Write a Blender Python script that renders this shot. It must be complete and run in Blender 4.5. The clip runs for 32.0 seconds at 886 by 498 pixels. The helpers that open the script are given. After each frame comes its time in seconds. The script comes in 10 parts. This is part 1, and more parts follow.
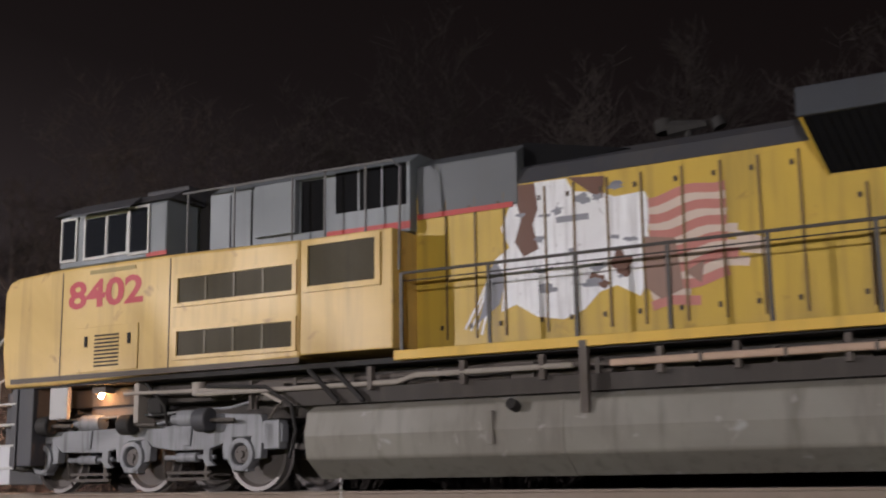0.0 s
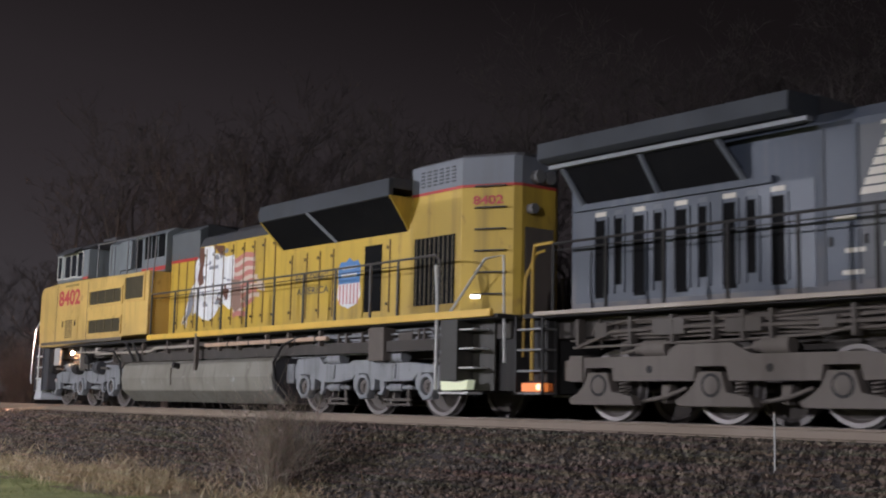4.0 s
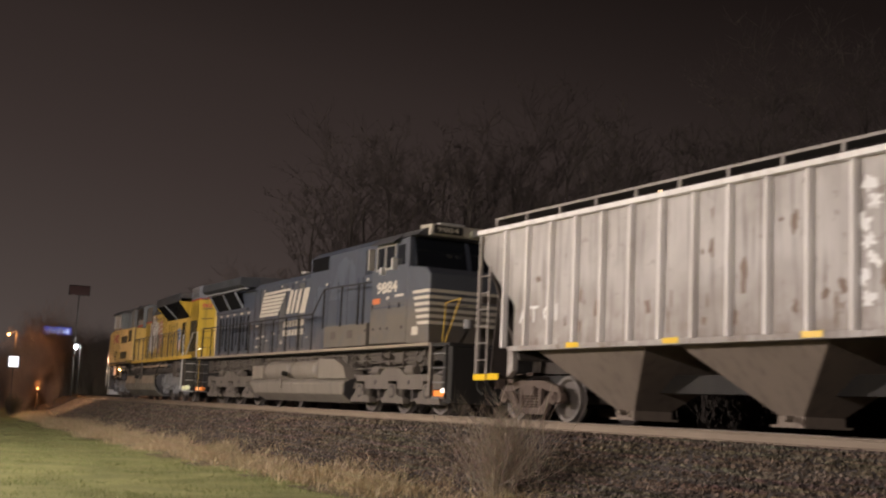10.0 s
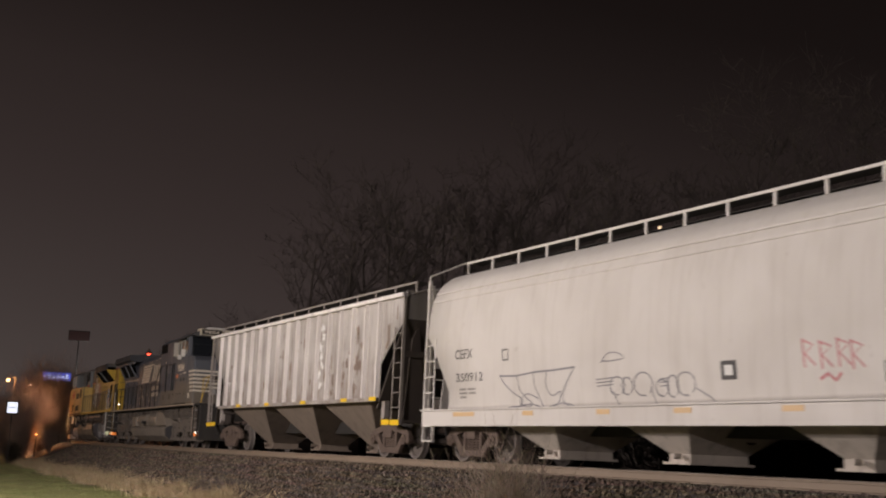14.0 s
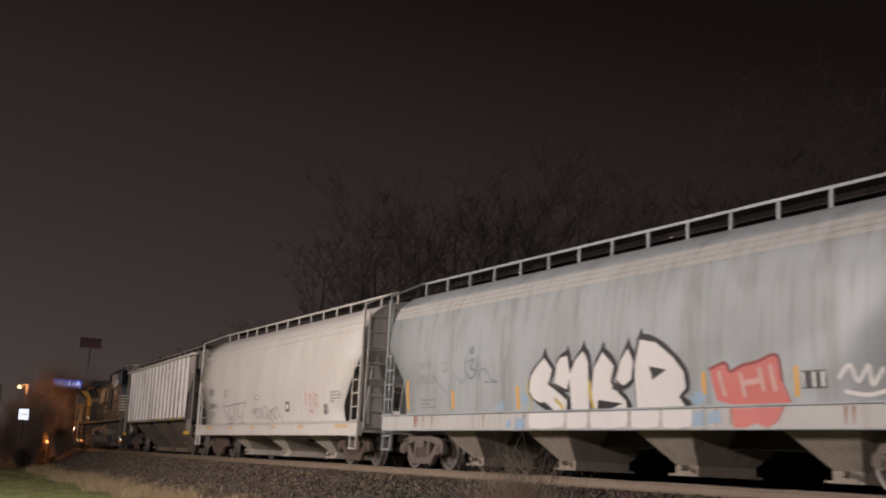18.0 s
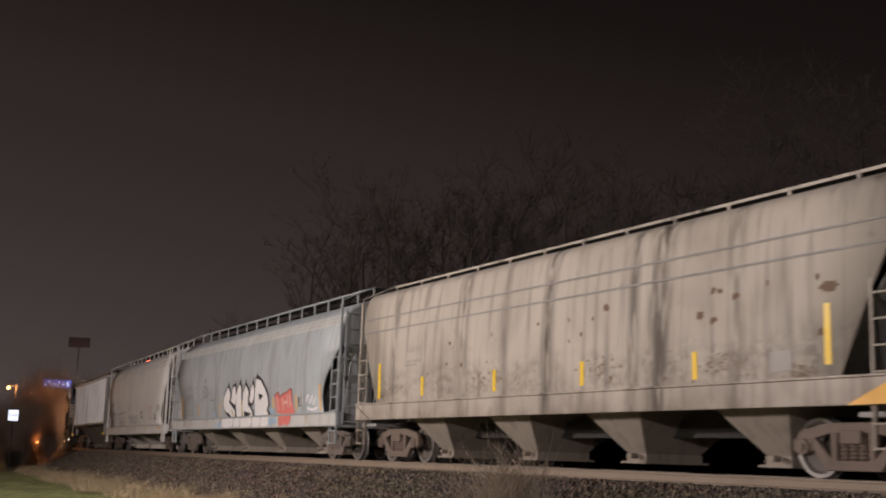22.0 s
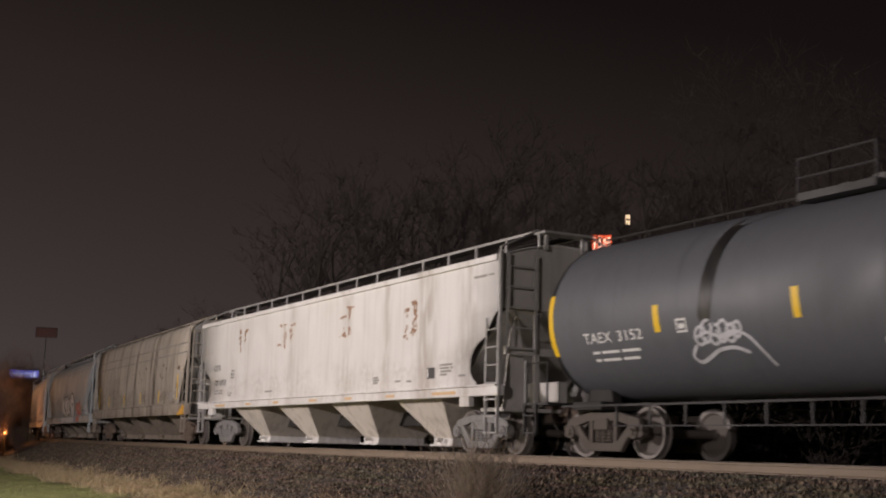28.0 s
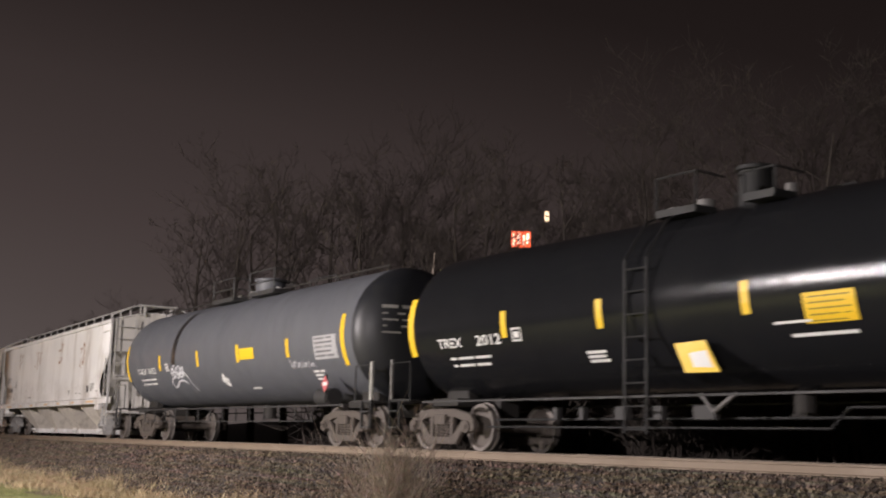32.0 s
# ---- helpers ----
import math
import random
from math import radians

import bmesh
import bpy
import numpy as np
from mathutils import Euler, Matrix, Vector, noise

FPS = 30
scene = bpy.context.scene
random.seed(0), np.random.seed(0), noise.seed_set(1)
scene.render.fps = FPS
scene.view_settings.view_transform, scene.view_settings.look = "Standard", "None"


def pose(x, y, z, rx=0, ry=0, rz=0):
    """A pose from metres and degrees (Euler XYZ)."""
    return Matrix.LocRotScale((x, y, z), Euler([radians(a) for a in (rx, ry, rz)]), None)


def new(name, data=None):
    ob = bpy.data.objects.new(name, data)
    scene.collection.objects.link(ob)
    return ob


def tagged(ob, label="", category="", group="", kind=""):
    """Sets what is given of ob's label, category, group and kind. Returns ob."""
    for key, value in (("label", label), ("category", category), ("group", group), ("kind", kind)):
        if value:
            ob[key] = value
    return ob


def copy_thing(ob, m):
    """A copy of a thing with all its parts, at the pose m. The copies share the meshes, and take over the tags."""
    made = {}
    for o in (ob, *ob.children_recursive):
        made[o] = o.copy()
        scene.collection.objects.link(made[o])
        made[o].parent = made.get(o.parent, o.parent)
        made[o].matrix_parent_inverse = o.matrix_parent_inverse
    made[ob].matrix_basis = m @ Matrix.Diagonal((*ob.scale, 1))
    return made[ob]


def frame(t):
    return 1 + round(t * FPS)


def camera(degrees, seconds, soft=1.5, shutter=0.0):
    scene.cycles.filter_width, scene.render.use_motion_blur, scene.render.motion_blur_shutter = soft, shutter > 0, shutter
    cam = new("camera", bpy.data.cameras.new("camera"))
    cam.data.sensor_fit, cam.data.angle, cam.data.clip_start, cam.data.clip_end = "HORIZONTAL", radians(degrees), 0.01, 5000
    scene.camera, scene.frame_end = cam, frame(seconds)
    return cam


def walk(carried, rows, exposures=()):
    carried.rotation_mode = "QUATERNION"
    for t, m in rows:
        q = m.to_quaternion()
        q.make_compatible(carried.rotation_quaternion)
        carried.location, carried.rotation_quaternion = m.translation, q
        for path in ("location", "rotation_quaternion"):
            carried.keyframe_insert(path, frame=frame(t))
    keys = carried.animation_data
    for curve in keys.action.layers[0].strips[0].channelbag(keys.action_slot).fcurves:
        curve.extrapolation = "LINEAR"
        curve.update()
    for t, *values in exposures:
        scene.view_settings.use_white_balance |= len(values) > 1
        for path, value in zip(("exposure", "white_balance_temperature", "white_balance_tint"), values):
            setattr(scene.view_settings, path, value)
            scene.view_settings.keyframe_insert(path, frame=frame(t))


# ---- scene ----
# The eye stands still and turns; the near rail's head lies at z = 0 and the train runs towards -x.
cam = camera(40.1, 32.0, soft=2.0, shutter=0.5)
EYE = (0.0, 0.0, 0.135)
EXPOSURES = [(0.0, 0.22, 5950, 11), (1.0, 0.1, 6050, 11), (2.0, 0.0, 5750, 10), (3.5, 0.08, 5500, 9), (4.5, 0.1, 5500, 9), (6.0, 0.05, 5800, 9), (7.0, 0.2, 6000, 10), (8.0, 0.37, 6800, 11), (9.0, 0.42, 7000, 11), (11.5, 0.13, 6700, 13), (14.0, 0.05, 6700, 13), (20.0, -0.02, 6650, 13), (22.0, 0.10, 6600, 13), (24.0, -0.03, 6700, 13), (27.0, -0.08, 6550, 13), (28.0, -0.04, 6600, 13), (30.0, 0.32, 6350, 13), (31.0, 0.56, 6400, 12), (32.0, 0.78, 6450, 11)]
PATH = [
    (0.0, 30.42, 10.75, 0.77),
    (0.5, 34.33, 10.29, -0.19),
    (1.0, 37.30, 9.84, -0.74),
    (1.5, 40.00, 9.50, -1.46),
    (2.0, 42.72, 9.10, -1.59),
    (2.5, 44.88, 8.66, -1.54),
    (3.0, 46.77, 8.23, -1.43),
    (3.5, 48.56, 7.81, -1.36),
    (4.0, 50.27, 7.49, -1.26),
    (4.5, 51.73, 7.31, -1.11),
    (6.5, 56.43, 7.42, -1.46),
    (7.0, 58.16, 7.34, -1.90),
    (7.5, 60.07, 7.12, -2.36),
    (8.0, 61.68, 6.81, -2.53),
    (8.5, 62.67, 6.52, -2.58),
    (9.0, 62.75, 6.48, -2.57),
    (9.5, 62.04, 6.77, -2.58),
    (10.0, 60.80, 7.54, -2.60),
    (10.5, 60.07, 8.24, -2.53),
    (11.0, 59.76, 8.88, -2.42),
    (11.5, 59.79, 9.37, -2.24),
    (12.0, 60.01, 9.67, -2.11),
    (12.5, 60.18, 9.78, -2.01),
    (13.0, 60.36, 9.82, -2.07),
    (13.5, 60.59, 9.77, -2.25),
    (15.5, 61.72, 9.23, -2.88),
    (16.0, 62.06, 9.79, -3.29),
    (16.5, 61.97, 9.84, -3.41),
    (17.0, 61.81, 10.05, -3.32),
    (17.5, 61.60, 10.08, -3.04),
    (18.0, 61.30, 10.05, -2.84),
    (18.5, 61.14, 9.61, -2.43),
    (19.0, 61.02, 9.40, -2.30),
    (19.5, 60.92, 9.28, -2.10),
    (20.0, 60.60, 9.37, -1.96),
    (20.5, 60.60, 9.44, -1.68),
    (21.0, 60.75, 9.50, -1.56),
    (21.5, 60.91, 9.56, -1.52),
    (22.0, 60.91, 9.75, -1.78),
    (22.5, 60.69, 9.63, -1.66),
    (23.0, 60.40, 9.43, -1.38),
    (23.5, 60.23, 9.22, -1.15),
    (24.0, 60.16, 9.15, -0.88),
    (24.5, 60.19, 9.21, -0.83),
    (26.5, 60.17, 8.97, -0.76),
    (27.0, 59.64, 9.04, -0.97),
    (27.5, 59.43, 9.16, -1.18),
    (28.0, 59.52, 9.24, -1.40),
    (28.5, 59.87, 9.17, -1.55),
    (29.0, 60.18, 8.77, -1.51),
    (29.5, 60.14, 8.56, -1.41),
    (30.0, 59.64, 8.39, -1.42),
    (30.5, 58.75, 8.39, -1.47),
    (31.0, 57.72, 8.56, -1.47),
    (31.5, 56.47, 8.73, -1.41),
    (32.0, 55.67, 9.09, -1.50),
]
walk(cam, [(t, pose(*EYE, 90 + p, r, y)) for t, y, p, r in PATH], EXPOSURES)

# ---- world and lamps ----
world = bpy.data.worlds.new("night_sky")
scene.world = world
world.use_nodes = True
wn, wl = world.node_tree.nodes, world.node_tree.links
wco = wn.new("ShaderNodeTexCoord")
wsep = wn.new("ShaderNodeSeparateXYZ")
wl.new(wco.outputs["Generated"], wsep.inputs[0])


def wmath(op, a, b):
    n = wn.new("ShaderNodeMath")
    n.operation = op
    for i, v in enumerate((a, b)):
        if isinstance(v, (int, float)):
            n.inputs[i].default_value = v
        else:
            wl.new(v, n.inputs[i])
    return n.outputs[0]


# town glow: brighter low down and towards the town, which lies beyond the field and behind the eye
low = wmath("POWER", wmath("SUBTRACT", 1.0, wmath("ABSOLUTE", wsep.outputs["Z"], 0.0)), 4.0)
side = wmath("ADD", 0.5, wmath("ADD", wmath("MULTIPLY", wsep.outputs["X"], -0.385), wmath("MULTIPLY", wsep.outputs["Y"], -0.32)))
glow = wmath("MULTIPLY", low, wmath("POWER", side, 1.5))
wramp = wn.new("ShaderNodeValToRGB")
wl.new(glow, wramp.inputs[0])
wramp.color_ramp.elements[0].color = (0.0040, 0.0025, 0.0022, 1)
wramp.color_ramp.elements[1].color = (0.19, 0.155, 0.145, 1)
el = wramp.color_ramp.elements.new(0.70)
el.color = (0.066, 0.0535, 0.050, 1)
el = wramp.color_ramp.elements.new(0.306)
el.color = (0.033, 0.0245, 0.0232, 1)
el = wramp.color_ramp.elements.new(0.082)
el.color = (0.0082, 0.0058, 0.0054, 1)
el = wramp.color_ramp.elements.new(0.184)
el.color = (0.0232, 0.0170, 0.0160, 1)
wl.new(wramp.outputs[0], wn["Background"].inputs["Color"])
wn["Background"].inputs["Strength"].default_value = 1.0


def lamp(name, at, power, colour, size):
    d = bpy.data.lights.new(name, "POINT")
    d.energy, d.color, d.shadow_soft_size = power, colour, size
    ob = new(name, d)
    ob.location = at
    return ob


# assumed, unseen lamps behind the camera, placed to match the light on the train
lamp("assumed_lamp_light", (9.0, -31.0, 8.5), 25000, (1.0, 0.90, 0.90), 0.5)
lamp("assumed_lamp_light", (-29.0, -9.5, 6.2), 17000, (1.0, 0.90, 0.88), 0.4)

# ---- building blocks ----
def basis(n):
    n = Vector(n).normalized()
    a = n.orthogonal().normalized()
    return a, n.cross(a)


class Shape:
    """Gathers the faces of one mesh."""

    def __init__(self):
        self.v, self.f, self.m = [], [], []

    def add(self, verts, faces, m=0):
        o = len(self.v)
        self.v += [tuple(p) for p in verts]
        self.f += [tuple(i + o for i in f) for f in faces]
        self.m += [m] * len(faces)
        return self

    def box(self, x0, x1, y0, y1, z0, z1, m=0):
        v = [(x, y, z) for x in (x0, x1) for y in (y0, y1) for z in (z0, z1)]
        return self.add(v, [(0, 1, 3, 2), (4, 6, 7, 5), (0, 4, 5, 1), (2, 3, 7, 6), (0, 2, 6, 4), (1, 5, 7, 3)], m)

    def prism(self, poly, a, b, axis="y", m=0):
        """A polygon pulled along an axis. axis y: points are (x, z); axis x: (y, z); axis z: (x, y)."""
        n = len(poly)
        if axis == "y":
            v = [(p, a, q) for p, q in poly] + [(p, b, q) for p, q in poly]
        elif axis == "x":
            v = [(a, p, q) for p, q in poly] + [(b, p, q) for p, q in poly]
        else:
            v = [(p, q, a) for p, q in poly] + [(p, q, b) for p, q in poly]
        return self.add(v, [tuple(range(n)), tuple(range(2 * n - 1, n - 1, -1))] + [(i, i + n, (i + 1) % n + n, (i + 1) % n) for i in range(n)], m)

    def cyl(self, p0, p1, r, n=10, r2=None, m=0, caps=True):
        p0, p1 = Vector(p0), Vector(p1)
        r2 = r if r2 is None else r2
        a, b = basis(p1 - p0)
        v = []
        for p, q in ((p0, r), (p1, r2)):
            for i in range(n):
                t = 2 * math.pi * i / n
                v.append(p + a * (q * math.cos(t)) + b * (q * math.sin(t)))
        f = [(i, (i + 1) % n, (i + 1) % n + n, i + n) for i in range(n)]
        if caps:
            f += [tuple(range(n - 1, -1, -1)), tuple(range(n, 2 * n))]
        return self.add(v, f, m)

    def tube(self, pts, r, n=6, m=0):
        ps = [Vector(p) for p in pts]
        a, _ = basis(ps[1] - ps[0])
        rows = []
        for i, p in enumerate(ps):
            d = (ps[min(i + 1, len(ps) - 1)] - ps[max(i - 1, 0)]).normalized()
            a = (a - d * a.dot(d)).normalized()
            b = d.cross(a)
            rows.append([p + (a * math.cos(math.tau * k / n) + b * math.sin(math.tau * k / n)) * r for k in range(n)])
        self.grid(rows, m, closed=True)
        o = len(self.v) - n * len(ps)
        self.f += [tuple(o + k for k in range(n)), tuple(o + n * (len(ps) - 1) + k for k in range(n - 1, -1, -1))]
        self.m += [m, m]
        return self

    def spin(self, prof, axis_at, n=20, m=0):
        """A profile of (radius, y) turned about the y axis through axis_at = (x, z)."""
        k = len(prof)
        v = []
        for i in range(n):
            t = 2 * math.pi * i / n
            v += [(axis_at[0] + r * math.cos(t), y, axis_at[1] + r * math.sin(t)) for r, y in prof]
        f = [(i * k + j, i * k + j + 1, (i + 1) % n * k + j + 1, (i + 1) % n * k + j) for i in range(n) for j in range(k - 1)]
        return self.add(v, f, m)

    def grid(self, rows, m=0, closed=False):
        k = len(rows[0])
        v = [p for r in rows for p in r]
        f = []
        for i in range(len(rows) - 1):
            for j in range(k - (0 if closed else 1)):
                f.append((i * k + j, i * k + (j + 1) % k, (i + 1) * k + (j + 1) % k, (i + 1) * k + j))
        return self.add(v, f, m)

    def mesh(self, name, mats, smooth=False, fix=True):
        me = bpy.data.meshes.new(name)
        me.from_pydata(self.v, [], self.f)
        for mt in mats if isinstance(mats, (list, tuple)) else [mats]:
            me.materials.append(mt)
        if any(self.m):
            me.polygons.foreach_set("material_index", self.m)
        if fix:
            bm = bmesh.new()
            bm.from_mesh(me)
            bmesh.ops.recalc_face_normals(bm, faces=bm.faces)
            bm.to_mesh(me)
            bm.free()
        if smooth:
            me.polygons.foreach_set("use_smooth", [True] * len(me.polygons))
            me.set_sharp_from_angle(angle=radians(38))
        me.update()
        return me


def part(name, shape, mats, parent=None, label="", smooth=False, bevel=0.0, fix=True, solid=0.0):
    """One mesh object, under a thing or a part."""
    me = shape if isinstance(shape, bpy.types.Mesh) else shape.mesh(name, mats, smooth, fix)
    ob = new(name, me)
    ob.parent = parent
    if label:
        ob["label"] = label
    if solid:
        md = ob.modifiers.new("sheet", "SOLIDIFY")
        md.thickness, md.offset = solid, -1
    if bevel:
        md = ob.modifiers.new("edge", "BEVEL")
        md.width, md.segments, md.limit_method, md.angle_limit = bevel, 2, "ANGLE", radians(40)
    return ob


def thing(name, label, category, at=(0, 0, 0), group="", kind=""):
    ob = new(name)
    ob.empty_display_size = 0.3
    ob.location = at
    return tagged(ob, label, category, group, kind)


LETTERS = {}


def letters(body, bold=0.0):
    """The outline of a line of text, one unit high: points and faces, from x = 0."""
    if (body, bold) not in LETTERS:
        cu = bpy.data.curves.new("letters", "FONT")
        cu.body, cu.size, cu.offset, cu.resolution_u = body, 1.0, bold, 3
        ob = new("letters", cu)
        me = bpy.data.meshes.new_from_object(ob.evaluated_get(bpy.context.evaluated_depsgraph_get()))
        v = [(p.co.x, p.co.y) for p in me.vertices]
        f = [tuple(q.vertices) for q in me.polygons]
        bpy.data.objects.remove(ob)
        bpy.data.curves.remove(cu)
        bpy.data.meshes.remove(me)
        x0, x1 = min(p[0] for p in v), max(p[0] for p in v)
        y0, y1 = min(p[1] for p in v), max(p[1] for p in v)
        LETTERS[(body, bold)] = ([((x - x0) / (x1 - x0), (y - y0) / (y1 - y0)) for x, y in v], f)
    return LETTERS[(body, bold)]


class Side:
    """Marks that lie on the near side of a car: u runs back along the train, z up; out(z) is the side's y."""

    def __init__(self, uc, out, proud=0.006):
        self.uc, self.out, self.proud = uc, out, proud

    def at(self, u, z, extra=0.0):
        return (self.uc - u, self.out(z) + self.proud + extra, z)

    def text(self, s, body, u0, u1, z0, z1, bold=0.0, slant=0.0, m=0, extra=0.0):
        v, f = letters(body, bold)
        return s.add([self.at(u0 + (u1 - u0) * a + slant * b * (z1 - z0), z0 + (z1 - z0) * b, extra) for a, b in v], f, m)

    def rect(self, s, u0, u1, z0, z1, m=0, n=4, slant=0.0, extra=0.0):
        rows = []
        for i in range(n + 1):
            z = z0 + (z1 - z0) * i / n
            d = slant * (z - z0)
            rows.append([self.at(u0 + d, z, extra), self.at(u1 + d, z, extra)])
        return s.grid(rows, m)

    def band(self, s, path, width, m=0, extra=0.0):
        """A brush stroke of a given width along points (u, z)."""
        rows = []
        for i, (u, z) in enumerate(path):
            a, b = path[max(0, i - 1)], path[min(len(path) - 1, i + 1)]
            d = math.hypot(b[0] - a[0], b[1] - a[1]) or 1
            nx, nz = -(b[1] - a[1]) / d * width / 2, (b[0] - a[0]) / d * width / 2
            rows.append([self.at(u + nx, z + nz, extra), self.at(u - nx, z - nz, extra)])
        return s.grid(rows, m)

    def blob(self, s, u, z, ru, rz, rough=0.2, n=18, m=0, seed=0, extra=0.0):
        rnd = random.Random(seed)
        ks = [1 + rough * rnd.uniform(-1, 1) for _ in range(n)]
        v = [self.at(u, z, extra)] + [self.at(u + ru * ks[i] * math.cos(i * math.tau / n), z + rz * ks[i] * math.sin(i * math.tau / n), extra) for i in range(n)]
        return s.add(v, [(0, i + 1, (i + 1) % n + 1) for i in range(n)], m)

    def stroke(self, s, path, width, m=0, extra=0.0):
        """A fat brush stroke with rounded bends and ends."""
        p = [path[0]] + list(path) + [path[-1]]
        pts = []
        for i in range(1, len(p) - 2):
            for k in range(6):
                t = k / 6
                pts.append(tuple(0.5 * (2 * p[i][c] + (p[i + 1][c] - p[i - 1][c]) * t + (2 * p[i - 1][c] - 5 * p[i][c] + 4 * p[i + 1][c] - p[i + 2][c]) * t * t + (3 * p[i][c] - p[i - 1][c] - 3 * p[i + 1][c] + p[i + 2][c]) * t ** 3) for c in (0, 1)))
        pts.append(path[-1])
        rows = []
        for e, q, o in ((0, pts[0], pts[1]), (1, pts[-1], pts[-2])):
            d = Vector((q[0] - o[0], q[1] - o[1])).normalized()
            cap = [(Vector(q) + d * (width / 2 * math.sin(a)), width * math.cos(a)) for a in (0.45, 0.9, 1.3)]
            rows.append([(tuple(c), w) for c, w in (reversed(cap) if e == 0 else cap)])
        full = rows[0] + [(q, width) for q in pts] + rows[1]
        out = []
        for i, (q, w) in enumerate(full):
            a, b = full[max(0, i - 1)][0], full[min(len(full) - 1, i + 1)][0]
            d = math.hypot(b[0] - a[0], b[1] - a[1]) or 1
            nx, nz = -(b[1] - a[1]) / d * w / 2, (b[0] - a[0]) / d * w / 2
            out.append([self.at(q[0] + nx, q[1] + nz, extra), self.at(q[0] - nx, q[1] - nz, extra)])
        return s.grid(out, m)

    def area(self, s, pts, m=0, extra=0.0):
        """A painted area of any outline, cut in bands so that it follows the side's curve."""
        zs = [z for _, z in pts]
        lev = sorted(set([round(z, 4) for z in zs] + [round(float(z), 4) for z in np.arange(min(zs), max(zs), 0.1)]))
        n = len(pts)
        for a, b in zip(lev, lev[1:]):
            if b - a < 0.002:
                continue
            mid, hits = (a + b) / 2, []
            for i in range(n):
                (u0, z0), (u1, z1) = pts[i], pts[(i + 1) % n]
                if min(z0, z1) < mid < max(z0, z1):
                    at = lambda z: u0 + (u1 - u0) * (z - z0) / (z1 - z0)
                    hits.append((at(mid), at(a), at(b)))
            hits.sort()
            for (_, a0, b0), (_, a1, b1) in zip(hits[::2], hits[1::2]):
                s.add([self.at(a0, a, extra), self.at(a1, a, extra), self.at(b1, b, extra), self.at(b0, b, extra)], [(0, 1, 2, 3)], m)
        return s

    def poly(self, s, pts, m=0, extra=0.0):
        return s.add([self.at(u, z, extra) for u, z in pts], [tuple(range(len(pts)))], m)


# ---- materials ----
def paint(name, colour, rough=0.5, metal=0.0, dirt=(0.10, 0.085, 0.065), amount=0.35, streak=0.4, grain=0.006, scale=1.0, specks=0.0, speck=(0.14, 0.06, 0.03), low=0.0, coat=0.0, runs_at=(), smear=None, lowdust=(0.22, 0.175, 0.13), lowz=(2.75, 1.55), lowfill=(0.25, 0.65), uneven=0.22):
    """Worn paint or metal: broad stains, streaks that run down, fine grain, dust on the lower side where low is set, chips of rust, broad dark runs at given x, a smear between two heights."""
    mt = bpy.data.materials.new(name)
    mt.use_nodes = True
    n, l = mt.node_tree.nodes, mt.node_tree.links
    b = n["Principled BSDF"]
    co = n.new("ShaderNodeTexCoord").outputs["Object"]

    def tex(sc, stretch=(1, 1, 1), detail=4.0, dist=0.0):
        mp = n.new("ShaderNodeMapping")
        mp.inputs["Scale"].default_value = stretch
        l.new(co, mp.inputs[0])
        t = n.new("ShaderNodeTexNoise")
        t.inputs["Scale"].default_value, t.inputs["Detail"].default_value, t.inputs["Distortion"].default_value = sc, detail, dist
        l.new(mp.outputs[0], t.inputs["Vector"])
        return t.outputs["Fac"]

    def ramp(x, a, c):
        r = n.new("ShaderNodeMapRange")
        r.inputs[1].default_value, r.inputs[2].default_value = a, c
        l.new(x, r.inputs[0])
        return r.outputs[0]

    def mul(x, y, op="MULTIPLY"):
        r = n.new("ShaderNodeMath")
        r.operation = op
        for i, q in enumerate((x, y)):
            if isinstance(q, (int, float)):
                r.inputs[i].default_value = q
            else:
                l.new(q, r.inputs[i])
        return r.outputs[0]

    def mix(f, a, c):
        r = n.new("ShaderNodeMix")
        r.data_type = "RGBA"
        l.new(f, r.inputs[0])
        for i, q in ((6, a), (7, c)):
            if isinstance(q, tuple):
                r.inputs[i].default_value = (*q, 1)
            else:
                l.new(q, r.inputs[i])
        return r.outputs[2]

    broad = ramp(tex(0.55 * scale, detail=5.0, dist=0.6), 0.42, 0.72)
    runs = ramp(tex(1.0 * scale, (5.0, 5.0, 0.35), 5.0), 0.5, 0.78)
    fine = tex(38.0 * scale, detail=3.0)
    col = mix(mul(broad, amount), colour, tuple(0.55 * q + 0.45 * d for q, d in zip(colour, dirt)))
    col = mix(mul(runs, streak), col, dirt)
    if low:
        sp = n.new("ShaderNodeSeparateXYZ")
        l.new(co, sp.inputs[0])
        col = mix(mul(mul(ramp(sp.outputs["Z"], lowz[0], lowz[1]), ramp(tex(2.2, detail=6.0), lowfill[0], lowfill[1])), low), col, lowdust)
    if runs_at or smear:
        sp = n.new("ShaderNodeSeparateXYZ")
        l.new(co, sp.inputs[0])
        patchy = ramp(tex(2.4, (2.6, 2.6, 0.5), 8.0), 0.34, 0.58)
        for x0, w, k in runs_at:
            away = mul(mul(sp.outputs["X"], x0, "SUBTRACT"), 0.0, "ABSOLUTE")
            col = mix(mul(mul(ramp(away, w, 0.15 * w), patchy), k), col, dirt)
        if smear:
            blot = mul(ramp(tex(1.3, (1.0, 1.0, 1.5), 4.0, 0.5), 0.38, 0.60), ramp(tex(7.0, (1.0, 1.0, 1.0), 8.0, 0.3), 0.36, 0.56))
            both = mul(ramp(sp.outputs["Z"], smear[0], smear[0] + 0.15), ramp(sp.outputs["Z"], smear[1], smear[1] - 0.35))
            col = mix(mul(mul(blot, both), smear[2]), col, dirt)
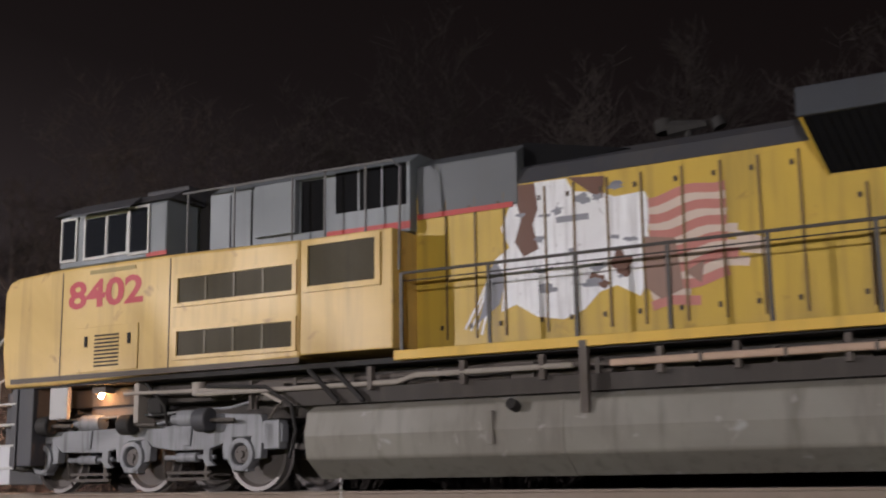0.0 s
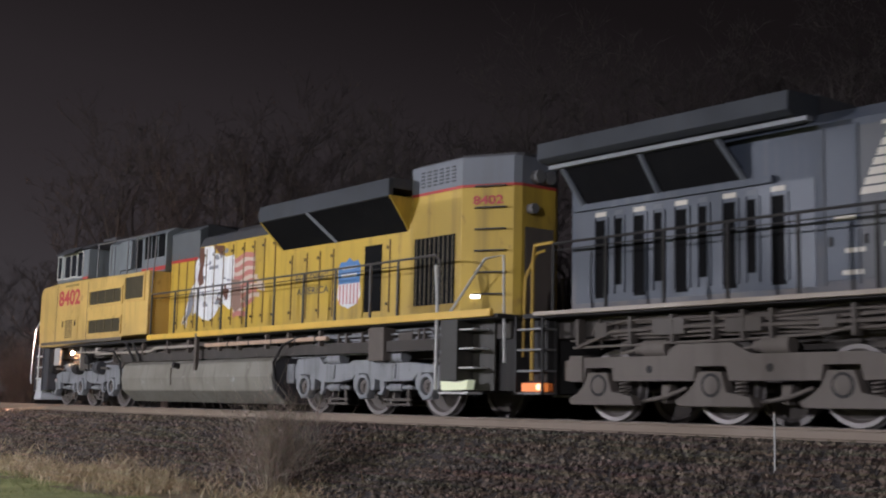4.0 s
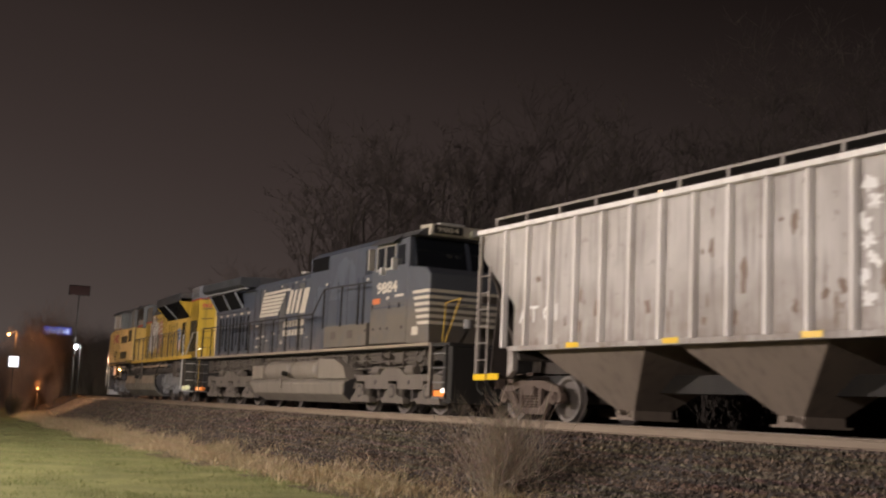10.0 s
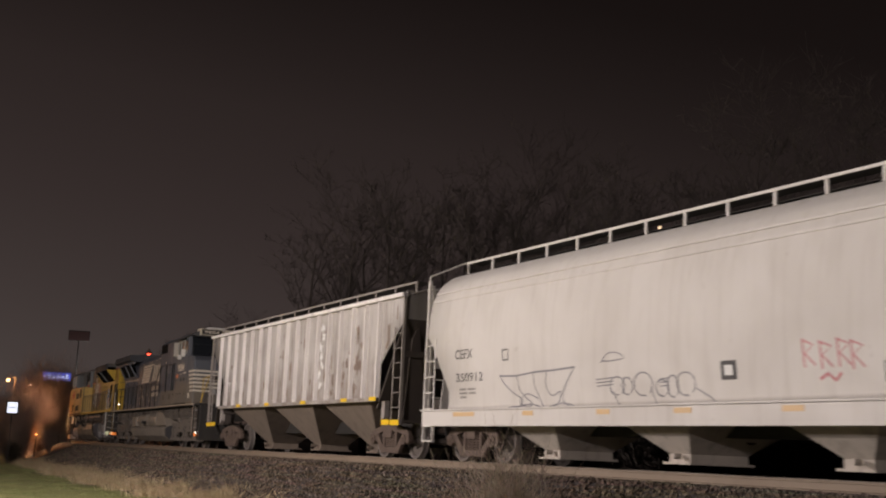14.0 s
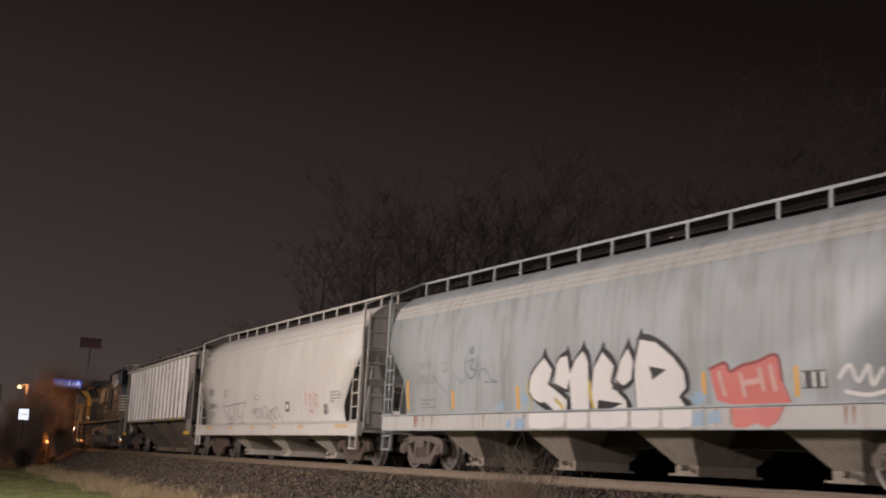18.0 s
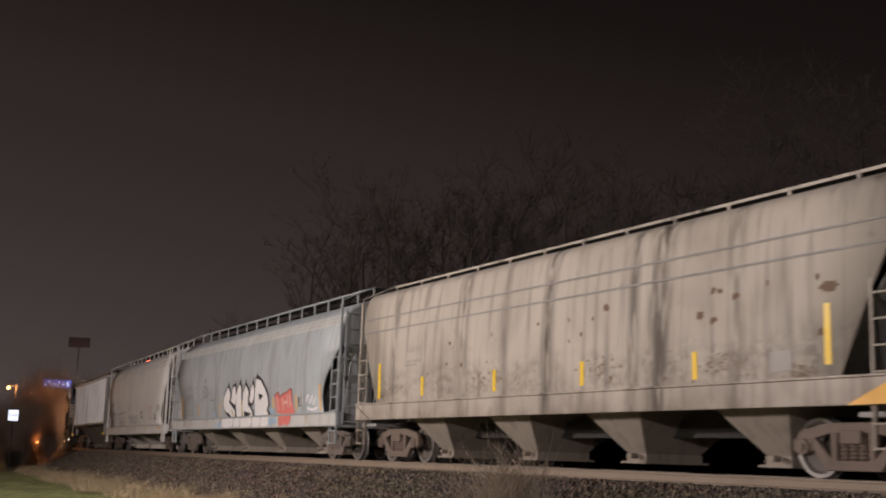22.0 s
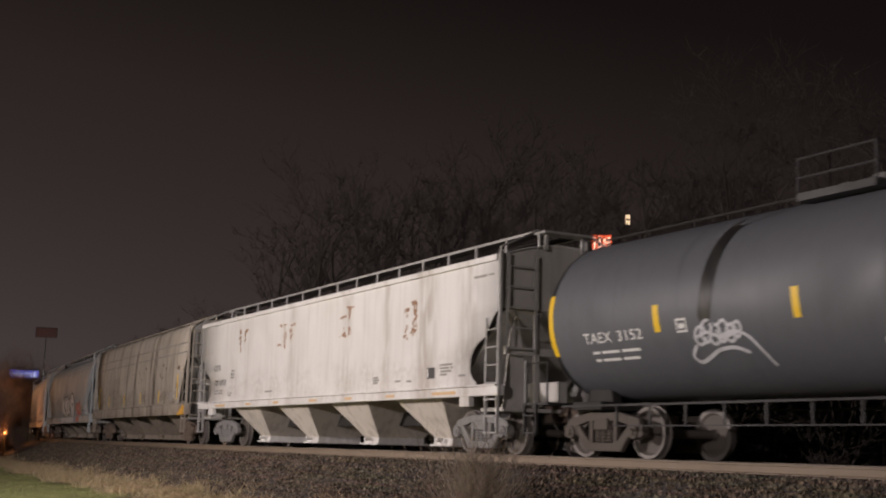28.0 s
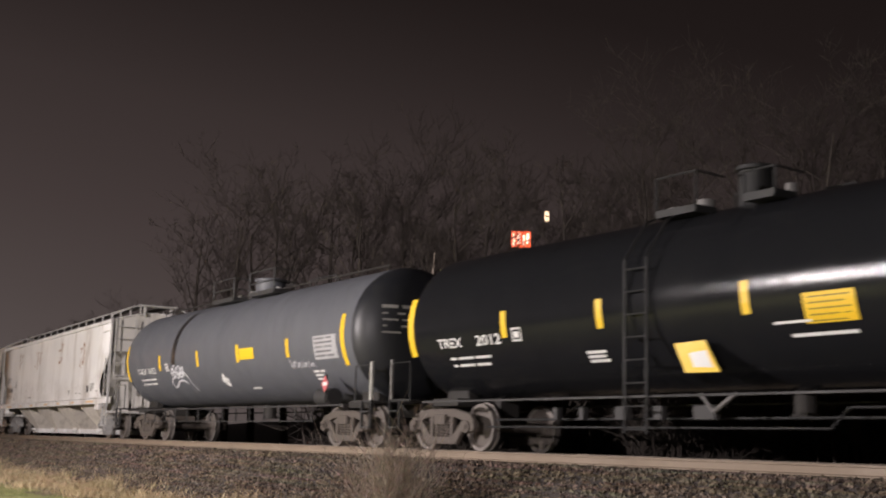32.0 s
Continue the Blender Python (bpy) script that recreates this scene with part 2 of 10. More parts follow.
    if specks:
        col = mix(mul(ramp(tex(3.2 * scale, detail=6.0, dist=0.4), 0.70 - 0.12 * specks, 0.74), specks), col, speck)
    col = mix(mul(fine, 0.16), col, tuple(0.75 * q for q in colour))
    l.new(col, b.inputs["Base Color"])
    rg = mul(mul(mul(broad, uneven), mul(fine, 0.5 * uneven), "ADD"), rough - 0.05, "ADD")
    l.new(rg, b.inputs["Roughness"])
    b.inputs["Metallic"].default_value = metal
    b.inputs["Coat Weight"].default_value = coat
    b.inputs["Coat Roughness"].default_value = 0.22
    if grain:
        bp = n.new("ShaderNodeBump")
        bp.inputs["Strength"].default_value, bp.inputs["Distance"].default_value = 0.35, grain
        l.new(mul(fine, mul(tex(3.0, detail=3.0), 0.8), "ADD"), bp.inputs["Height"])
        l.new(bp.outputs[0], b.inputs["Normal"])
    return mt


def glowing(name, colour, power):
    mt = bpy.data.materials.new(name)
    mt.use_nodes = True
    b = mt.node_tree.nodes["Principled BSDF"]
    b.inputs["Base Color"].default_value = (*[0.8 * q for q in colour], 1)
    b.inputs["Emission Color"].default_value = (*colour, 1)
    b.inputs["Emission Strength"].default_value = power
    return mt


def glassy(name, colour, rough=0.05):
    mt = bpy.data.materials.new(name)
    mt.use_nodes = True
    b = mt.node_tree.nodes["Principled BSDF"]
    b.inputs["Base Color"].default_value, b.inputs["Roughness"].default_value = (*colour, 1), rough
    b.inputs["Specular IOR Level"].default_value = 0.7
    return mt


def rough_ground(name, colours, scales, bump, rough=0.95):
    """Soil, stone or turf: three tints over two scales of noise, with relief."""
    mt = bpy.data.materials.new(name)
    mt.use_nodes = True
    n, l = mt.node_tree.nodes, mt.node_tree.links
    b = n["Principled BSDF"]
    co = n.new("ShaderNodeTexCoord").outputs["Object"]
    out = []
    for sc in scales:
        t = n.new("ShaderNodeTexNoise")
        t.inputs["Scale"].default_value, t.inputs["Detail"].default_value = sc, 6.0
        l.new(co, t.inputs["Vector"])
        out.append(t.outputs["Fac"])
    r = n.new("ShaderNodeValToRGB")
    r.color_ramp.elements[0].position, r.color_ramp.elements[1].position = 0.3, 0.7
    r.color_ramp.elements[0].color, r.color_ramp.elements[1].color = (*colours[0], 1), (*colours[1], 1)
    l.new(out[0], r.inputs[0])
    x = n.new("ShaderNodeMix")
    x.data_type = "RGBA"
    l.new(out[1], x.inputs[0])
    l.new(r.outputs[0], x.inputs[6])
    x.inputs[7].default_value = (*colours[2], 1)
    l.new(x.outputs[2], b.inputs["Base Color"])
    b.inputs["Roughness"].default_value = rough
    bp = n.new("ShaderNodeBump")
    bp.inputs["Strength"].default_value, bp.inputs["Distance"].default_value = 0.8, bump
    l.new(out[1], bp.inputs["Height"])
    l.new(bp.outputs[0], b.inputs["Normal"])
    return mt


def varied(name, a, c, rough=0.9, per_island=True, spec=0.3):
    """Many loose pieces (stones, blades, twigs) that differ in tint from one to the next."""
    mt = bpy.data.materials.new(name)
    mt.use_nodes = True
    n, l = mt.node_tree.nodes, mt.node_tree.links
    b = n["Principled BSDF"]
    src = n.new("ShaderNodeNewGeometry").outputs["Random Per Island"] if per_island else n.new("ShaderNodeObjectInfo").outputs["Random"]
    r = n.new("ShaderNodeValToRGB")
    r.color_ramp.elements[0].color, r.color_ramp.elements[1].color = (*a, 1), (*c, 1)
    l.new(src, r.inputs[0])
    t = n.new("ShaderNodeTexNoise")
    t.inputs["Scale"].default_value = 30.0
    x = n.new("ShaderNodeMix")
    x.data_type, x.blend_type = "RGBA", "MULTIPLY"
    x.inputs[0].default_value = 0.5
    l.new(r.outputs[0], x.inputs[6])
    l.new(t.outputs["Color"], x.inputs[7])
    l.new(x.outputs[2], b.inputs["Base Color"])
    b.inputs["Roughness"].default_value, b.inputs["Specular IOR Level"].default_value = rough, spec
    return mt


YELLOW = paint("armour_yellow_paint", (0.65, 0.44, 0.125), 0.42, dirt=(0.10, 0.07, 0.03), amount=0.6, streak=0.34, specks=0.5, low=0.55, lowz=(2.25, 1.6), lowdust=(0.36, 0.24, 0.11))
YELLOW_HOOD = paint("golden_yellow_hood_paint", (0.56, 0.375, 0.042), 0.42, dirt=(0.10, 0.07, 0.03), amount=0.5, streak=0.5, specks=0.5, low=0.4, lowz=(2.25, 1.6), lowdust=(0.36, 0.24, 0.11))
GREY_HOOD = paint("harbour_grey_paint", (0.185, 0.20, 0.205), 0.45, dirt=(0.05, 0.05, 0.05), amount=0.5, streak=0.35)
SOOT = paint("sooty_roof_paint", (0.055, 0.055, 0.06), 0.6, amount=0.5)
RED_LINE = paint("red_stripe_paint", (0.45, 0.045, 0.035), 0.5)
RED_NUM = paint("red_number_paint", (0.46, 0.055, 0.065), 0.5, amount=0.2, streak=0.1)
WHITE = paint("white_mark_paint", (0.78, 0.78, 0.76), 0.5, amount=0.25, streak=0.15)
BLUE = paint("blue_shield_paint", (0.10, 0.23, 0.48), 0.45, amount=0.2, streak=0.1)
BROWN_ART = paint("brown_art_paint", (0.13, 0.055, 0.03), 0.5, amount=0.3, streak=0.2)
SALMON_ART = paint("faded_red_art_paint", (0.50, 0.19, 0.15), 0.5, amount=0.5, streak=0.3)
BLACK_HOOD = paint("black_engine_paint", (0.050, 0.060, 0.082), 0.55, dirt=(0.135, 0.135, 0.135), amount=0.8, streak=0.4, scale=1.6, low=0.6, lowz=(2.5, 1.6))
BLACK_CAB = paint("dusty_black_cab_paint", (0.072, 0.079, 0.094), 0.55, dirt=(0.09, 0.09, 0.09), amount=0.35, streak=0.18, low=0.95, lowz=(2.90, 2.35), lowfill=(-0.05, 0.5), lowdust=(0.135, 0.113, 0.086))
SLATE = paint("slate_panel_paint", (0.066, 0.076, 0.096), 0.45, dirt=(0.05, 0.05, 0.05), amount=0.5, streak=0.35)
COWL = paint("sooty_slate_cowl_paint", (0.038, 0.042, 0.049), 0.7, dirt=(0.035, 0.035, 0.035), amount=0.6, streak=0.4)
OLIVE = paint("dark_olive_step_paint", (0.036, 0.033, 0.025), 0.6, amount=0.5)
FRAME_DUST = paint("dusty_frame_steel", (0.115, 0.095, 0.078), 0.7, dirt=(0.06, 0.05, 0.04), amount=0.6, streak=0.4)
TRUCK_GREY = paint("silver_grey_truck_paint", (0.255, 0.258, 0.262), 0.55, dirt=(0.05, 0.045, 0.04), amount=0.9, streak=0.7, scale=2.0, specks=0.4, speck=(0.05, 0.04, 0.035))
TRUCK_DUST = paint("dust_brown_truck_steel", (0.145, 0.123, 0.102), 0.75, dirt=(0.05, 0.042, 0.035), amount=0.6, streak=0.35)
TRUCK_RUST = paint("rusty_truck_steel", (0.115, 0.082, 0.064), 0.75, dirt=(0.045, 0.035, 0.03), amount=0.6, streak=0.4)
WHEEL = paint("brown_grey_wheel_steel", (0.115, 0.098, 0.086), 0.65, metal=0.1, amount=0.5)
TREAD = paint("worn_wheel_tread", (0.20, 0.18, 0.165), 0.5, metal=0.35, amount=0.3)
TANK_GREY = paint("grey_fuel_tank_paint", (0.235, 0.22, 0.18), 0.5, dirt=(0.10, 0.08, 0.055), amount=0.8, streak=0.6, specks=0.45, speck=(0.50, 0.49, 0.46), scale=1.3)
OLIVE_MESH = paint("olive_grille_mesh", (0.055, 0.044, 0.020), 0.7, dirt=(0.02, 0.017, 0.01), amount=0.6)
MURAL_WHITE = paint("scuffed_white_mural_paint", (0.86, 0.86, 0.85), 0.5, dirt=(0.16, 0.12, 0.09), amount=0.5, streak=0.5, specks=0.6, speck=(0.13, 0.10, 0.085), scale=2.2)
DARK = paint("dark_underframe_steel", (0.020, 0.018, 0.016), 0.75, dirt=(0.045, 0.038, 0.03), amount=0.5)
# near-black for intake mesh, and for shade painted into slots, gaps and doorways
NEAR_BLACK = paint("near_black_matte", (0.0055, 0.0055, 0.006), 0.8, dirt=(0.014, 0.012, 0.011), amount=0.4)
NEAR_BLACK.node_tree.nodes["Principled BSDF"].inputs["Specular IOR Level"].default_value = 0.12
GLASS = glassy("dark_cab_glass", (0.012, 0.014, 0.017))
RAILING = paint("handrail_steel", (0.16, 0.155, 0.15), 0.5, amount=0.4)
RAIL_WHITE = paint("pale_handrail_paint", (0.55, 0.54, 0.50), 0.5, amount=0.4)
YELLOW_RAIL = paint("yellow_handrail_paint", (0.46, 0.29, 0.03), 0.5, amount=0.3)
REFLECT = paint("yellow_reflector_tape", (0.85, 0.55, 0.02), 0.4, amount=0.1, streak=0.05, grain=0)
ORANGE_TAPE = paint("amber_reflector_tape", (0.80, 0.42, 0.06), 0.45, amount=0.3, streak=0.1, grain=0)
INK = paint("black_stencil_paint", (0.075, 0.073, 0.072), 0.6, amount=0.1, streak=0.05, grain=0)
INK_FAINT = paint("faded_stencil_paint", (0.30, 0.29, 0.27), 0.6, amount=0.2, streak=0.2, grain=0)
STEP_GLOW = glowing("warm_step_lamp", (1.0, 0.46, 0.17), 260.0)
WHITE_GLOW = glowing("white_step_lamp", (1.0, 0.95, 0.84), 2.2)
AMBER_GLOW = glowing("amber_step_glow", (1.0, 0.27, 0.05), 0.45)
RED_GLOW = glowing("red_marker_lamp", (1.0, 0.06, 0.03), 9.0)

# ---- the line of the track ----
BENDS = ((-400, 0.0), (-20, 0.0), (0, 2.1), (15, 0.45), (30, 1.09), (45, 3.47), (60, 1.81), (73, -1.0), (78, 1.0), (83, 6.2), (94, 5.0), (102, 0.6), (120, 0.6), (145, 3.5), (200, 3.5), (240, 0.0), (400, 0.0))
STEP = 0.5
SIG = np.arange(-330, 331, STEP)
_k = np.interp(SIG, [b[0] for b in BENDS], [b[1] for b in BENDS]) / 1000
HEAD = np.concatenate([[0], np.cumsum((_k[1:] + _k[:-1]) / 2 * STEP)])
HEAD -= np.interp(0, SIG, HEAD)
_dx, _dy = -np.cos(HEAD), np.sin(HEAD)
LINE_X = np.concatenate([[0], np.cumsum((_dx[1:] + _dx[:-1]) / 2 * STEP)])
LINE_Y = np.concatenate([[0], np.cumsum((_dy[1:] + _dy[:-1]) / 2 * STEP)])
LINE_X -= np.interp(0, SIG, LINE_X)
LINE_Y += 14.54 - np.interp(0, SIG, LINE_Y)


def on_line(s, off=0.0):
    """World x, y at s metres along the line (growing towards -x), off metres beyond its middle (away from the eye), and its heading."""
    h = np.interp(s, SIG, HEAD)
    return np.interp(s, SIG, LINE_X) + off * np.sin(h), np.interp(s, SIG, LINE_Y) + off * np.cos(h), h


def line_y(x):
    return np.interp(-np.asarray(x, float), -LINE_X, LINE_Y)


# height of the ground over the distance from the line's middle, on the near side and beyond
NEAR = ((-400, -2.2), (-60, -1.75), (-22, -1.6), (-9, -1.5), (-5.2, -1.45), (-3.9, -1.33), (-1.75, -0.24), (-1.3, -0.19), (1.3, -0.19), (1.75, -0.24), (3.9, -1.2), (6, -1.1), (14, 0.2), (40, 2.5), (120, 4.0), (600, 5.0))


def ground_z(x, y):
    d = np.asarray(y, float) - line_y(x)
    return np.interp(d, [a for a, _ in NEAR], [b for _, b in NEAR])


TURF = rough_ground("night_turf", ((0.13, 0.155, 0.043), (0.44, 0.42, 0.16), (0.27, 0.275, 0.10)), (0.9, 7.0), 0.06)
GRAVEL = rough_ground("ballast_bed", ((0.045, 0.038, 0.034), (0.120, 0.100, 0.088), (0.060, 0.050, 0.045)), (4.0, 24.0), 0.06)
DRY = rough_ground("dry_soil", ((0.13, 0.10, 0.06), (0.26, 0.20, 0.115), (0.16, 0.13, 0.075)), (1.2, 14.0), 0.05)
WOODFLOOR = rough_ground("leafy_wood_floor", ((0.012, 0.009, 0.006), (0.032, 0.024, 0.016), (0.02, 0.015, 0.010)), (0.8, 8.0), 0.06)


def ground_sheet():
    """One sheet to the horizon, in strips along the line: fine near it, coarse far off."""
    xs = np.concatenate([np.linspace(-2500, -340, 8), np.arange(-300, -120, 6.0), np.arange(-120, 30, 0.75), np.arange(30, 300, 6.0), np.linspace(340, 2500, 8)])
    ds = np.array([-1500, -700, -300, -120, -60, -36, -24, -18, -15, -13, -11.5, -10, -9, -8, -7.2, -6.4, -5.8, -5.2, -4.8, -4.4, -4.1, -3.8, -3.5, -3.2, -2.9, -2.6, -2.3, -2.0, -1.75, -1.3, -0.8, 0, 0.8, 1.3, 1.75, 2.4, 3.1, 3.9, 4.8, 6, 8, 10, 14, 20, 30, 40, 60, 90, 120, 200, 400, 900, 2000])
    bx = line_y(np.clip(xs, -300, 300))
    v, f, m = [], [], []
    for i, x in enumerate(xs):
        for d in ds:
            z = float(np.interp(d, [a for a, _ in NEAR], [b for _, b in NEAR]))
            if abs(x) < 140 and -40 < d < -1.8:
                z += 0.05 * noise.noise((x * 0.5, d * 0.5, 0)) + (0.03 * noise.noise((x * 2.3, d * 2.3, 5)) if d < -2 else 0)
            v.append((float(x), float(bx[i] + d), z))
    k = len(ds)
    for i in range(len(xs) - 1):
        for j in range(k - 1):
            f.append((i * k + j, (i + 1) * k + j, (i + 1) * k + j + 1, i * k + j + 1))
            d = (ds[j] + ds[j + 1]) / 2
            edge = -4.55 + 0.9 * noise.noise((xs[i] * 0.35, 3, 0))
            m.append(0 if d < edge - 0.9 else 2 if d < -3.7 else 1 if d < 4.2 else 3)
    me = bpy.data.meshes.new("ground")
    me.from_pydata(v, [], f)
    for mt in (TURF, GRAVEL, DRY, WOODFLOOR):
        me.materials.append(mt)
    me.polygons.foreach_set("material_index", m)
    me.polygons.foreach_set("use_smooth", [True] * len(f))
    me.update()
    tagged(new("ground", me), "grass field, ballast bank and leafy wood floor", "ground", kind="structure")


ground_sheet()


def loose(name, verts, faces, mt, label, category):
    me = bpy.data.meshes.new(name)
    me.from_pydata(verts, [], faces)
    me.materials.append(mt)
    me.update()
    return tagged(new(name, me), label, category, kind="stuff")


def scatter_mesh(name, base_v, base_f, at, scale, rng, mt, label, category, flat=False):
    """Many turned and stretched copies of a small mesh, joined in one."""
    n = len(at)
    bv = np.asarray(base_v, float)
    if flat:
        a = rng.uniform(0, 2 * np.pi, n)
        rot = np.zeros((n, 3, 3))
        rot[:, 0, 0], rot[:, 0, 1], rot[:, 1, 0], rot[:, 1, 1], rot[:, 2, 2] = np.cos(a), -np.sin(a), np.sin(a), np.cos(a), 1
    else:
        q = rng.normal(size=(n, 4))
        q /= np.linalg.norm(q, axis=1)[:, None]
        w, x, y, z = q.T
        rot = np.stack([np.stack([1 - 2 * (y * y + z * z), 2 * (x * y - z * w), 2 * (x * z + y * w)], 1), np.stack([2 * (x * y + z * w), 1 - 2 * (x * x + z * z), 2 * (y * z - x * w)], 1), np.stack([2 * (x * z - y * w), 2 * (y * z + x * w), 1 - 2 * (x * x + y * y)], 1)], 1)
    pts = np.einsum("nij,nkj->nki", rot, bv[None] * scale[:, None, :]) + at[:, None, :]
    k = len(bv)
    faces = [tuple(int(i) + o for i in f) for o in range(0, n * k, k) for f in base_f]
    return loose(name, pts.reshape(-1, 3).tolist(), faces, mt, label, category)


rng = np.random.default_rng(7)
STONE_V = [(-0.9, -0.5, -0.4), (0.7, -0.8, -0.5), (0.9, 0.6, -0.4), (-0.6, 0.8, -0.5), (-0.5, -0.6, 0.5), (0.6, -0.3, 0.7), (0.4, 0.7, 0.4), (-0.7, 0.4, 0.6)]
STONE_F = [(0, 3, 2, 1), (4, 5, 6, 7), (0, 1, 5, 4), (1, 2, 6, 5), (2, 3, 7, 6), (3, 0, 4, 7)]
STONES = varied("ballast_stone", (0.040, 0.030, 0.023), (0.30, 0.235, 0.175), 0.85)


def ballast():
    n = 52000
    x = -80 * rng.random(n) ** 1.5 + 2
    d = -(1.35 + 2.75 * rng.random(n) ** 0.9)
    keep = rng.random(n) < np.where(d < -3.5, 0.5, 1.0)
    x, d = x[keep], d[keep]
    y = line_y(x) + d
    s = (0.026 + 0.022 * rng.random(len(x)))[:, None] * rng.uniform(0.7, 1.25, (len(x), 3))
    z = ground_z(x, y) + 0.012
    scatter_mesh("ballast_stones", STONE_V, STONE_F, np.stack([x, y, z], 1), s, rng, STONES, "grey-brown crushed ballast stones on the track bank", "ballast")


ballast()


def blades(name, x, y, tall, wide, lean, mt, label, category, z0=0.0):
    n = len(x)
    a = rng.uniform(0, 2 * np.pi, n)
    h = tall * rng.uniform(0.5, 1.2, n)
    b = np.stack([x, y, ground_z(x, y) - 0.02 + z0], 1)
    side = np.stack([np.cos(a), np.sin(a), 0 * a], 1) * (wide * rng.uniform(0.6, 1.3, n))[:, None]
    tip = np.stack([lean * h * rng.normal(0, 1, n) + 0.35 * lean * h, lean * h * rng.normal(0, 1, n), h], 1)
    mid = tip * np.array([0.42, 0.42, 0.58])
    v = np.stack([b - side, b + side, b + mid + side * 0.7, b + mid - side * 0.7, b + tip], 1).reshape(-1, 3)
    f = []
    for o in range(0, 5 * n, 5):
        f += [(o, o + 1, o + 2, o + 3), (o + 3, o + 2, o + 4)]
    return loose(name, v.tolist(), f, mt, label, category)


def turf():
    n = 120000
    x = -6 - 66 * rng.random(n) ** 1.35
    d = -(4.9 + 9.5 * rng.random(n))
    y = line_y(x) + d
    clump = np.sin(x * 2.1 + 1.3 * np.sin(y * 1.7)) + np.sin(y * 2.9 + 1.1 * np.sin(x * 1.3))
    keep = (rng.random(n) < 0.62 + 0.3 * clump) & (y > 1.5) & (np.abs(np.degrees(np.arctan2(-x, y)) - 66) < 21) & (d < -5.3 + 0.9 * np.sin(x * 0.7) * 0.5)
    x, y = x[keep], y[keep]
    blades("grass", x, y, 0.075, 0.006, 0.55, varied("grass_blade", (0.15, 0.20, 0.05), (0.50, 0.51, 0.23), 0.8), "short mown green grass of the field", "grass")
    n = 26000
    c = -4 - 76 * rng.random(190) ** 1.2
    i = rng.integers(0, len(c), n)
    x = c[i] + rng.normal(0, 0.34, n) * (0.5 + np.sin(c[i] * 5.3) ** 2)
    d = -4.3 + 0.5 * np.sin(c[i] * 9.1) + rng.normal(0, 0.22, n) - 0.5 * (rng.random(n) < 0.3)
    keep = (x < -19) | (rng.random(n) < 0.22)
    x, d = x[keep], d[keep]
    blades("dry_grass", x, line_y(x) + d, 0.30, 0.008, 0.95, varied("dry_grass_blade", (0.42, 0.31, 0.17), (0.92, 0.75, 0.48), 0.85), "long dry tan grass along the foot of the bank", "grass")


turf()


# ---- rails and sleepers ----
RAIL_STEEL = paint("rusty_rail_web", (0.25, 0.195, 0.14), 0.6, dirt=(0.10, 0.07, 0.05), amount=0.5, streak=0.1)
RAIL_HEAD = paint("polished_rail_head", (0.45, 0.43, 0.41), 0.3, metal=0.9, amount=0.2, streak=0.0)
TIE_WOOD = paint("creosoted_tie_wood", (0.055, 0.042, 0.032), 0.85, amount=0.6)
track = thing("railway_track", "single railway track of rusty steel rails on ballast", "track", kind="structure")
RAIL_PROFILE = [(-0.070, -0.172), (0.070, -0.172), (0.070, -0.158), (0.012, -0.140), (0.012, -0.045), (0.036, -0.036), (0.036, -0.006), (0.028, 0.0), (-0.028, 0.0), (-0.036, -0.006), (-0.036, -0.036), (-0.012, -0.045), (-0.012, -0.140), (-0.070, -0.158)]
for off in (-0.754, 0.754):
    s = Shape()
    rows = []
    for sg in np.concatenate([np.arange(-250, -20, 10.0), np.arange(-20, 130, 2.0), np.arange(130, 260, 10.0)]):
        rows.append([(*[float(q) for q in on_line(sg, off + a)[:2]], z) for a, z in RAIL_PROFILE])
    s.grid(rows, closed=True)
    k = len(RAIL_PROFILE)
    s.m = [1 if i % k in (6, 7, 8) else 0 for i in range(len(s.f))]
    part("rail", s, [RAIL_STEEL, RAIL_HEAD], track, smooth=False)
tie_mesh = Shape().box(-0.115, 0.115, -1.28, 1.28, -0.33, -0.176).mesh("tie", TIE_WOOD)
for i in range(200):
    sg = -6 + i * 0.533
    x, y, h = on_line(sg)
    ob = part("tie", tie_mesh, None, track)
    ob.matrix_basis = pose(float(x), float(y), 0.0, 0, 0, math.degrees(-h))

# ---- thin marker stake on the bank ----
sx, sy = -8.65, 12.29
stake = thing("marker_stake", "thin pale steel marker stake stuck in the ballast bank", "stake", (sx, sy, float(ground_z(sx, sy))))
part("rod", Shape().cyl((0, 0, -0.15), (0, 0, 0.69), 0.011, 8), RAIL_WHITE, stake, smooth=True)
part("cap", Shape().cyl((0, 0, 0.69), (0, 0, 0.71), 0.014, 8), RAIL_STEEL, stake)


# ---- low dark object in the grass, built as a lidded box ----
bx, by = -13.9, 2.25
ubox = thing("utility_box", "low dark object in the grass, built as a lidded box", "box", (bx, by, float(ground_z(bx, by))))
part("body", Shape().box(-0.34, 0.34, -0.24, 0.24, -0.05, 0.24), DARK, ubox, bevel=0.03)
part("lid", Shape().box(-0.37, 0.37, -0.27, 0.27, 0.24, 0.30), DARK, ubox, bevel=0.03)
# pale plate paints a glint on the lid
part("lid_glint", Shape().box(-0.05, 0.05, 0.06, 0.14, 0.30, 0.306), RAIL_WHITE, ubox)


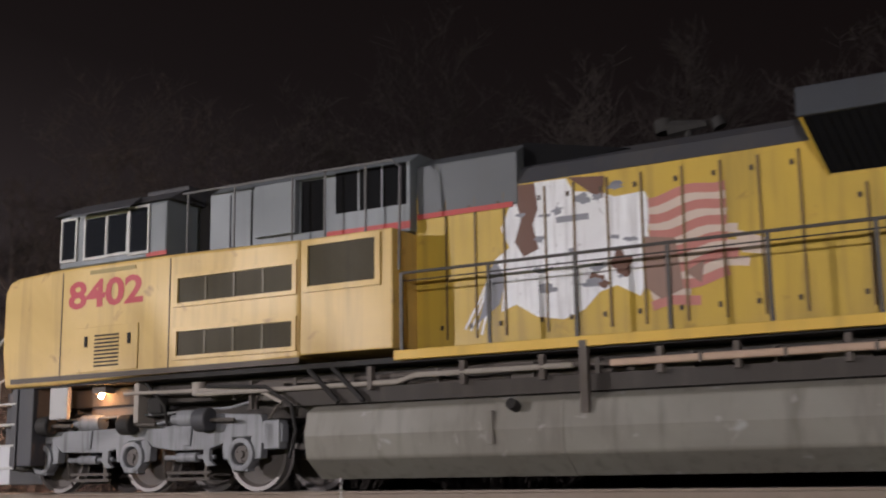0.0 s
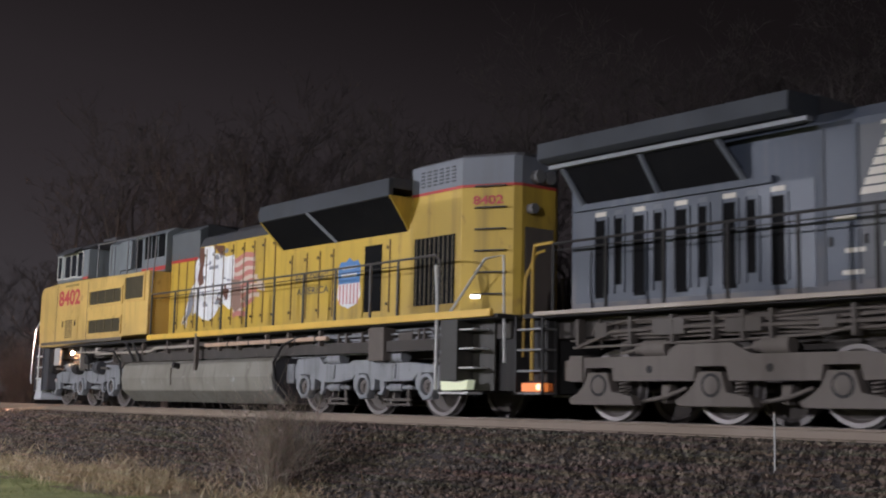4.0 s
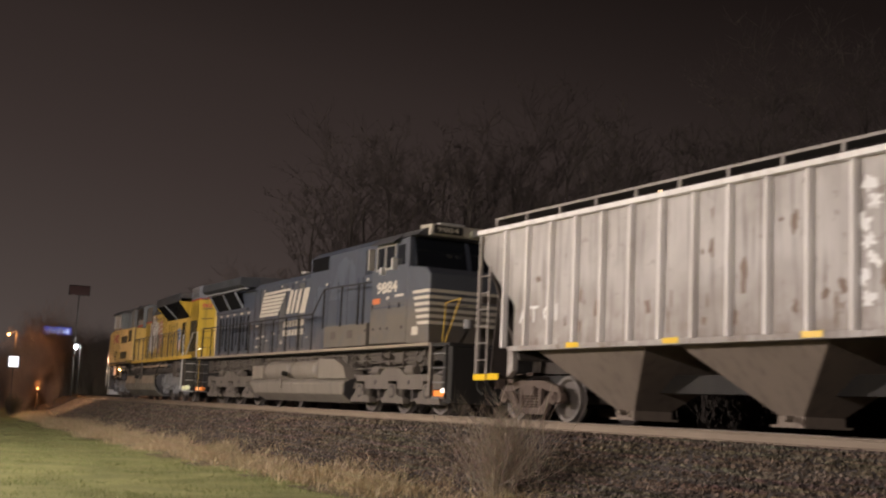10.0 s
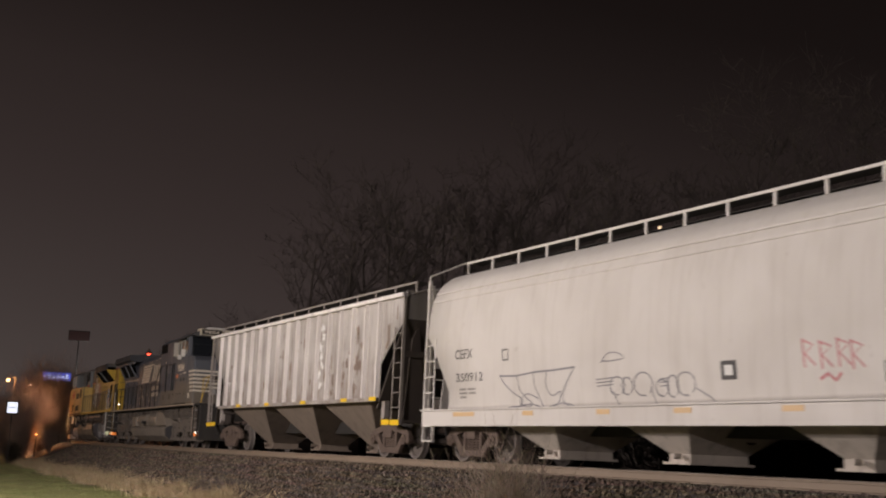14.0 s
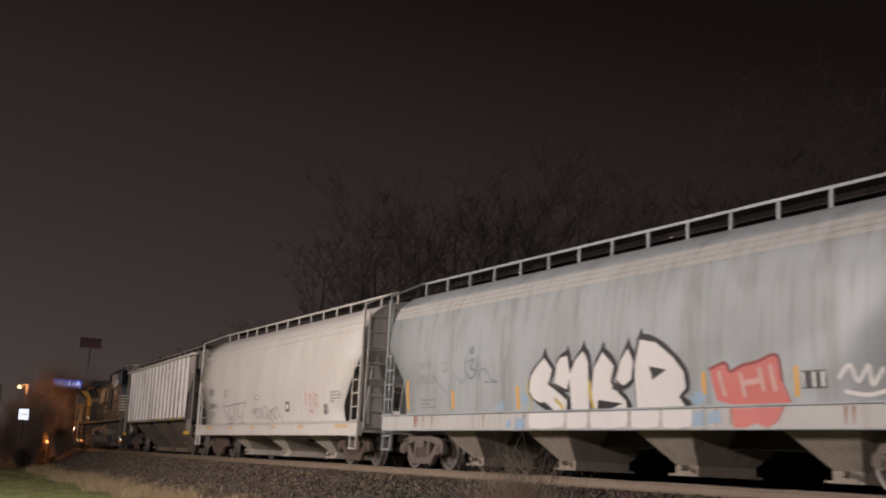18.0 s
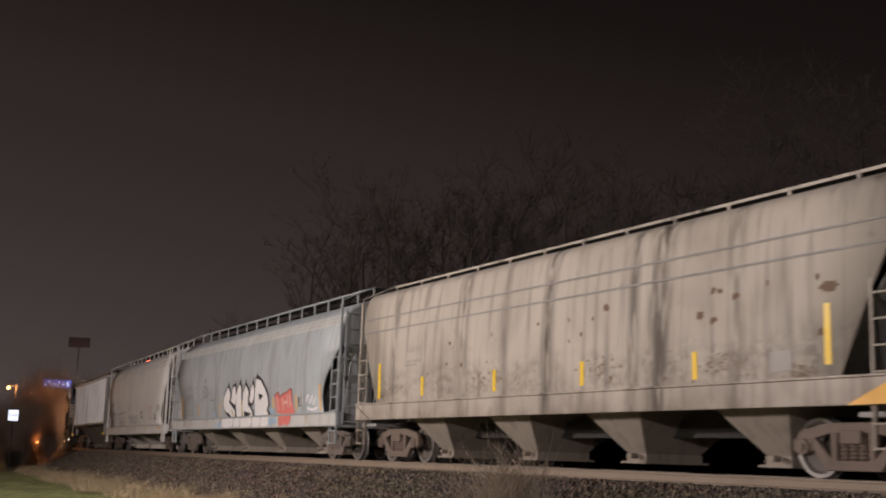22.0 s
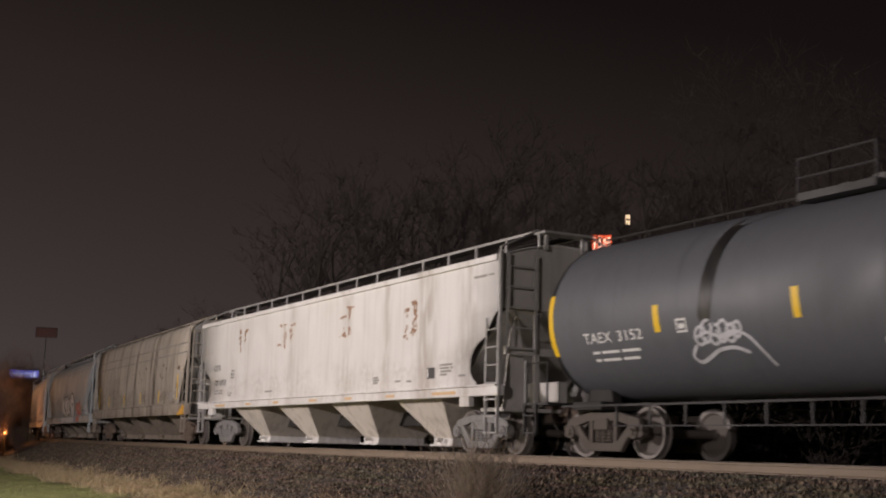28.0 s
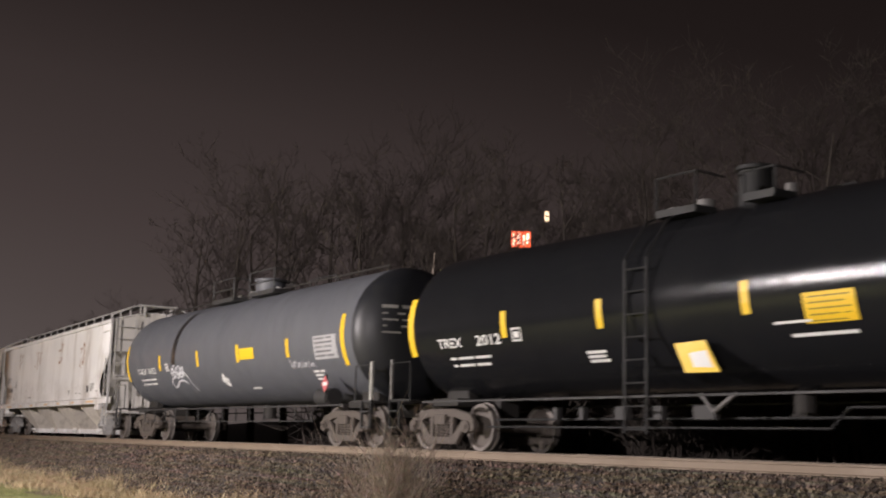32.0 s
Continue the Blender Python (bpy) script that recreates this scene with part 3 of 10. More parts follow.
# ---- bare shrubs and trees ----
TWIG = varied("pale_dry_twig", (0.32, 0.255, 0.20), (0.70, 0.59, 0.48), 0.9)
BARK = paint("grey_brown_bark", (0.060, 0.049, 0.042), 0.9, dirt=(0.036, 0.029, 0.025), amount=0.6, streak=0.4, grain=0.05)
BARK_PALE = paint("pale_bark", (0.40, 0.33, 0.27), 0.85, dirt=(0.12, 0.09, 0.07), amount=0.5, streak=0.3, grain=0.03)


def branch_mesh(s, p, d, length, r, level, rnd, spread, twist, bits=4, thin=0.004, tips=3):
    """A tapering, wandering limb and what grows from it."""
    pts, rs = [Vector(p)], [r]
    q = Vector(d).normalized()
    for i in range(bits):
        q = (q + Vector((rnd.gauss(0, twist), rnd.gauss(0, twist), rnd.gauss(0, twist * 0.6) + 0.05))).normalized()
        pts.append(pts[-1] + q * (length / bits))
        rs.append(r * (1 - 0.72 * (i + 1) / bits))
    for a, b, ra, rb in zip(pts, pts[1:], rs, rs[1:]):
        s.cyl(a, b, ra, 5 if r > 0.05 else 3, rb, caps=False)
    if level > 0:
        kids = {4: 7, 3: 5, 2: 4, 1: 5}[level]
        for i in range(kids):
            t = rnd.uniform(0.3 if level > 2 else 0.15, 1.0)
            j = min(bits - 1, int(t * bits))
            o = pts[j].lerp(pts[j + 1], t * bits - j)
            side = Vector((rnd.gauss(0, 1), rnd.gauss(0, 1), rnd.gauss(0.35, 0.6))).normalized()
            branch_mesh(s, o, (q * (1 - spread) + side * spread).normalized(), length * rnd.uniform(0.42, 0.68), max(thin, rs[j] * 0.55), level - 1, rnd, spread, twist, 3 if level > 1 else tips, thin, tips)


def bare_tree(seed, tall, slim=1.0, mt=BARK, trunk_mt=BARK):
    rnd = random.Random(seed)
    t = thing("bare_tree", "leafless winter tree with fine grey-brown twigs", "tree", group="trees behind the track")
    trunk, crown = Shape(), Shape()
    p, r, d = Vector((0, 0, -0.3)), 0.016 * tall, Vector((rnd.gauss(0, 0.05), rnd.gauss(0, 0.05), 1))
    n = 8
    for i in range(n):
        d = (d + Vector((rnd.gauss(0, 0.07), rnd.gauss(0, 0.07), 0.05))).normalized()
        q = p + d * (tall * 0.82 / n)
        r2 = 0.016 * tall * (1 - 0.85 * (i + 1) / n)
        trunk.cyl(p, q, r, 7, r2, caps=False)
        if i >= 2:
            for _ in range(2):
                side = Vector((rnd.gauss(0, 1), rnd.gauss(0, 1), rnd.uniform(0.9, 2.2))).normalized()
                branch_mesh(crown, p.lerp(q, rnd.random()), side, tall * slim * rnd.uniform(0.2, 0.36) * (1.25 - 0.55 * i / n), r2 * 0.5 + 0.012, 3, rnd, 0.55, 0.10, 3, 0.0095, 1)
        p, r = q, r2
    part("trunk", trunk, trunk_mt, t, smooth=True, fix=False)
    part("crown", crown, mt, t, "crown of bare forking twigs", fix=False)
    return t


def put(ob, x, y, turn=0.0, size=1.0, sink=0.0):
    m = pose(float(x), float(y), float(ground_z(x, y)) - sink, 0, 0, turn)
    ob.matrix_basis = m @ Matrix.Scale(size, 4)
    return ob


kinds = [bare_tree(11, 13.0), bare_tree(12, 12.0, 0.85), bare_tree(13, 13.5, 1.1), bare_tree(14, 11.0), bare_tree(15, 12.5, 0.7)]
rt = random.Random(5)
spots = []
# the wood's edge: (bearing from the eye, distance, height over the eye in degrees)
for az, dist, up in ((8, 40, 19), (13, 36, 19), (19, 42, 19), (25, 37, 19), (29, 44, 18.5), (33, 38, 18), (36, 46, 17.5), (39, 40, 17.5), (42.5, 48, 16.5), (46, 44, 16), (48.5, 55, 14.5), (50.5, 47, 14.5), (53.5, 56, 13.5), (55, 49, 14), (57.5, 60, 13.5), (59.5, 52, 13), (61.2, 64, 12.6), (63, 56, 12.4), (64.6, 66, 11.8), (65.8, 58, 12.2), (66.8, 62, 11.4), (68.9, 76, 6.6), (70.7, 86, 5.6), (72, 92, 5.0), (73.4, 100, 4.6), (74.6, 110, 4.2), (75.0, 118, 3.6), (74.9, 132, 3.4), (74.0, 205, 4.3), (78.75, 215, 3.7), (79.3, 215, 2.2), (80.6, 215, 2.1), (81.9, 200, 2.2), (-2, 40, 19)):
    x, y = -dist * math.sin(radians(az)), dist * math.cos(radians(az))
    y = max(y, float(line_y(x)) + 6.5)
    d = math.hypot(x, y)
    tall = d * math.tan(radians(up)) + 0.135 - float(ground_z(x, y))
    spots.append((x, y, tall))
    if az < 12 or 68 < az < 77 and az != 72:
        continue
    x2, y2 = x - rt.uniform(3, 8), y + rt.uniform(6, 14)
    spots.append((x2, y2, tall * rt.uniform(0.85, 1.12)))
TALL = (13.0, 12.0, 13.5, 11.0, 12.5)
for i, (x, y, tall) in enumerate(spots):
    j = i % 5
    ob = kinds[j] if i < 5 else copy_thing(kinds[j], Matrix())
    ob.scale = (1, 1, 1)
    put(ob, x, y, rt.uniform(0, 360), tall / (TALL[j] * 0.98))


# low made-up thicket that stands in for the dark seen under the cars
def thicket(seed):
    rnd = random.Random(seed)
    t = thing("thicket", "made-up dark undergrowth that keeps the view under the cars black", "shrub", group="undergrowth of the wood")
    crown, stems = Shape(), Shape()
    for i in range(150):
        o = Vector((rnd.uniform(-2.6, 2.6), rnd.uniform(-1.2, 1.2), -0.1))
        d = Vector((rnd.gauss(0, 0.35), rnd.gauss(0, 0.25), 1))
        if i < 40:
            stems.cyl(o, o + d * rnd.uniform(1.0, 1.8), 0.05, 5, 0.02, caps=False)
        branch_mesh(crown, o, d, rnd.uniform(1.6, 3.4), 0.034, 2, rnd, 0.6, 0.14, 3, 0.014, 1)
    part("stem", stems, BARK, t, fix=False)
    part("crown", crown, BARK, t, "tangle of dark bare twigs", fix=False)
    return t


backing_thickets = [thicket(61), thicket(62), thicket(63)]
for i in range(26):
    az = -6 + 2.9 * i
    dist = 29 + 5 * (i % 3)
    x, y = -dist * math.sin(radians(az)), dist * math.cos(radians(az))
    y = max(y, float(line_y(x)) + 6.5)
    put(backing_thickets[i] if i < 3 else copy_thing(backing_thickets[i % 3], Matrix()), x, y, -az + rt.uniform(-15, 15), rt.uniform(0.85, 1.2))


# two slim pale-barked trees at the wood's edge
for az, dist, tall, turn in ((60.6, 40, 9.6, 30), (59.2, 41, 9.4, 200)):
    put(bare_tree(41 + turn, 12.0, 0.5, BARK, BARK_PALE), -dist * math.sin(radians(az)), max(dist * math.cos(radians(az)), float(line_y(-dist * math.sin(radians(az)))) + 6.5), turn, tall / 12.0)


def shrub(name, label, seed, twigs, tall, wide, mt, lean=0.42, level=1, thick=0.006):
    rnd = random.Random(seed)
    t = thing(name, label, "shrub")
    stem, crown = Shape(), Shape()
    for i in range(5):
        a = rnd.uniform(0, math.tau)
        stem.cyl((0.05 * math.cos(a), 0.05 * math.sin(a), -0.1), (0.16 * wide * math.cos(a), 0.16 * wide * math.sin(a), tall * 0.5), 0.022, 5, 0.010)
    for i in range(twigs):
        a, e = rnd.uniform(0, math.tau), abs(rnd.gauss(0, lean))
        d = Vector((math.sin(e) * math.cos(a) * wide, math.sin(e) * math.sin(a) * wide, math.cos(e) * tall))
        o = Vector((rnd.gauss(0, 0.1 * wide), rnd.gauss(0, 0.1 * wide), rnd.uniform(0, 0.3) * tall))
        branch_mesh(crown, o, d, d.length * rnd.uniform(0.45, 0.85), thick * rnd.uniform(0.7, 1.4), level, rnd, 0.5, 0.13, 4)
    part("stem", stem, mt, t, smooth=True)
    part("crown", crown, mt, t, "crown of fine dry twigs", fix=False)
    return t


put(shrub("bare_shrub", "leafless tan shrub at the foot of the ballast bank", 21, 190, 1.45, 2.0, TWIG, lean=0.62, thick=0.0048), -17.35, 10.85, 0)
weeds = shrub("dry_weeds", "pale dead grass stalks standing round the shrub", 24, 120, 1.35, 0.85, varied("straw_stalk", (0.36, 0.30, 0.22), (0.66, 0.56, 0.42), 0.9), lean=0.5, level=0, thick=0.0045)
put(weeds, -17.25, 10.7, 40)
put(shrub("dark_shrub", "low rounded dark shrub on the field's edge", 22, 260, 1.25, 1.5, varied("dark_twig", (0.02, 0.018, 0.012), (0.05, 0.04, 0.025), 0.9)), -76.0, 13.2)
brush_twig = varied("brush_twig", (0.18, 0.13, 0.10), (0.38, 0.28, 0.22), 0.9)
brush = shrub("brush", "leafless brush beside the track, lit orange by a lamp", 23, 200, 3.6, 1.9, brush_twig, level=2, thick=0.010)
tagged(brush, group="brush at the bend")
put(brush, -86.0, 15.6)
for x, y, turn, size in ((-83.5, 15.0, 70, 0.6), (-82.5, 16.6, 40, 0.55), (-88.0, 14.2, 70, 0.75), (-93.0, 17.4, 150, 1.1), (-90.0, 15.6, 210, 0.9), (-99.0, 17.8, 20, 1.2), (-104.0, 17.2, 100, 0.9), (-112.0, 19.0, 250, 1.2), (-90, 26.5, 30, 1.2), (-98, 27.5, 60, 1.3), (-80, 25.0, 160, 1.0), (-70, 24.0, 200, 1.0), (-60, 22.5, 300, 1.0)):
    put(copy_thing(brush, Matrix()), x, y, turn, size)


sapling = shrub("sapling", "tall slim leafless sapling lit orange by a lamp", 27, 46, 6.6, 2.0, brush_twig, level=2, thick=0.022)
tagged(sapling, group="brush at the bend")
for i, (az, dist, size) in enumerate(((79.9, 90, 0.62), (79.7, 94, 0.66), (80.3, 90, 0.5))):
    put(sapling if i == 0 else copy_thing(sapling, Matrix()), -dist * math.sin(radians(az)), dist * math.cos(radians(az)), 70 * i, size)

# more brush along the near side of the line past the bend
for i, (s, off, size) in enumerate(((98, -4.6, 0.5), (105, -4.2, 0.6), (113, -3.9, 0.65), (120, -4.8, 0.75), (127, -4.4, 0.9), (133, -4.2, 1.05), (138, -3.6, 1.3), (142, -3.7, 1.2), (146, -4.1, 1.35), (150, -4.0, 1.2), (154, -4.8, 1.4))):
    x, y, _ = on_line(s, off)
    put(copy_thing(sapling, Matrix()), x, y, 50 + 67 * i, size)
    x, y, _ = on_line(s + 2.5, off - 0.8)
    put(copy_thing(brush, Matrix()), x, y, 110 * i, 0.6 + 0.04 * i)

# tall saplings that stand round the orange street lamp
for i, (az, dist, size) in enumerate(((79.5, 127, 1.15), (79.0, 131, 1.25), (78.6, 136, 1.3), (78.9, 124, 0.95), (79.7, 134, 1.2), (79.3, 119, 0.85))):
    put(copy_thing(sapling, Matrix()), -dist * math.sin(radians(az)), dist * math.cos(radians(az)), 40 + 53 * i, size)
    put(copy_thing(brush, Matrix()), -(dist + 2) * math.sin(radians(az + 0.4)), (dist + 2) * math.cos(radians(az + 0.4)), 20 + 71 * i, 0.9 * size)

# dark brush behind the street lamp
for i in range(11):
    az = 75.7 + 0.27 * i
    dist = 216 + 4 * (i % 3)
    put(copy_thing(brush, Matrix()), -dist * math.sin(radians(az)), dist * math.cos(radians(az)), 80 * i, 2.2 + 0.3 * (i % 3))


# ---- the town's edge beyond the field ----
def bearing(az, el, dist):
    a = radians(az)
    return -dist * math.sin(a), dist * math.cos(a), EYE[2] + dist * math.tan(radians(el))


STUCCO = paint("orange_lit_stucco", (0.62, 0.47, 0.36), 0.8, amount=0.25, streak=0.2, scale=0.3)
ROOFING = paint("tan_roof_metal", (0.40, 0.36, 0.28), 0.6, amount=0.3)
house = thing("tall_building", "tall plain plastered building with two small windows", "building", (-104.0, 15.0, -1.7))
hw = Shape().box(-14, 0, -13.0, 0.0, 0, 10.0)
hw.box(-14, -1.0, -13.2, -2.0, 10.0, 11.4)
part("wall", hw, STUCCO, house, bevel=0.05)
part("side_roof", Shape().prism([(0.0, 9.9), (1.0, 4.4), (0.0, 4.4)], -3.0, -0.05, "x"), ROOFING, house, "sloping tan roof")
for wy in (-1.05, -2.15):
    w = part("window", Shape().box(-0.05, 0.04, wy - 0.32, wy + 0.32, 6.4, 7.6), GLASS, house)
    part("frame", Shape().box(0.0, 0.07, wy - 0.03, wy + 0.03, 6.4, 7.6).box(0.0, 0.08, wy - 0.38, wy + 0.38, 6.3, 6.4), STUCCO, w)
part("roof_unit", Shape().box(-6, -3, -9, -4, 11.4, 12.6), SOOT, house, bevel=0.05)


def sign(name, label, az, el, dist, w, h, face, bars, bar_mat, post_at=None):
    x, y, z = bearing(az, el, dist)
    base = float(ground_z(x, y))
    t = thing(name, label, "sign", (x, y, base))
    t.rotation_euler = (0, 0, radians(az))
    zc = z - base
    part("board", Shape().box(-w / 2, w / 2, 0.0, 0.35, zc - h / 2, zc + h / 2), face, t, bevel=0.02)
    part("frame", Shape().box(-w / 2 - 0.08, w / 2 + 0.08, 0.06, 0.42, zc - h / 2 - 0.08, zc + h / 2 + 0.08), DARK, t)
    for px in post_at or (-w * 0.28, w * 0.28):
        part("post", Shape().cyl((px, 0.25, 0), (px, 0.25, zc - h / 2), 0.02 + 0.02 * w, 8), DARK, t, smooth=True)
    for bx0, bx1, bz0, bz1 in bars:
        part("letter_bar", Shape().box(bx0 * w, bx1 * w, -0.03, 0.0, zc + bz0 * h, zc + bz1 * h), bar_mat, t)
    return t


bars = [(-0.46 + 0.155 * i, -0.46 + 0.155 * i + 0.11, -0.30, 0.12 + 0.18 * (i % 2)) for i in range(6)]
sign("lit_sign", "blue-white lit sign board over the town", 78.56, 2.72, 170, 3.6, 1.05, glowing("blue_sign_face", (0.10, 0.14, 0.75), 0.9), bars, glowing("pale_sign_letters", (0.55, 0.65, 1.0), 1.6))
sign("lit_sign", "white lit sign box of two panels", 80.29, 1.25, 76, 0.56, 0.62, glowing("white_sign_face", (0.80, 0.86, 1.0), 1.0), [(-0.4, 0.4, -0.02, 0.05)], DARK, (0.0,))
sign("dark_billboard", "unlit dark red billboard on a tall post", 77.75, 4.6, 190, 2.9, 1.35, paint("dull_red_board", (0.10, 0.045, 0.042), 0.7), [], DARK, (0.0,))
sign("red_lit_sign", "orange-red lit sign beyond the wood", 52.2, 9.62, 120, 1.95, 1.6, glowing("red_sign_face", (1.0, 0.12, 0.04), 1.6), [(-0.42, -0.30, -0.4, 0.4), (-0.2, -0.02, -0.3, 0.42), (0.08, 0.2, -0.4, 0.3), (0.28, 0.42, -0.3, 0.4)], glowing("red_sign_letters", (1.0, 0.62, 0.45), 2.0))
sign("lamp_sign", "narrow warm-white lit sign on a pole beyond the wood", 50.98, 10.72, 118, 0.42, 1.0, glowing("warm_sign_face", (1.0, 0.72, 0.45), 1.3), [(-0.3, 0.3, -0.1, 0.1)], DARK)


def street_lamp(az, el, dist, colour, power, r, label, arm=0.7):
    x, y, z = bearing(az, el, dist)
    base = float(ground_z(x, y))
    t = thing("street_lamp", label, "street lamp", (x, y, base))
    h = z - base
    part("pole", Shape().cyl((0, 0, 0), (0, 0, h + (0.3 if arm else -r)), 0.05, 8), DARK, t, smooth=True)
    if arm:
        part("arm", Shape().cyl((0, 0, h + 0.25), (0, -arm, h + 0.2), 0.04, 6), DARK, t)
    g = Shape()
    g.grid([[(r * math.cos(j * math.tau / 10) * math.sin(i * math.pi / 6), -arm + r * math.sin(j * math.tau / 10) * math.sin(i * math.pi / 6), h + r * math.cos(i * math.pi / 6)) for j in range(10)] for i in range(7)], closed=True)
    part("globe", g, glowing("lamp_globe", colour, power), t, smooth=True)
    return t


street_lamp(77.5, 2.05, 190, (0.92, 0.97, 1.0), 9.0, 0.37, "bright white street lamp by the road")
street_lamp(81.35, 2.29, 100, (1.0, 0.55, 0.22), 5.0, 0.22, "orange street lamp beyond the field")
street_lamp(80.27, 2.44, 122, (1.0, 0.62, 0.28), 5.0, 0.15, "orange street lamp beyond the field")
street_lamp(79.42, 2.28, 190, (1.0, 0.85, 0.65), 4.0, 0.12, "small far street lamp")
street_lamp(79.18, 0.12, 88, (1.0, 0.62, 0.25), 4.0, 0.06, "low amber lamp in the brush", 0.0)
lamp("brush_lamp_light", bearing(79.18, 0.12, 87.6), 130, (1.0, 0.36, 0.11), 0.15)
lamp("road_lamp_light", bearing(77.5, 2.05, 189), 3000, (0.92, 0.97, 1.0), 0.4)
lamp("road_lamp_light", bearing(80.27, 2.44, 121.5), 750, (1.0, 0.42, 0.15), 0.15)
# unseen lamp added for orange light on the building, brush and far grass
lamp("added_house_light", (-101.3, 6.5, 6.0), 900, (1.0, 0.52, 0.24), 0.3)


def track_signal(az, el, dist):
    x, y, z = bearing(az, el, dist)
    base = float(ground_z(x, y))
    t = thing("track_signal", "railway signal showing red on a mast beyond the track", "signal", (x, y, base))
    t.rotation_euler = (0, 0, radians(az))
    h = z - base
    part("mast", Shape().cyl((0, 0.2, 0), (0, 0.2, h + 0.6), 0.08, 10), DARK, t, smooth=True)
    hd = part("signal_head", Shape().box(-0.28, 0.28, 0.0, 0.3, h - 0.75, h + 0.35), DARK, t, bevel=0.03)
    for i, dz in enumerate((0.0, -0.28, -0.56)):
        part("lens", Shape().cyl((0, -0.01, h + dz), (0, 0.03, h + dz), 0.19 if i == 0 else 0.13, 16), RED_GLOW if i == 0 else GLASS, hd, smooth=True)
        part("hood", Shape().grid([[(0.15 * math.cos(a), yy, h + dz + 0.15 * math.sin(a)) for a in np.linspace(0, math.pi, 9)] for yy in (-0.2, 0.0)]), DARK, hd)
    part("ladder", Shape().tube([(-0.15, 0.32, 0), (-0.15, 0.32, h)], 0.02, 5).tube([(0.15, 0.32, 0), (0.15, 0.32, h)], 0.02, 5), DARK, t)
    return t


track_signal(74.63, 3.88, 105)


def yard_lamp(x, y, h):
    """A made-up post and hood over one of the assumed lights."""
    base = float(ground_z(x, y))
    t = thing("yard_lamp", "made-up steel post for an assumed light behind the camera", "street lamp", (x, y, base))
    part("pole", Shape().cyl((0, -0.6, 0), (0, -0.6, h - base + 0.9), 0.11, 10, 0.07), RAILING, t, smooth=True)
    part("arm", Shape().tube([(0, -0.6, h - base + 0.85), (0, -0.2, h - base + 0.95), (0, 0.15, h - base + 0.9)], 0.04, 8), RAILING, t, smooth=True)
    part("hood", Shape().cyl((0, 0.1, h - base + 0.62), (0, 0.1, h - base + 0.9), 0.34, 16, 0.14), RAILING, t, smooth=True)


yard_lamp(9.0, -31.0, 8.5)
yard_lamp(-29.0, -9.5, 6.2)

# ---- the train: parts that all freight cars share ----
RADIUS = {}   # wheels and each one's radius, for the turning
MESHES = {}


def shared(key, build):
    if key not in MESHES:
        MESHES[key] = build()
    return MESHES[key]


def wheel_mesh(r, sg):
    s = Shape()
    prof = [(0.0, 0.80), (0.085, 0.80), (0.10, 0.77), (r - 0.105, 0.742), (r - 0.075, 0.79), (r - 0.062, 0.806)]
    rim = [(r - 0.062, 0.806), (r - 0.004, 0.812), (r, 0.70), (r + 0.026, 0.69), (r + 0.026, 0.668), (r - 0.06, 0.668)]
    back = [(r - 0.06, 0.668), (r - 0.10, 0.70), (0.11, 0.70), (0.085, 0.64)]
    for pr, m in ((prof, 0), (rim, 1), (back, 0)):
        s.spin([(a, sg * b) for a, b in pr], (0, 0), 28, m)
    return s.mesh("wheel", [WHEEL, TREAD], smooth=True)


def wheel_pair(truck, x, z, r):
    """Two wheels and the axle between them."""
    for sg in (1, -1):
        w = part("wheel", shared(("wheel", r, sg), lambda: wheel_mesh(r, sg)), None, truck, "steel wheel with a worn tread")
        w.location = (x, 0, z)
        RADIUS[w] = r
    part("axle", shared("axle", lambda: Shape().cyl((0, -1.08, 0), (0, 1.08, 0), 0.08, 12).mesh("axle", WHEEL, smooth=True)), None, truck).location = (x, 0, z)


def freight_frame_mesh(mt, y0, y1):
    s = Shape()
    s.prism([(-1.14, 0.55), (-1.02, 0.70), (-0.45, 0.81), (0.45, 0.81), (1.02, 0.70), (1.14, 0.55), (0.86, 0.55), (0.42, 0.655), (-0.42, 0.655), (-0.86, 0.55)], y0, y1)
    for q in (-1, 1):
        s.prism([(q * 0.93, 0.60), (q * 0.74, 0.60), (q * 0.36, 0.25), (q * 0.52, 0.13)], y0, y1)
        s.prism([(q * 0.30, 0.22), (q * 0.40, 0.22), (q * 0.42, 0.70), (q * 0.30, 0.70)], y0, y1)
        s.prism([(q * 0.76, 0.58), (q * 0.76, 0.40), (q * 1.10, 0.36), (q * 1.16, 0.42), (q * 1.14, 0.58)], y0 - 0.02, y1 + 0.02)
    s.prism([(-0.54, 0.12), (0.54, 0.12), (0.46, 0.27), (-0.46, 0.27)], y0, y1)
    return s.mesh("side_frame", mt)


def bearing_mesh(mt, sg):
    s = Shape().spin([(0.0, sg * 1.20), (0.05, sg * 1.20), (0.06, sg * 1.17), (0.115, sg * 1.165), (0.125, sg * 1.13), (0.125, sg * 1.0)], (0, 0), 16)
    return s.mesh("bearing_cap", mt, smooth=True)


def spring_mesh(mt):
    """One upright coil spring, its turns as ripples."""
    rows = [[((0.078 if i % 2 else 0.056) * math.cos(a), (0.078 if i % 2 else 0.056) * math.sin(a), 0.275 + 0.029 * i) for a in np.linspace(0, math.tau, 11)[:-1]] for i in range(12)]
    return Shape().grid(rows, closed=True).mesh("spring", mt)


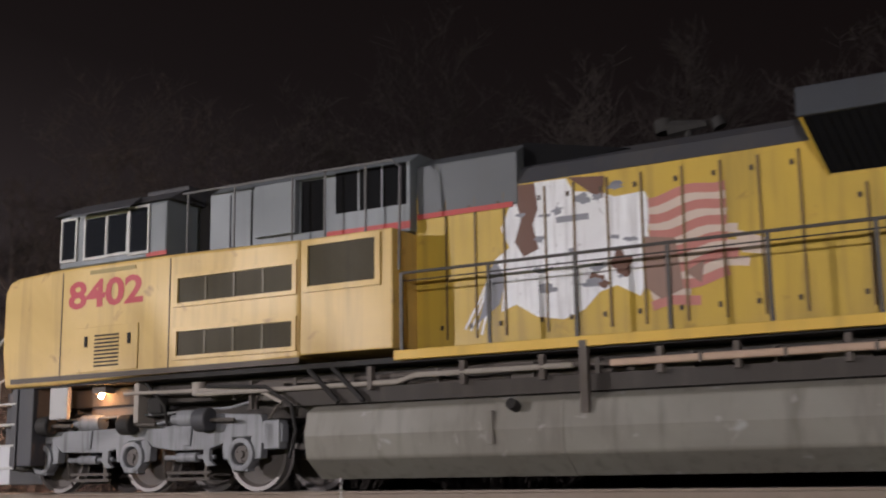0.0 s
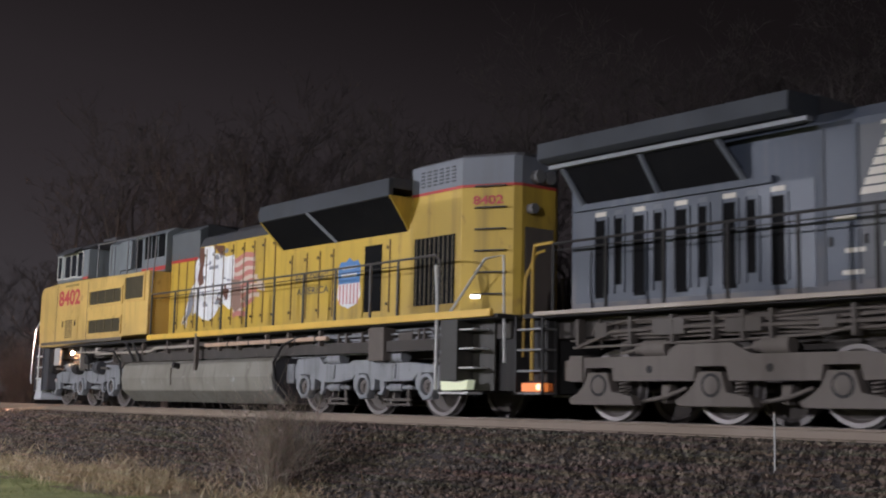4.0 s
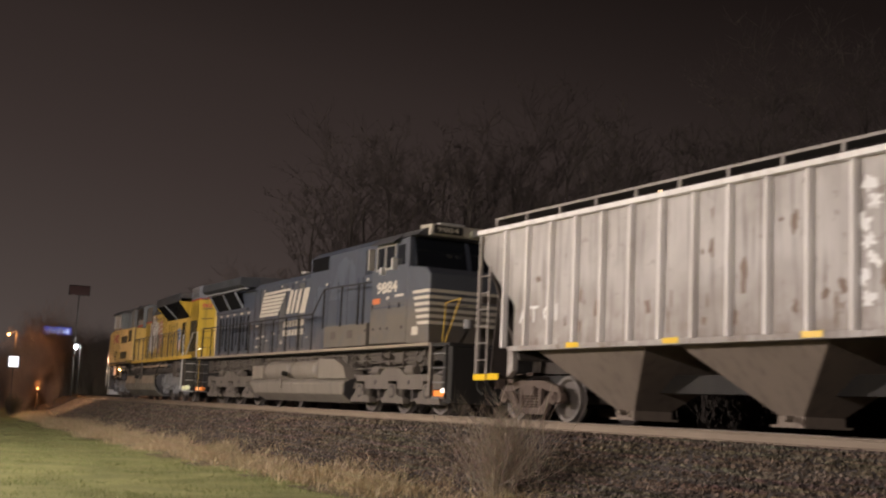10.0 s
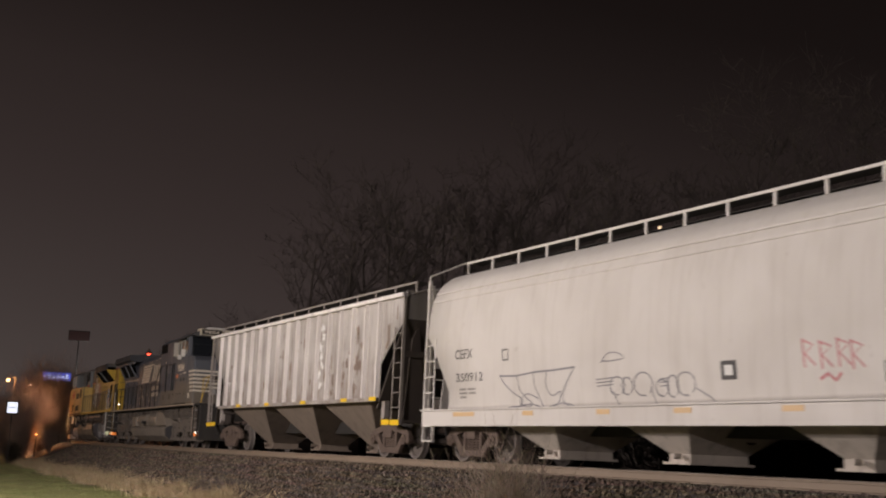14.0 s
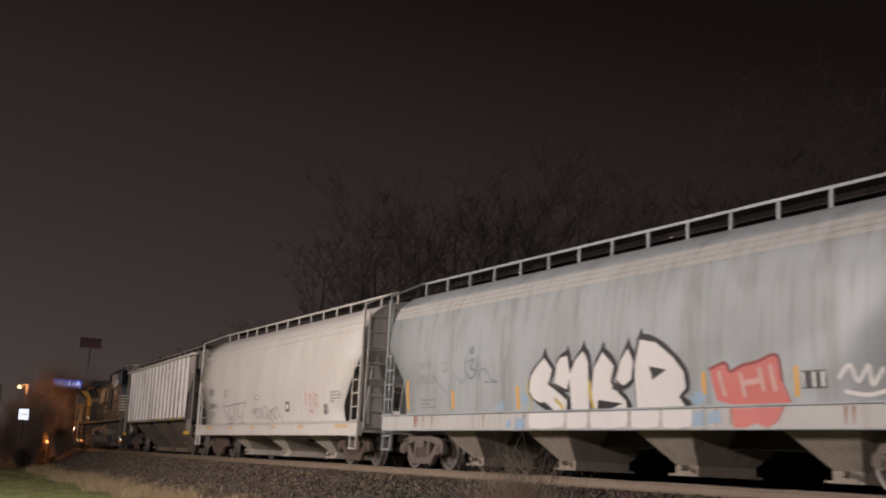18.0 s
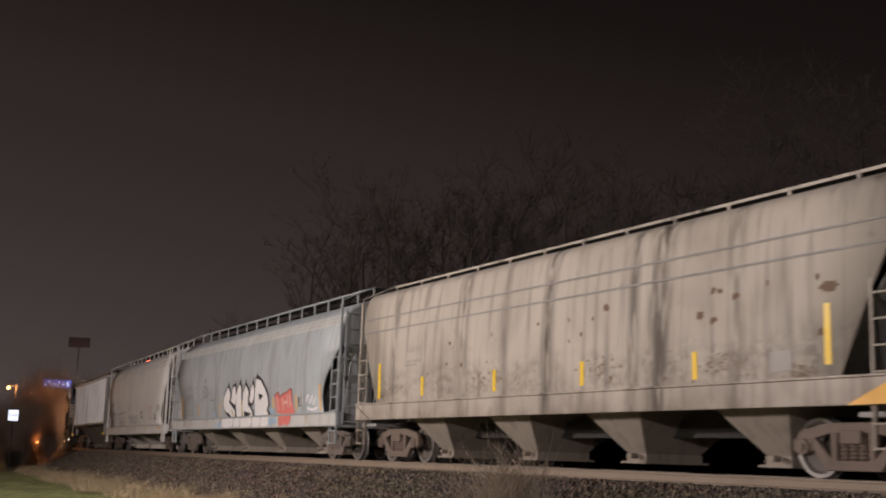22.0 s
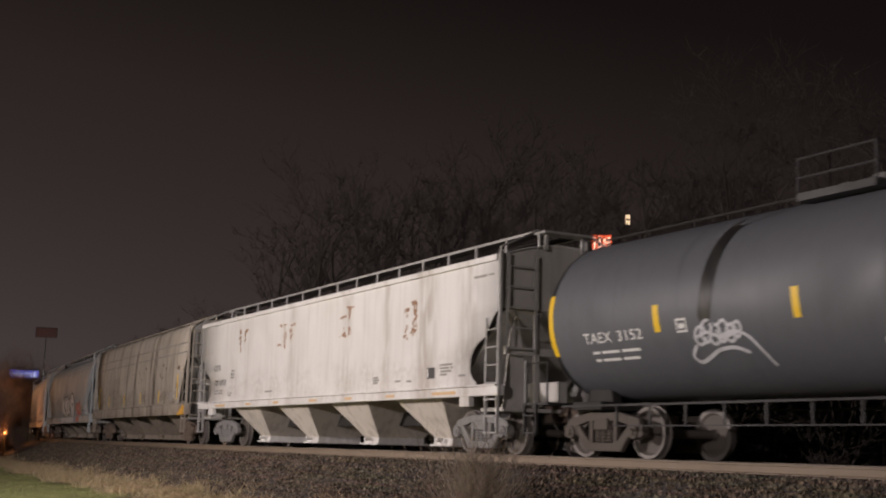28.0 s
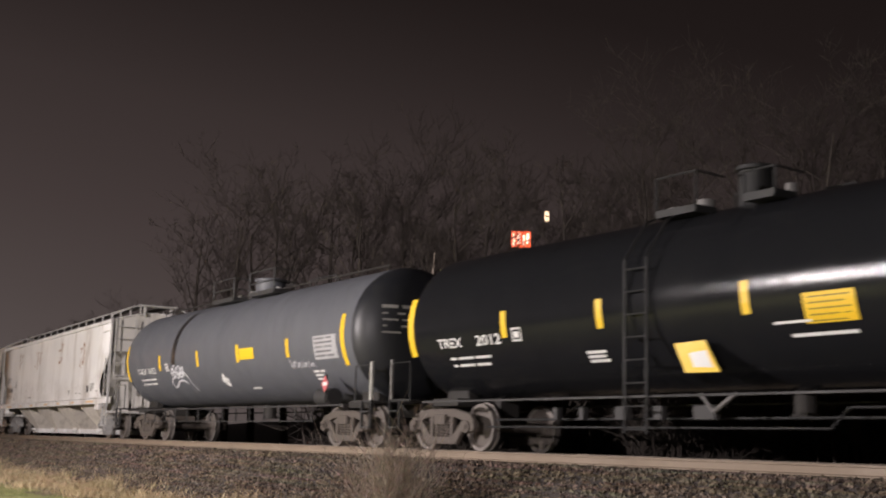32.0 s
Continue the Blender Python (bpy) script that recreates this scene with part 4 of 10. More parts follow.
def freight_truck(car, x, mt, key):
    """A two-axle truck: bolster > side frames, springs, bearing caps, wheels, axles."""
    t = part("truck", shared(("bolster", key), lambda: Shape().box(-0.20, 0.20, -1.16, 1.16, 0.50, 0.70).box(-0.3, 0.3, -0.4, 0.4, 0.62, 0.78).mesh("truck", mt)), mt, car, "cast steel two-axle truck", bevel=0.02)
    t.location = (x, 0, 0)
    for sg in (1, -1):
        a, b = sorted((sg * 1.0, sg * 1.11))
        part("side_frame", shared(("frame", key, sg), lambda: freight_frame_mesh(mt, a, b)), mt, t, bevel=0.02)
        for dx in (-0.17, 0.0, 0.17):
            part("spring", shared(("spring", key), lambda: spring_mesh(mt)), mt, t).location = (dx, sg * 1.05, 0)
        for ax in (-0.925, 0.925):
            c = part("bearing_cap", shared(("cap", key, sg), lambda: bearing_mesh(mt, sg)), mt, t)
            c.location = (ax, 0, 0.457)
    for ax in (-0.925, 0.925):
        wheel_pair(t, ax, 0.457, 0.457)
    for bx in (-0.41, 0.41):
        part("brake_beam", shared(("beam", key), lambda: Shape().box(-0.03, 0.03, -0.7, 0.7, 0.30, 0.38).mesh("brake_beam", DARK)), DARK, t).location = (bx, 0, 0)
    return t


def coupler(car, x, sg, reach, mt):
    """Draft gear, shank and knuckle that point to sg along the car."""
    s = Shape()
    s.box(min(x, x + sg * 0.25), max(x, x + sg * 0.25), -0.28, 0.28, 0.66, 1.02)
    s.box(min(x, x + sg * reach), max(x, x + sg * reach), -0.08, 0.08, 0.76, 0.92)
    s.box(x + sg * (reach - 0.16), x + sg * reach, -0.20, 0.16, 0.68, 1.0)
    return part("coupler", s, mt, car, "rusty knuckle coupler", bevel=0.02)


def air_hose(car, x, sg, mt):
    pts = [(x, 0.35, 0.82), (x + sg * 0.12, 0.36, 0.60), (x + sg * 0.25, 0.30, 0.42), (x + sg * 0.42, 0.12, 0.40), (x + sg * 0.5, 0.0, 0.48)]
    return part("air_hose", Shape().tube(pts, 0.022, 6), mt, car, "black rubber brake hose", smooth=True)


def ladder(car, x0, x1, y, z0, z1, mt, step=0.36, r=0.016):
    s = Shape()
    for x in (x0, x1):
        s.box(x - 0.022, x + 0.022, y - 0.012, y + 0.012, z0, z1)
    n = int((z1 - z0) / step)
    for i in range(n + 1):
        z = z0 + 0.06 + i * step
        if z < z1:
            s.cyl((x0, y, z), (x1, y, z), r, 6)
    return part("ladder", s, mt, car, "steel side ladder")


def body_profile(pts, n=30):
    """Evenly spaced points on a profile of (y, z) from the sill to the roof's middle, rounded at its corners."""
    d = [0.0]
    for a, b in zip(pts, pts[1:]):
        d.append(d[-1] + math.hypot(b[0] - a[0], b[1] - a[1]))
    out = []
    for i in range(n + 1):
        t = d[-1] * i / n
        acc = [0.0, 0.0]
        for w, o in ((0.5, 0.0), (0.25, -0.09), (0.25, 0.09)):
            q = min(d[-1], max(0.0, t + o))
            for c in (0, 1):
                acc[c] += w * float(np.interp(q, d, [p[c] for p in pts]))
        out.append(tuple(acc))
    return out


def hopper_shell(car, half, prof, inset, mt, label, solid=0.025, cols=12):
    rows = []
    ring = prof + [(-y, z) for y, z in reversed(prof[:-1])]
    for y, z in ring:
        a, b = half - inset(z, 1), -half + inset(z, -1)
        rows.append([(a + (b - a) * j / cols, y, z) for j in range(cols + 1)])
    s = Shape().grid(rows)
    return part("body", s, mt, car, label, smooth=True, solid=solid, fix=False)


def end_sheets(car, half, wide, top, mt, foot=2.2, knee=3.3, prof=None, upper=None):
    """The end of a hopper: an upright upper sheet under the roof's arch, a slope below it, gussets, posts and a platform."""
    for sg in (1, -1):
        s = Shape()
        s.prism([(sg * (half - 0.12), knee), (sg * (half - foot), 1.2), (sg * (half - foot - 0.05), 1.24), (sg * (half - 0.16), knee + 0.04)], -wide, wide)
        part("slope_sheet", s, mt, car, "sloping end sheet")
        if prof:
            arch = [(y * 0.985, z - 0.015) for y, z in prof if z > knee]
            arch = [(wide + 0.16, knee - 0.02)] + arch + [(-y, z) for y, z in reversed(arch[:-1])] + [(-wide - 0.16, knee - 0.02)]
        else:
            arch = [(wide, knee - 0.02), (wide, top), (-wide, top), (-wide, knee - 0.02)]
        a, b = sorted((sg * (half - 0.16), sg * (half - 0.11)))
        part("end_sheet", Shape().prism(arch, a, b, "x"), upper or mt, car, "upright upper end sheet", bevel=0.01)
        a, b = sorted((sg * (half - 0.13), sg * (half - 0.06)))
        part("end_beam", Shape().box(a, b, -wide - 0.05, wide + 0.05, knee - 0.95, knee - 0.80), mt, car)
        for q in (-1, 1):
            a, b = sorted((sg * (half - 0.30), sg * (half - 0.26)))
            part("end_gusset", Shape().prism([(q * 1.32, 0.93), (q * 0.74, 0.93), (q * 0.80, 1.8), (q * 0.98, knee - 0.1), (q * 1.16, knee - 0.5)], a, b, "x"), mt, car, "tall pale gusset plate", bevel=0.008)
            g = Shape().prism([(sg * (half - 0.08), 0.93), (sg * (half - 0.08), knee - 0.1), (sg * (half - 0.16), knee - 0.1), (sg * (half - 0.16), 0.93)], q * 0.62 - 0.05, q * 0.62 + 0.05)
            part("end_post", g, mt, car)
        part("draft_sill", Shape().box(min(sg * (half - 1.9), sg * (half - 0.05)), max(sg * (half - 1.9), sg * (half - 0.05)), -0.10, 0.10, 1.0, 1.5), mt, car)
        part("end_platform", Shape().box(min(sg * (half - 0.9), sg * half), max(sg * (half - 0.9), sg * half), -1.45, 1.45, 0.86, 0.93), mt, car)


def bays(car, uc, list_u, mt, gate_mt, top_z=1.35, top_y=1.36, low_y=0.72, low=0.20, bottom=1.0, fill=1.0):
    for a, b in list_u:
        a, b = (a + b) / 2 - fill * (b - a) / 2, (a + b) / 2 + fill * (b - a) / 2
        xa, xb = uc - a, uc - b
        xm = (xa + xb) / 2
        s = Shape()
        v = [(xa, -top_y, top_z), (xa, top_y, top_z), (xb, top_y, top_z), (xb, -top_y, top_z), (xm + bottom / 2, -low_y, low), (xm + bottom / 2, low_y, low), (xm - bottom / 2, low_y, low), (xm - bottom / 2, -low_y, low)]
        s.add(v, [(0, 1, 2, 3), (7, 6, 5, 4), (0, 4, 5, 1), (1, 5, 6, 2), (2, 6, 7, 3), (3, 7, 4, 0)])
        bay = part("hopper_bay", s, mt, car, "sloping discharge bay", bevel=0.015)
        g = Shape().box(xm - bottom / 2 - 0.03, xm + bottom / 2 + 0.03, -low_y - 0.03, low_y + 0.03, low - 0.12, low + 0.02)
        g.box(xm - bottom / 2 - 0.12, xm + bottom / 2 + 0.12, -low_y - 0.1, low_y + 0.1, low - 0.16, low - 0.12)
        g.cyl((xm - 0.1, low_y + 0.1, low - 0.02), (xm - 0.1, low_y + 0.26, low - 0.02), 0.05, 8)
        part("outlet_gate", g, gate_mt, bay)


def roof_walk(car, half, z, y, roof_z, posts, mt, bent=True, drop=3.9, side_y=1.5):
    """The running board's edge on stanchions, bent down to the end ladders."""
    for sg in (1, -1):
        yy = sg * y
        part("running_board", Shape().box(-half + 0.05, half - 0.05, yy - 0.018, yy + 0.018, z - 0.05, z), mt, car, "edge of the steel running board")
    # solid dark plates paint the shaded underside of the board's grating
    for sg in (1, -1):
        a, b = sorted((sg * (y - 0.019), sg * (y - 0.42)))
        part("shaded_board_plate", Shape().box(-half + 0.06, half - 0.06, a, b, z - 0.028, z - 0.012), DARK, car)
    for i in range(posts):
        x = -half + 0.09 + i * (2 * half - 0.18) / (posts - 1)
        for sg in (1, -1):
            p = Shape().box(x - 0.03, x + 0.03, min(sg * (y + 0.012), sg * (y - 0.02)), max(sg * (y + 0.012), sg * (y - 0.02)), roof_z, z)
            part("stanchion", p, mt, car)
    if bent:
        for e in (1, -1):
            for sg in (1, -1):
                x = e * (half - 0.03)
                part("corner_rail", Shape().tube([(e * (half - 0.08), sg * y, z - 0.02), (x, sg * (y + 0.06), z - 0.03), (x, sg * side_y, z - 0.45), (x, sg * side_y, drop - 0.6)], 0.022, 6), mt, car, smooth=True)
    h = Shape()
    for i in range(4):
        x = -half + half * (0.4 + 0.4 * i)
        h.cyl((x, 0, roof_z + 0.0), (x, 0, roof_z + 0.14), 0.32, 16)
        h.box(x - 0.36, x + 0.36, -0.03, 0.03, roof_z + 0.12, roof_z + 0.17)
        part("roof_hatch", h, mt, car, bevel=0.01)
        h = Shape()


def underframe(car, half, mt):
    s = Shape().box(-half + 0.1, half - 0.1, -0.20, 0.20, 0.62, 0.95)
    part("centre_sill", s, mt, car, "dark centre sill")
    b = Shape().cyl((-0.6, -0.45, 0.72), (0.25, -0.45, 0.72), 0.2, 12)
    b.box(0.5, 0.9, -0.62, -0.3, 0.55, 0.85)
    part("brake_reservoir", b, mt, car, smooth=True)


def islands(s):
    """The separate pieces of a shape, each as a shape of its own."""
    root = list(range(len(s.v)))

    def find(i):
        while root[i] != i:
            root[i] = root[root[i]]
            i = root[i]
        return i

    for f in s.f:
        for i in f[1:]:
            root[find(i)] = find(f[0])
    out = {}
    for f, m in zip(s.f, s.m):
        out.setdefault(find(f[0]), []).append((f, m))
    for fs in out.values():
        used = sorted({i for f, _ in fs for i in f})
        at = {i: k for k, i in enumerate(used)}
        q = Shape()
        q.v, q.f, q.m = [s.v[i] for i in used], [tuple(at[i] for i in f) for f, _ in fs], [m for _, m in fs]
        yield q


def marks(name, side, build, mts, car, label="", whole=False):
    s = Shape()
    build(s)
    if not whole and name in ("reflector", "graffiti", "placard", "placard_face", "hazard_placard", "lettering", "mural", "emblem_bar", "emblem_stripe", "data_plate"):
        for piece in islands(s):
            ob = part(name, piece, mts, car, label, fix=False)
        return ob
    ob = part(name, s, mts, car, label, fix=False)
    if name in ("rust_patch", "rust_streak", "soot_stain", "small_print", "placard_print", "label_print"):
        ob["kind"] = "stuff"
    return ob


def data_lines(side, s, u0, z0, rows, m=0, high=0.045, gap=0.085):
    """Small print too fine to read: bars."""
    for i, w in enumerate(rows):
        z = z0 - i * gap
        x = u0
        for k in w:
            side.rect(s, x, x + k, z - high, z, m, 1)
            x += k + 0.07


def end_steps(car, x0, x1, y, z0, z1, mt):
    s = Shape()
    for x in (x0, x1):
        s.box(x - 0.02, x + 0.02, y - 0.03, y + 0.03, z0, z1)
    for z in np.arange(z0 + 0.03, z1, 0.33):
        s.box(x0, x1, y - 0.06, y + 0.06, float(z) - 0.015, float(z) + 0.015)
    return part("sill_step", s, mt, car)


# ---- covered hopper with upright ribs ----
def ribbed_hopper():
    uc, half = 67.72, 8.2
    body = paint("weathered_light_grey_paint", (0.475, 0.45, 0.425), 0.55, dirt=(0.12, 0.088, 0.07), amount=0.9, streak=1.0, scale=1.5, specks=0.7, speck=(0.13, 0.07, 0.045), low=0.8, lowdust=(0.20, 0.155, 0.125))
    rib_mt = paint("light_grey_rib_paint", (0.82, 0.79, 0.765), 0.55, dirt=(0.22, 0.165, 0.13), amount=0.45, streak=0.4, specks=0.3)
    dusk = paint("road_grime_tan", (0.20, 0.16, 0.125), 0.75, dirt=(0.07, 0.055, 0.045), amount=0.6, streak=0.5)
    car = thing("hopper_car", "weathered light grey covered hopper with upright side ribs", "freight car")
    out = lambda z: 1.46

    def inset(z, e):
        return 0.05 if z > 3.42 else 0.05 + (3.42 - z) / 1.08 * 1.37 if z > 2.34 else 1.42

    prof = [(1.46, 1.44 + 2.5 * i / 26) for i in range(27)] + [(1.40, 3.99), (0.9, 4.16), (0.0, 4.30)]
    hopper_shell(car, half, prof, inset, body, "rib-sided steel body")
    side = Side(uc, out)
    for i in range(17):
        u = 60.62 + i * 0.862
        for sg in (1, -1):
            low = 1.46
            x = uc - u
            s = Shape().prism([(x - 0.055, sg * 1.45), (x - 0.03, sg * 1.56), (x + 0.03, sg * 1.56), (x + 0.055, sg * 1.45)], low, 3.92, "z")
            part("rib", s, rib_mt, car)
    for sg in (1, -1):
        a, b = sorted((sg * 1.44, sg * 1.60))
        part("top_chord", Shape().box(-half, half, a, b, 3.92, 4.02), rib_mt, car, bevel=0.015)
        part("side_sill", Shape().box(-half + 1.42, half - 1.42, a, b, 1.38, 1.48), body, car, bevel=0.01)
    # slope and posts take a dark colour for the shade at the car's ends
    end_sheets(car, half, 1.42, 4.1, paint("shade_dark_end_steel", (0.055, 0.044, 0.037), 0.8, amount=0.6), 1.6, 3.4, upper=paint("dull_grey_end_paint", (0.22, 0.205, 0.19), 0.7, amount=0.6))
    dull_rail = paint("dull_brown_grey_rail_paint", (0.30, 0.27, 0.245), 0.6, amount=0.6, streak=0.5)
    for e in (1, -1):
        for sg in (1, -1):
            ladder(car, e * (half - 0.48), e * (half - 0.02), sg * 1.53, 0.80, 3.2, dull_rail, r=0.012)
            a, b = sorted((e * (half - 0.07), e * half))
            part("corner_post", Shape().box(a, b, sg * 1.50 - 0.03, sg * 1.50 + 0.03, 0.80, 4.0), dull_rail, car)
            a, b = sorted((e * (half + 0.02), e * (half + 0.09)))
            part("end_post", Shape().box(a, b, sg * 0.78 - 0.04, sg * 0.78 + 0.04, 0.9, 3.7), dull_rail, car)
            a, b = sorted((e * (half - 1.02), e * (half - 0.55)))
            part("reflector", Shape().box(a, b, sg * 1.545 - 0.01, sg * 1.545 + 0.01, 0.80, 0.93), REFLECT, car)
            a, b = sorted((e * (half - 0.50), e * half))
            part("reflector", Shape().box(a, b, sg * 1.545 - 0.01, sg * 1.545 + 0.01, 0.79, 0.92), REFLECT, car)
            a, b = sorted((e * (half - 1.35), e * (half - 1.15)))
            part("bolster_bracket", Shape().prism([(a, 1.4), (b, 1.4), (b, 0.85), (a, 1.0)], sg * 1.35 - 0.06, sg * 1.35 + 0.06), body, car)
    for u in (63.1, 66.0, 69.2, 72.3, 74.2):
        marks("reflector", side, lambda s: side.rect(s, u, u + 0.42, 1.40, 1.50, 0, 1, extra=0.145), REFLECT, car)
    def lets(s):
        side.text(s, "AT GI", 61.15, 62.55, 1.95, 2.28, 0.01)
        for i in range(7):
            side.blob(s, 70.33 + 0.12 * math.sin(i * 2.1), 3.55 - 0.27 * i, 0.11, 0.11, 0.6, seed=i)
    marks("lettering", side, lets, WHITE, car, "faded white painted marks")
    def spots_of_rust(s):
        rnd = random.Random(4)
        for i in range(52):
            side.blob(s, rnd.triangular(60.5, 74.3, 73.0), rnd.triangular(1.52, 3.6, 1.8), rnd.uniform(0.02, 0.10), rnd.uniform(0.04, 0.26), 0.5, 12, seed=i)
        side.band(s, [(75.4, 3.75), (75.38, 3.4)], 0.05)
        side.band(s, [(74.9, 3.3), (74.93, 2.9), (74.8, 2.7)], 0.12)
    marks("rust_patch", side, spots_of_rust, paint("dark_rust", (0.25, 0.19, 0.155), 0.8, amount=0.6, streak=0.5), car)
    bays(car, uc, ((61.3, 65.6), (65.7, 69.9), (70.0, 74.1)), dusk, dusk, 1.44, 1.38, 0.42, 0.26, 0.50, 0.84)
    roof_walk(car, half, 4.335, 1.18, 4.0, 14, dull_rail, bent=False)
    underframe(car, half, DARK)
    for u in (61.10, 74.47):
        freight_truck(car, uc - u, TRUCK_RUST, "rust")
    for e in (1, -1):
        coupler(car, e * (half - 0.35), e, 0.85, TRUCK_RUST)
        air_hose(car, e * (half + 0.1), e, DARK)
    part("brake_wheel", Shape().spin([(0.27, -0.02), (0.29, 0.0), (0.27, 0.02), (0.25, 0.0), (0.27, -0.02)], (0, 0), 16), TRUCK_RUST, car).matrix_basis = pose(half + 0.05, 0.4, 2.6, 0, 0, 90)
    return car, uc, (61.10, 74.47)


# ---- smooth-sided covered hoppers ----
def smooth_hopper(name, label, uc, half, trucks, body, prof, cut, sill, bay_list, walk_z, walk_y, posts, dark_end, truck_mt, key, extra, foot=2.2, gate=None, ladder_mt=None, bay_mt=None, fill=0.57, knee=3.05, bottom=0.52, bay_top=1.30, end_ladder=(0.74, 1.42, 0.95)):
    car = thing(name, label, "freight car")
    pr = body_profile(prof, 44)
    zs, ys = [p[1] for p in pr], [p[0] for p in pr]
    out = lambda z: float(np.interp(z, zs, ys))
    hopper_shell(car, half, pr, cut, body, "smooth rounded steel body", cols=10)
    side = Side(uc, out)
    lm = ladder_mt or body
    for sg in (1, -1):
        a, b = sorted((sg * 1.44, sg * 1.61))
        part("side_sill", Shape().box(-half, half, a, b, sill[0], sill[1]), body, car, bevel=0.012)
        a, b = sorted((sg * 1.44, sg * 1.66))
        part("sill_flange", Shape().box(-half, half, a, b, sill[1], sill[1] + 0.03), body, car)
    end_sheets(car, half, 1.34, prof[-1][1] - 0.25, dark_end, foot, knee, pr)
    for e in (1, -1):
        for sg in (1, -1):
            ladder(car, e * (half - 0.50), e * (half - 0.03), sg * 1.585, sill[1], 2.75, lm)
            part("corner_post", Shape().box(e * (half - 0.03) - 0.035, e * (half - 0.03) + 0.035, sg * 1.55 - 0.03, sg * 1.55 + 0.03, sill[0], walk_z - 0.55), lm, car)
            end_steps(car, min(e * (half - 0.5), e * (half - 0.05)), max(e * (half - 0.5), e * (half - 0.05)), sg * 1.57, 0.40, sill[0] + 0.05, lm)
        for sg in (1, -1):
            y0, y1, z0 = end_ladder
            l = ladder(car, sg * y0, sg * y1, 0.0, z0, 4.05, lm, 0.42, 0.018)
            l.matrix_basis = pose(e * (half + 0.03), 0, 0, 0, 0, 90 if e < 0 else -90)
        coupler(car, e * (half - 0.3), e, 0.95, TRUCK_RUST)
        air_hose(car, e * (half + 0.1), e, DARK)
    bays(car, uc, bay_list, bay_mt or dark_end, gate or bay_mt or dark_end, sill[0] + 0.12, bay_top, 0.62, 0.30, bottom, fill)
    roof_walk(car, half, walk_z, walk_y, prof[-1][1] - 0.12, posts, lm, True, walk_z - 0.3, 1.55)
    underframe(car, half, DARK)
    for u in trucks:
        freight_truck(car, uc - u, truck_mt, key)
    extra(car, side)
    return car, uc, trucks


def inset_table(rows):
    """How far the side's edge stands in from the car's end, over the height."""
    zs, ds = [r[0] for r in rows], [r[1] for r in rows]
    return lambda z, e: float(np.interp(z, zs, ds))


BARREL = [(1.50, 1.12), (1.57, 1.7), (1.60, 2.4), (1.57, 3.1), (1.48, 3.65), (1.30, 4.02), (0.98, 4.27), (0.5, 4.42), (0.0, 4.46)]


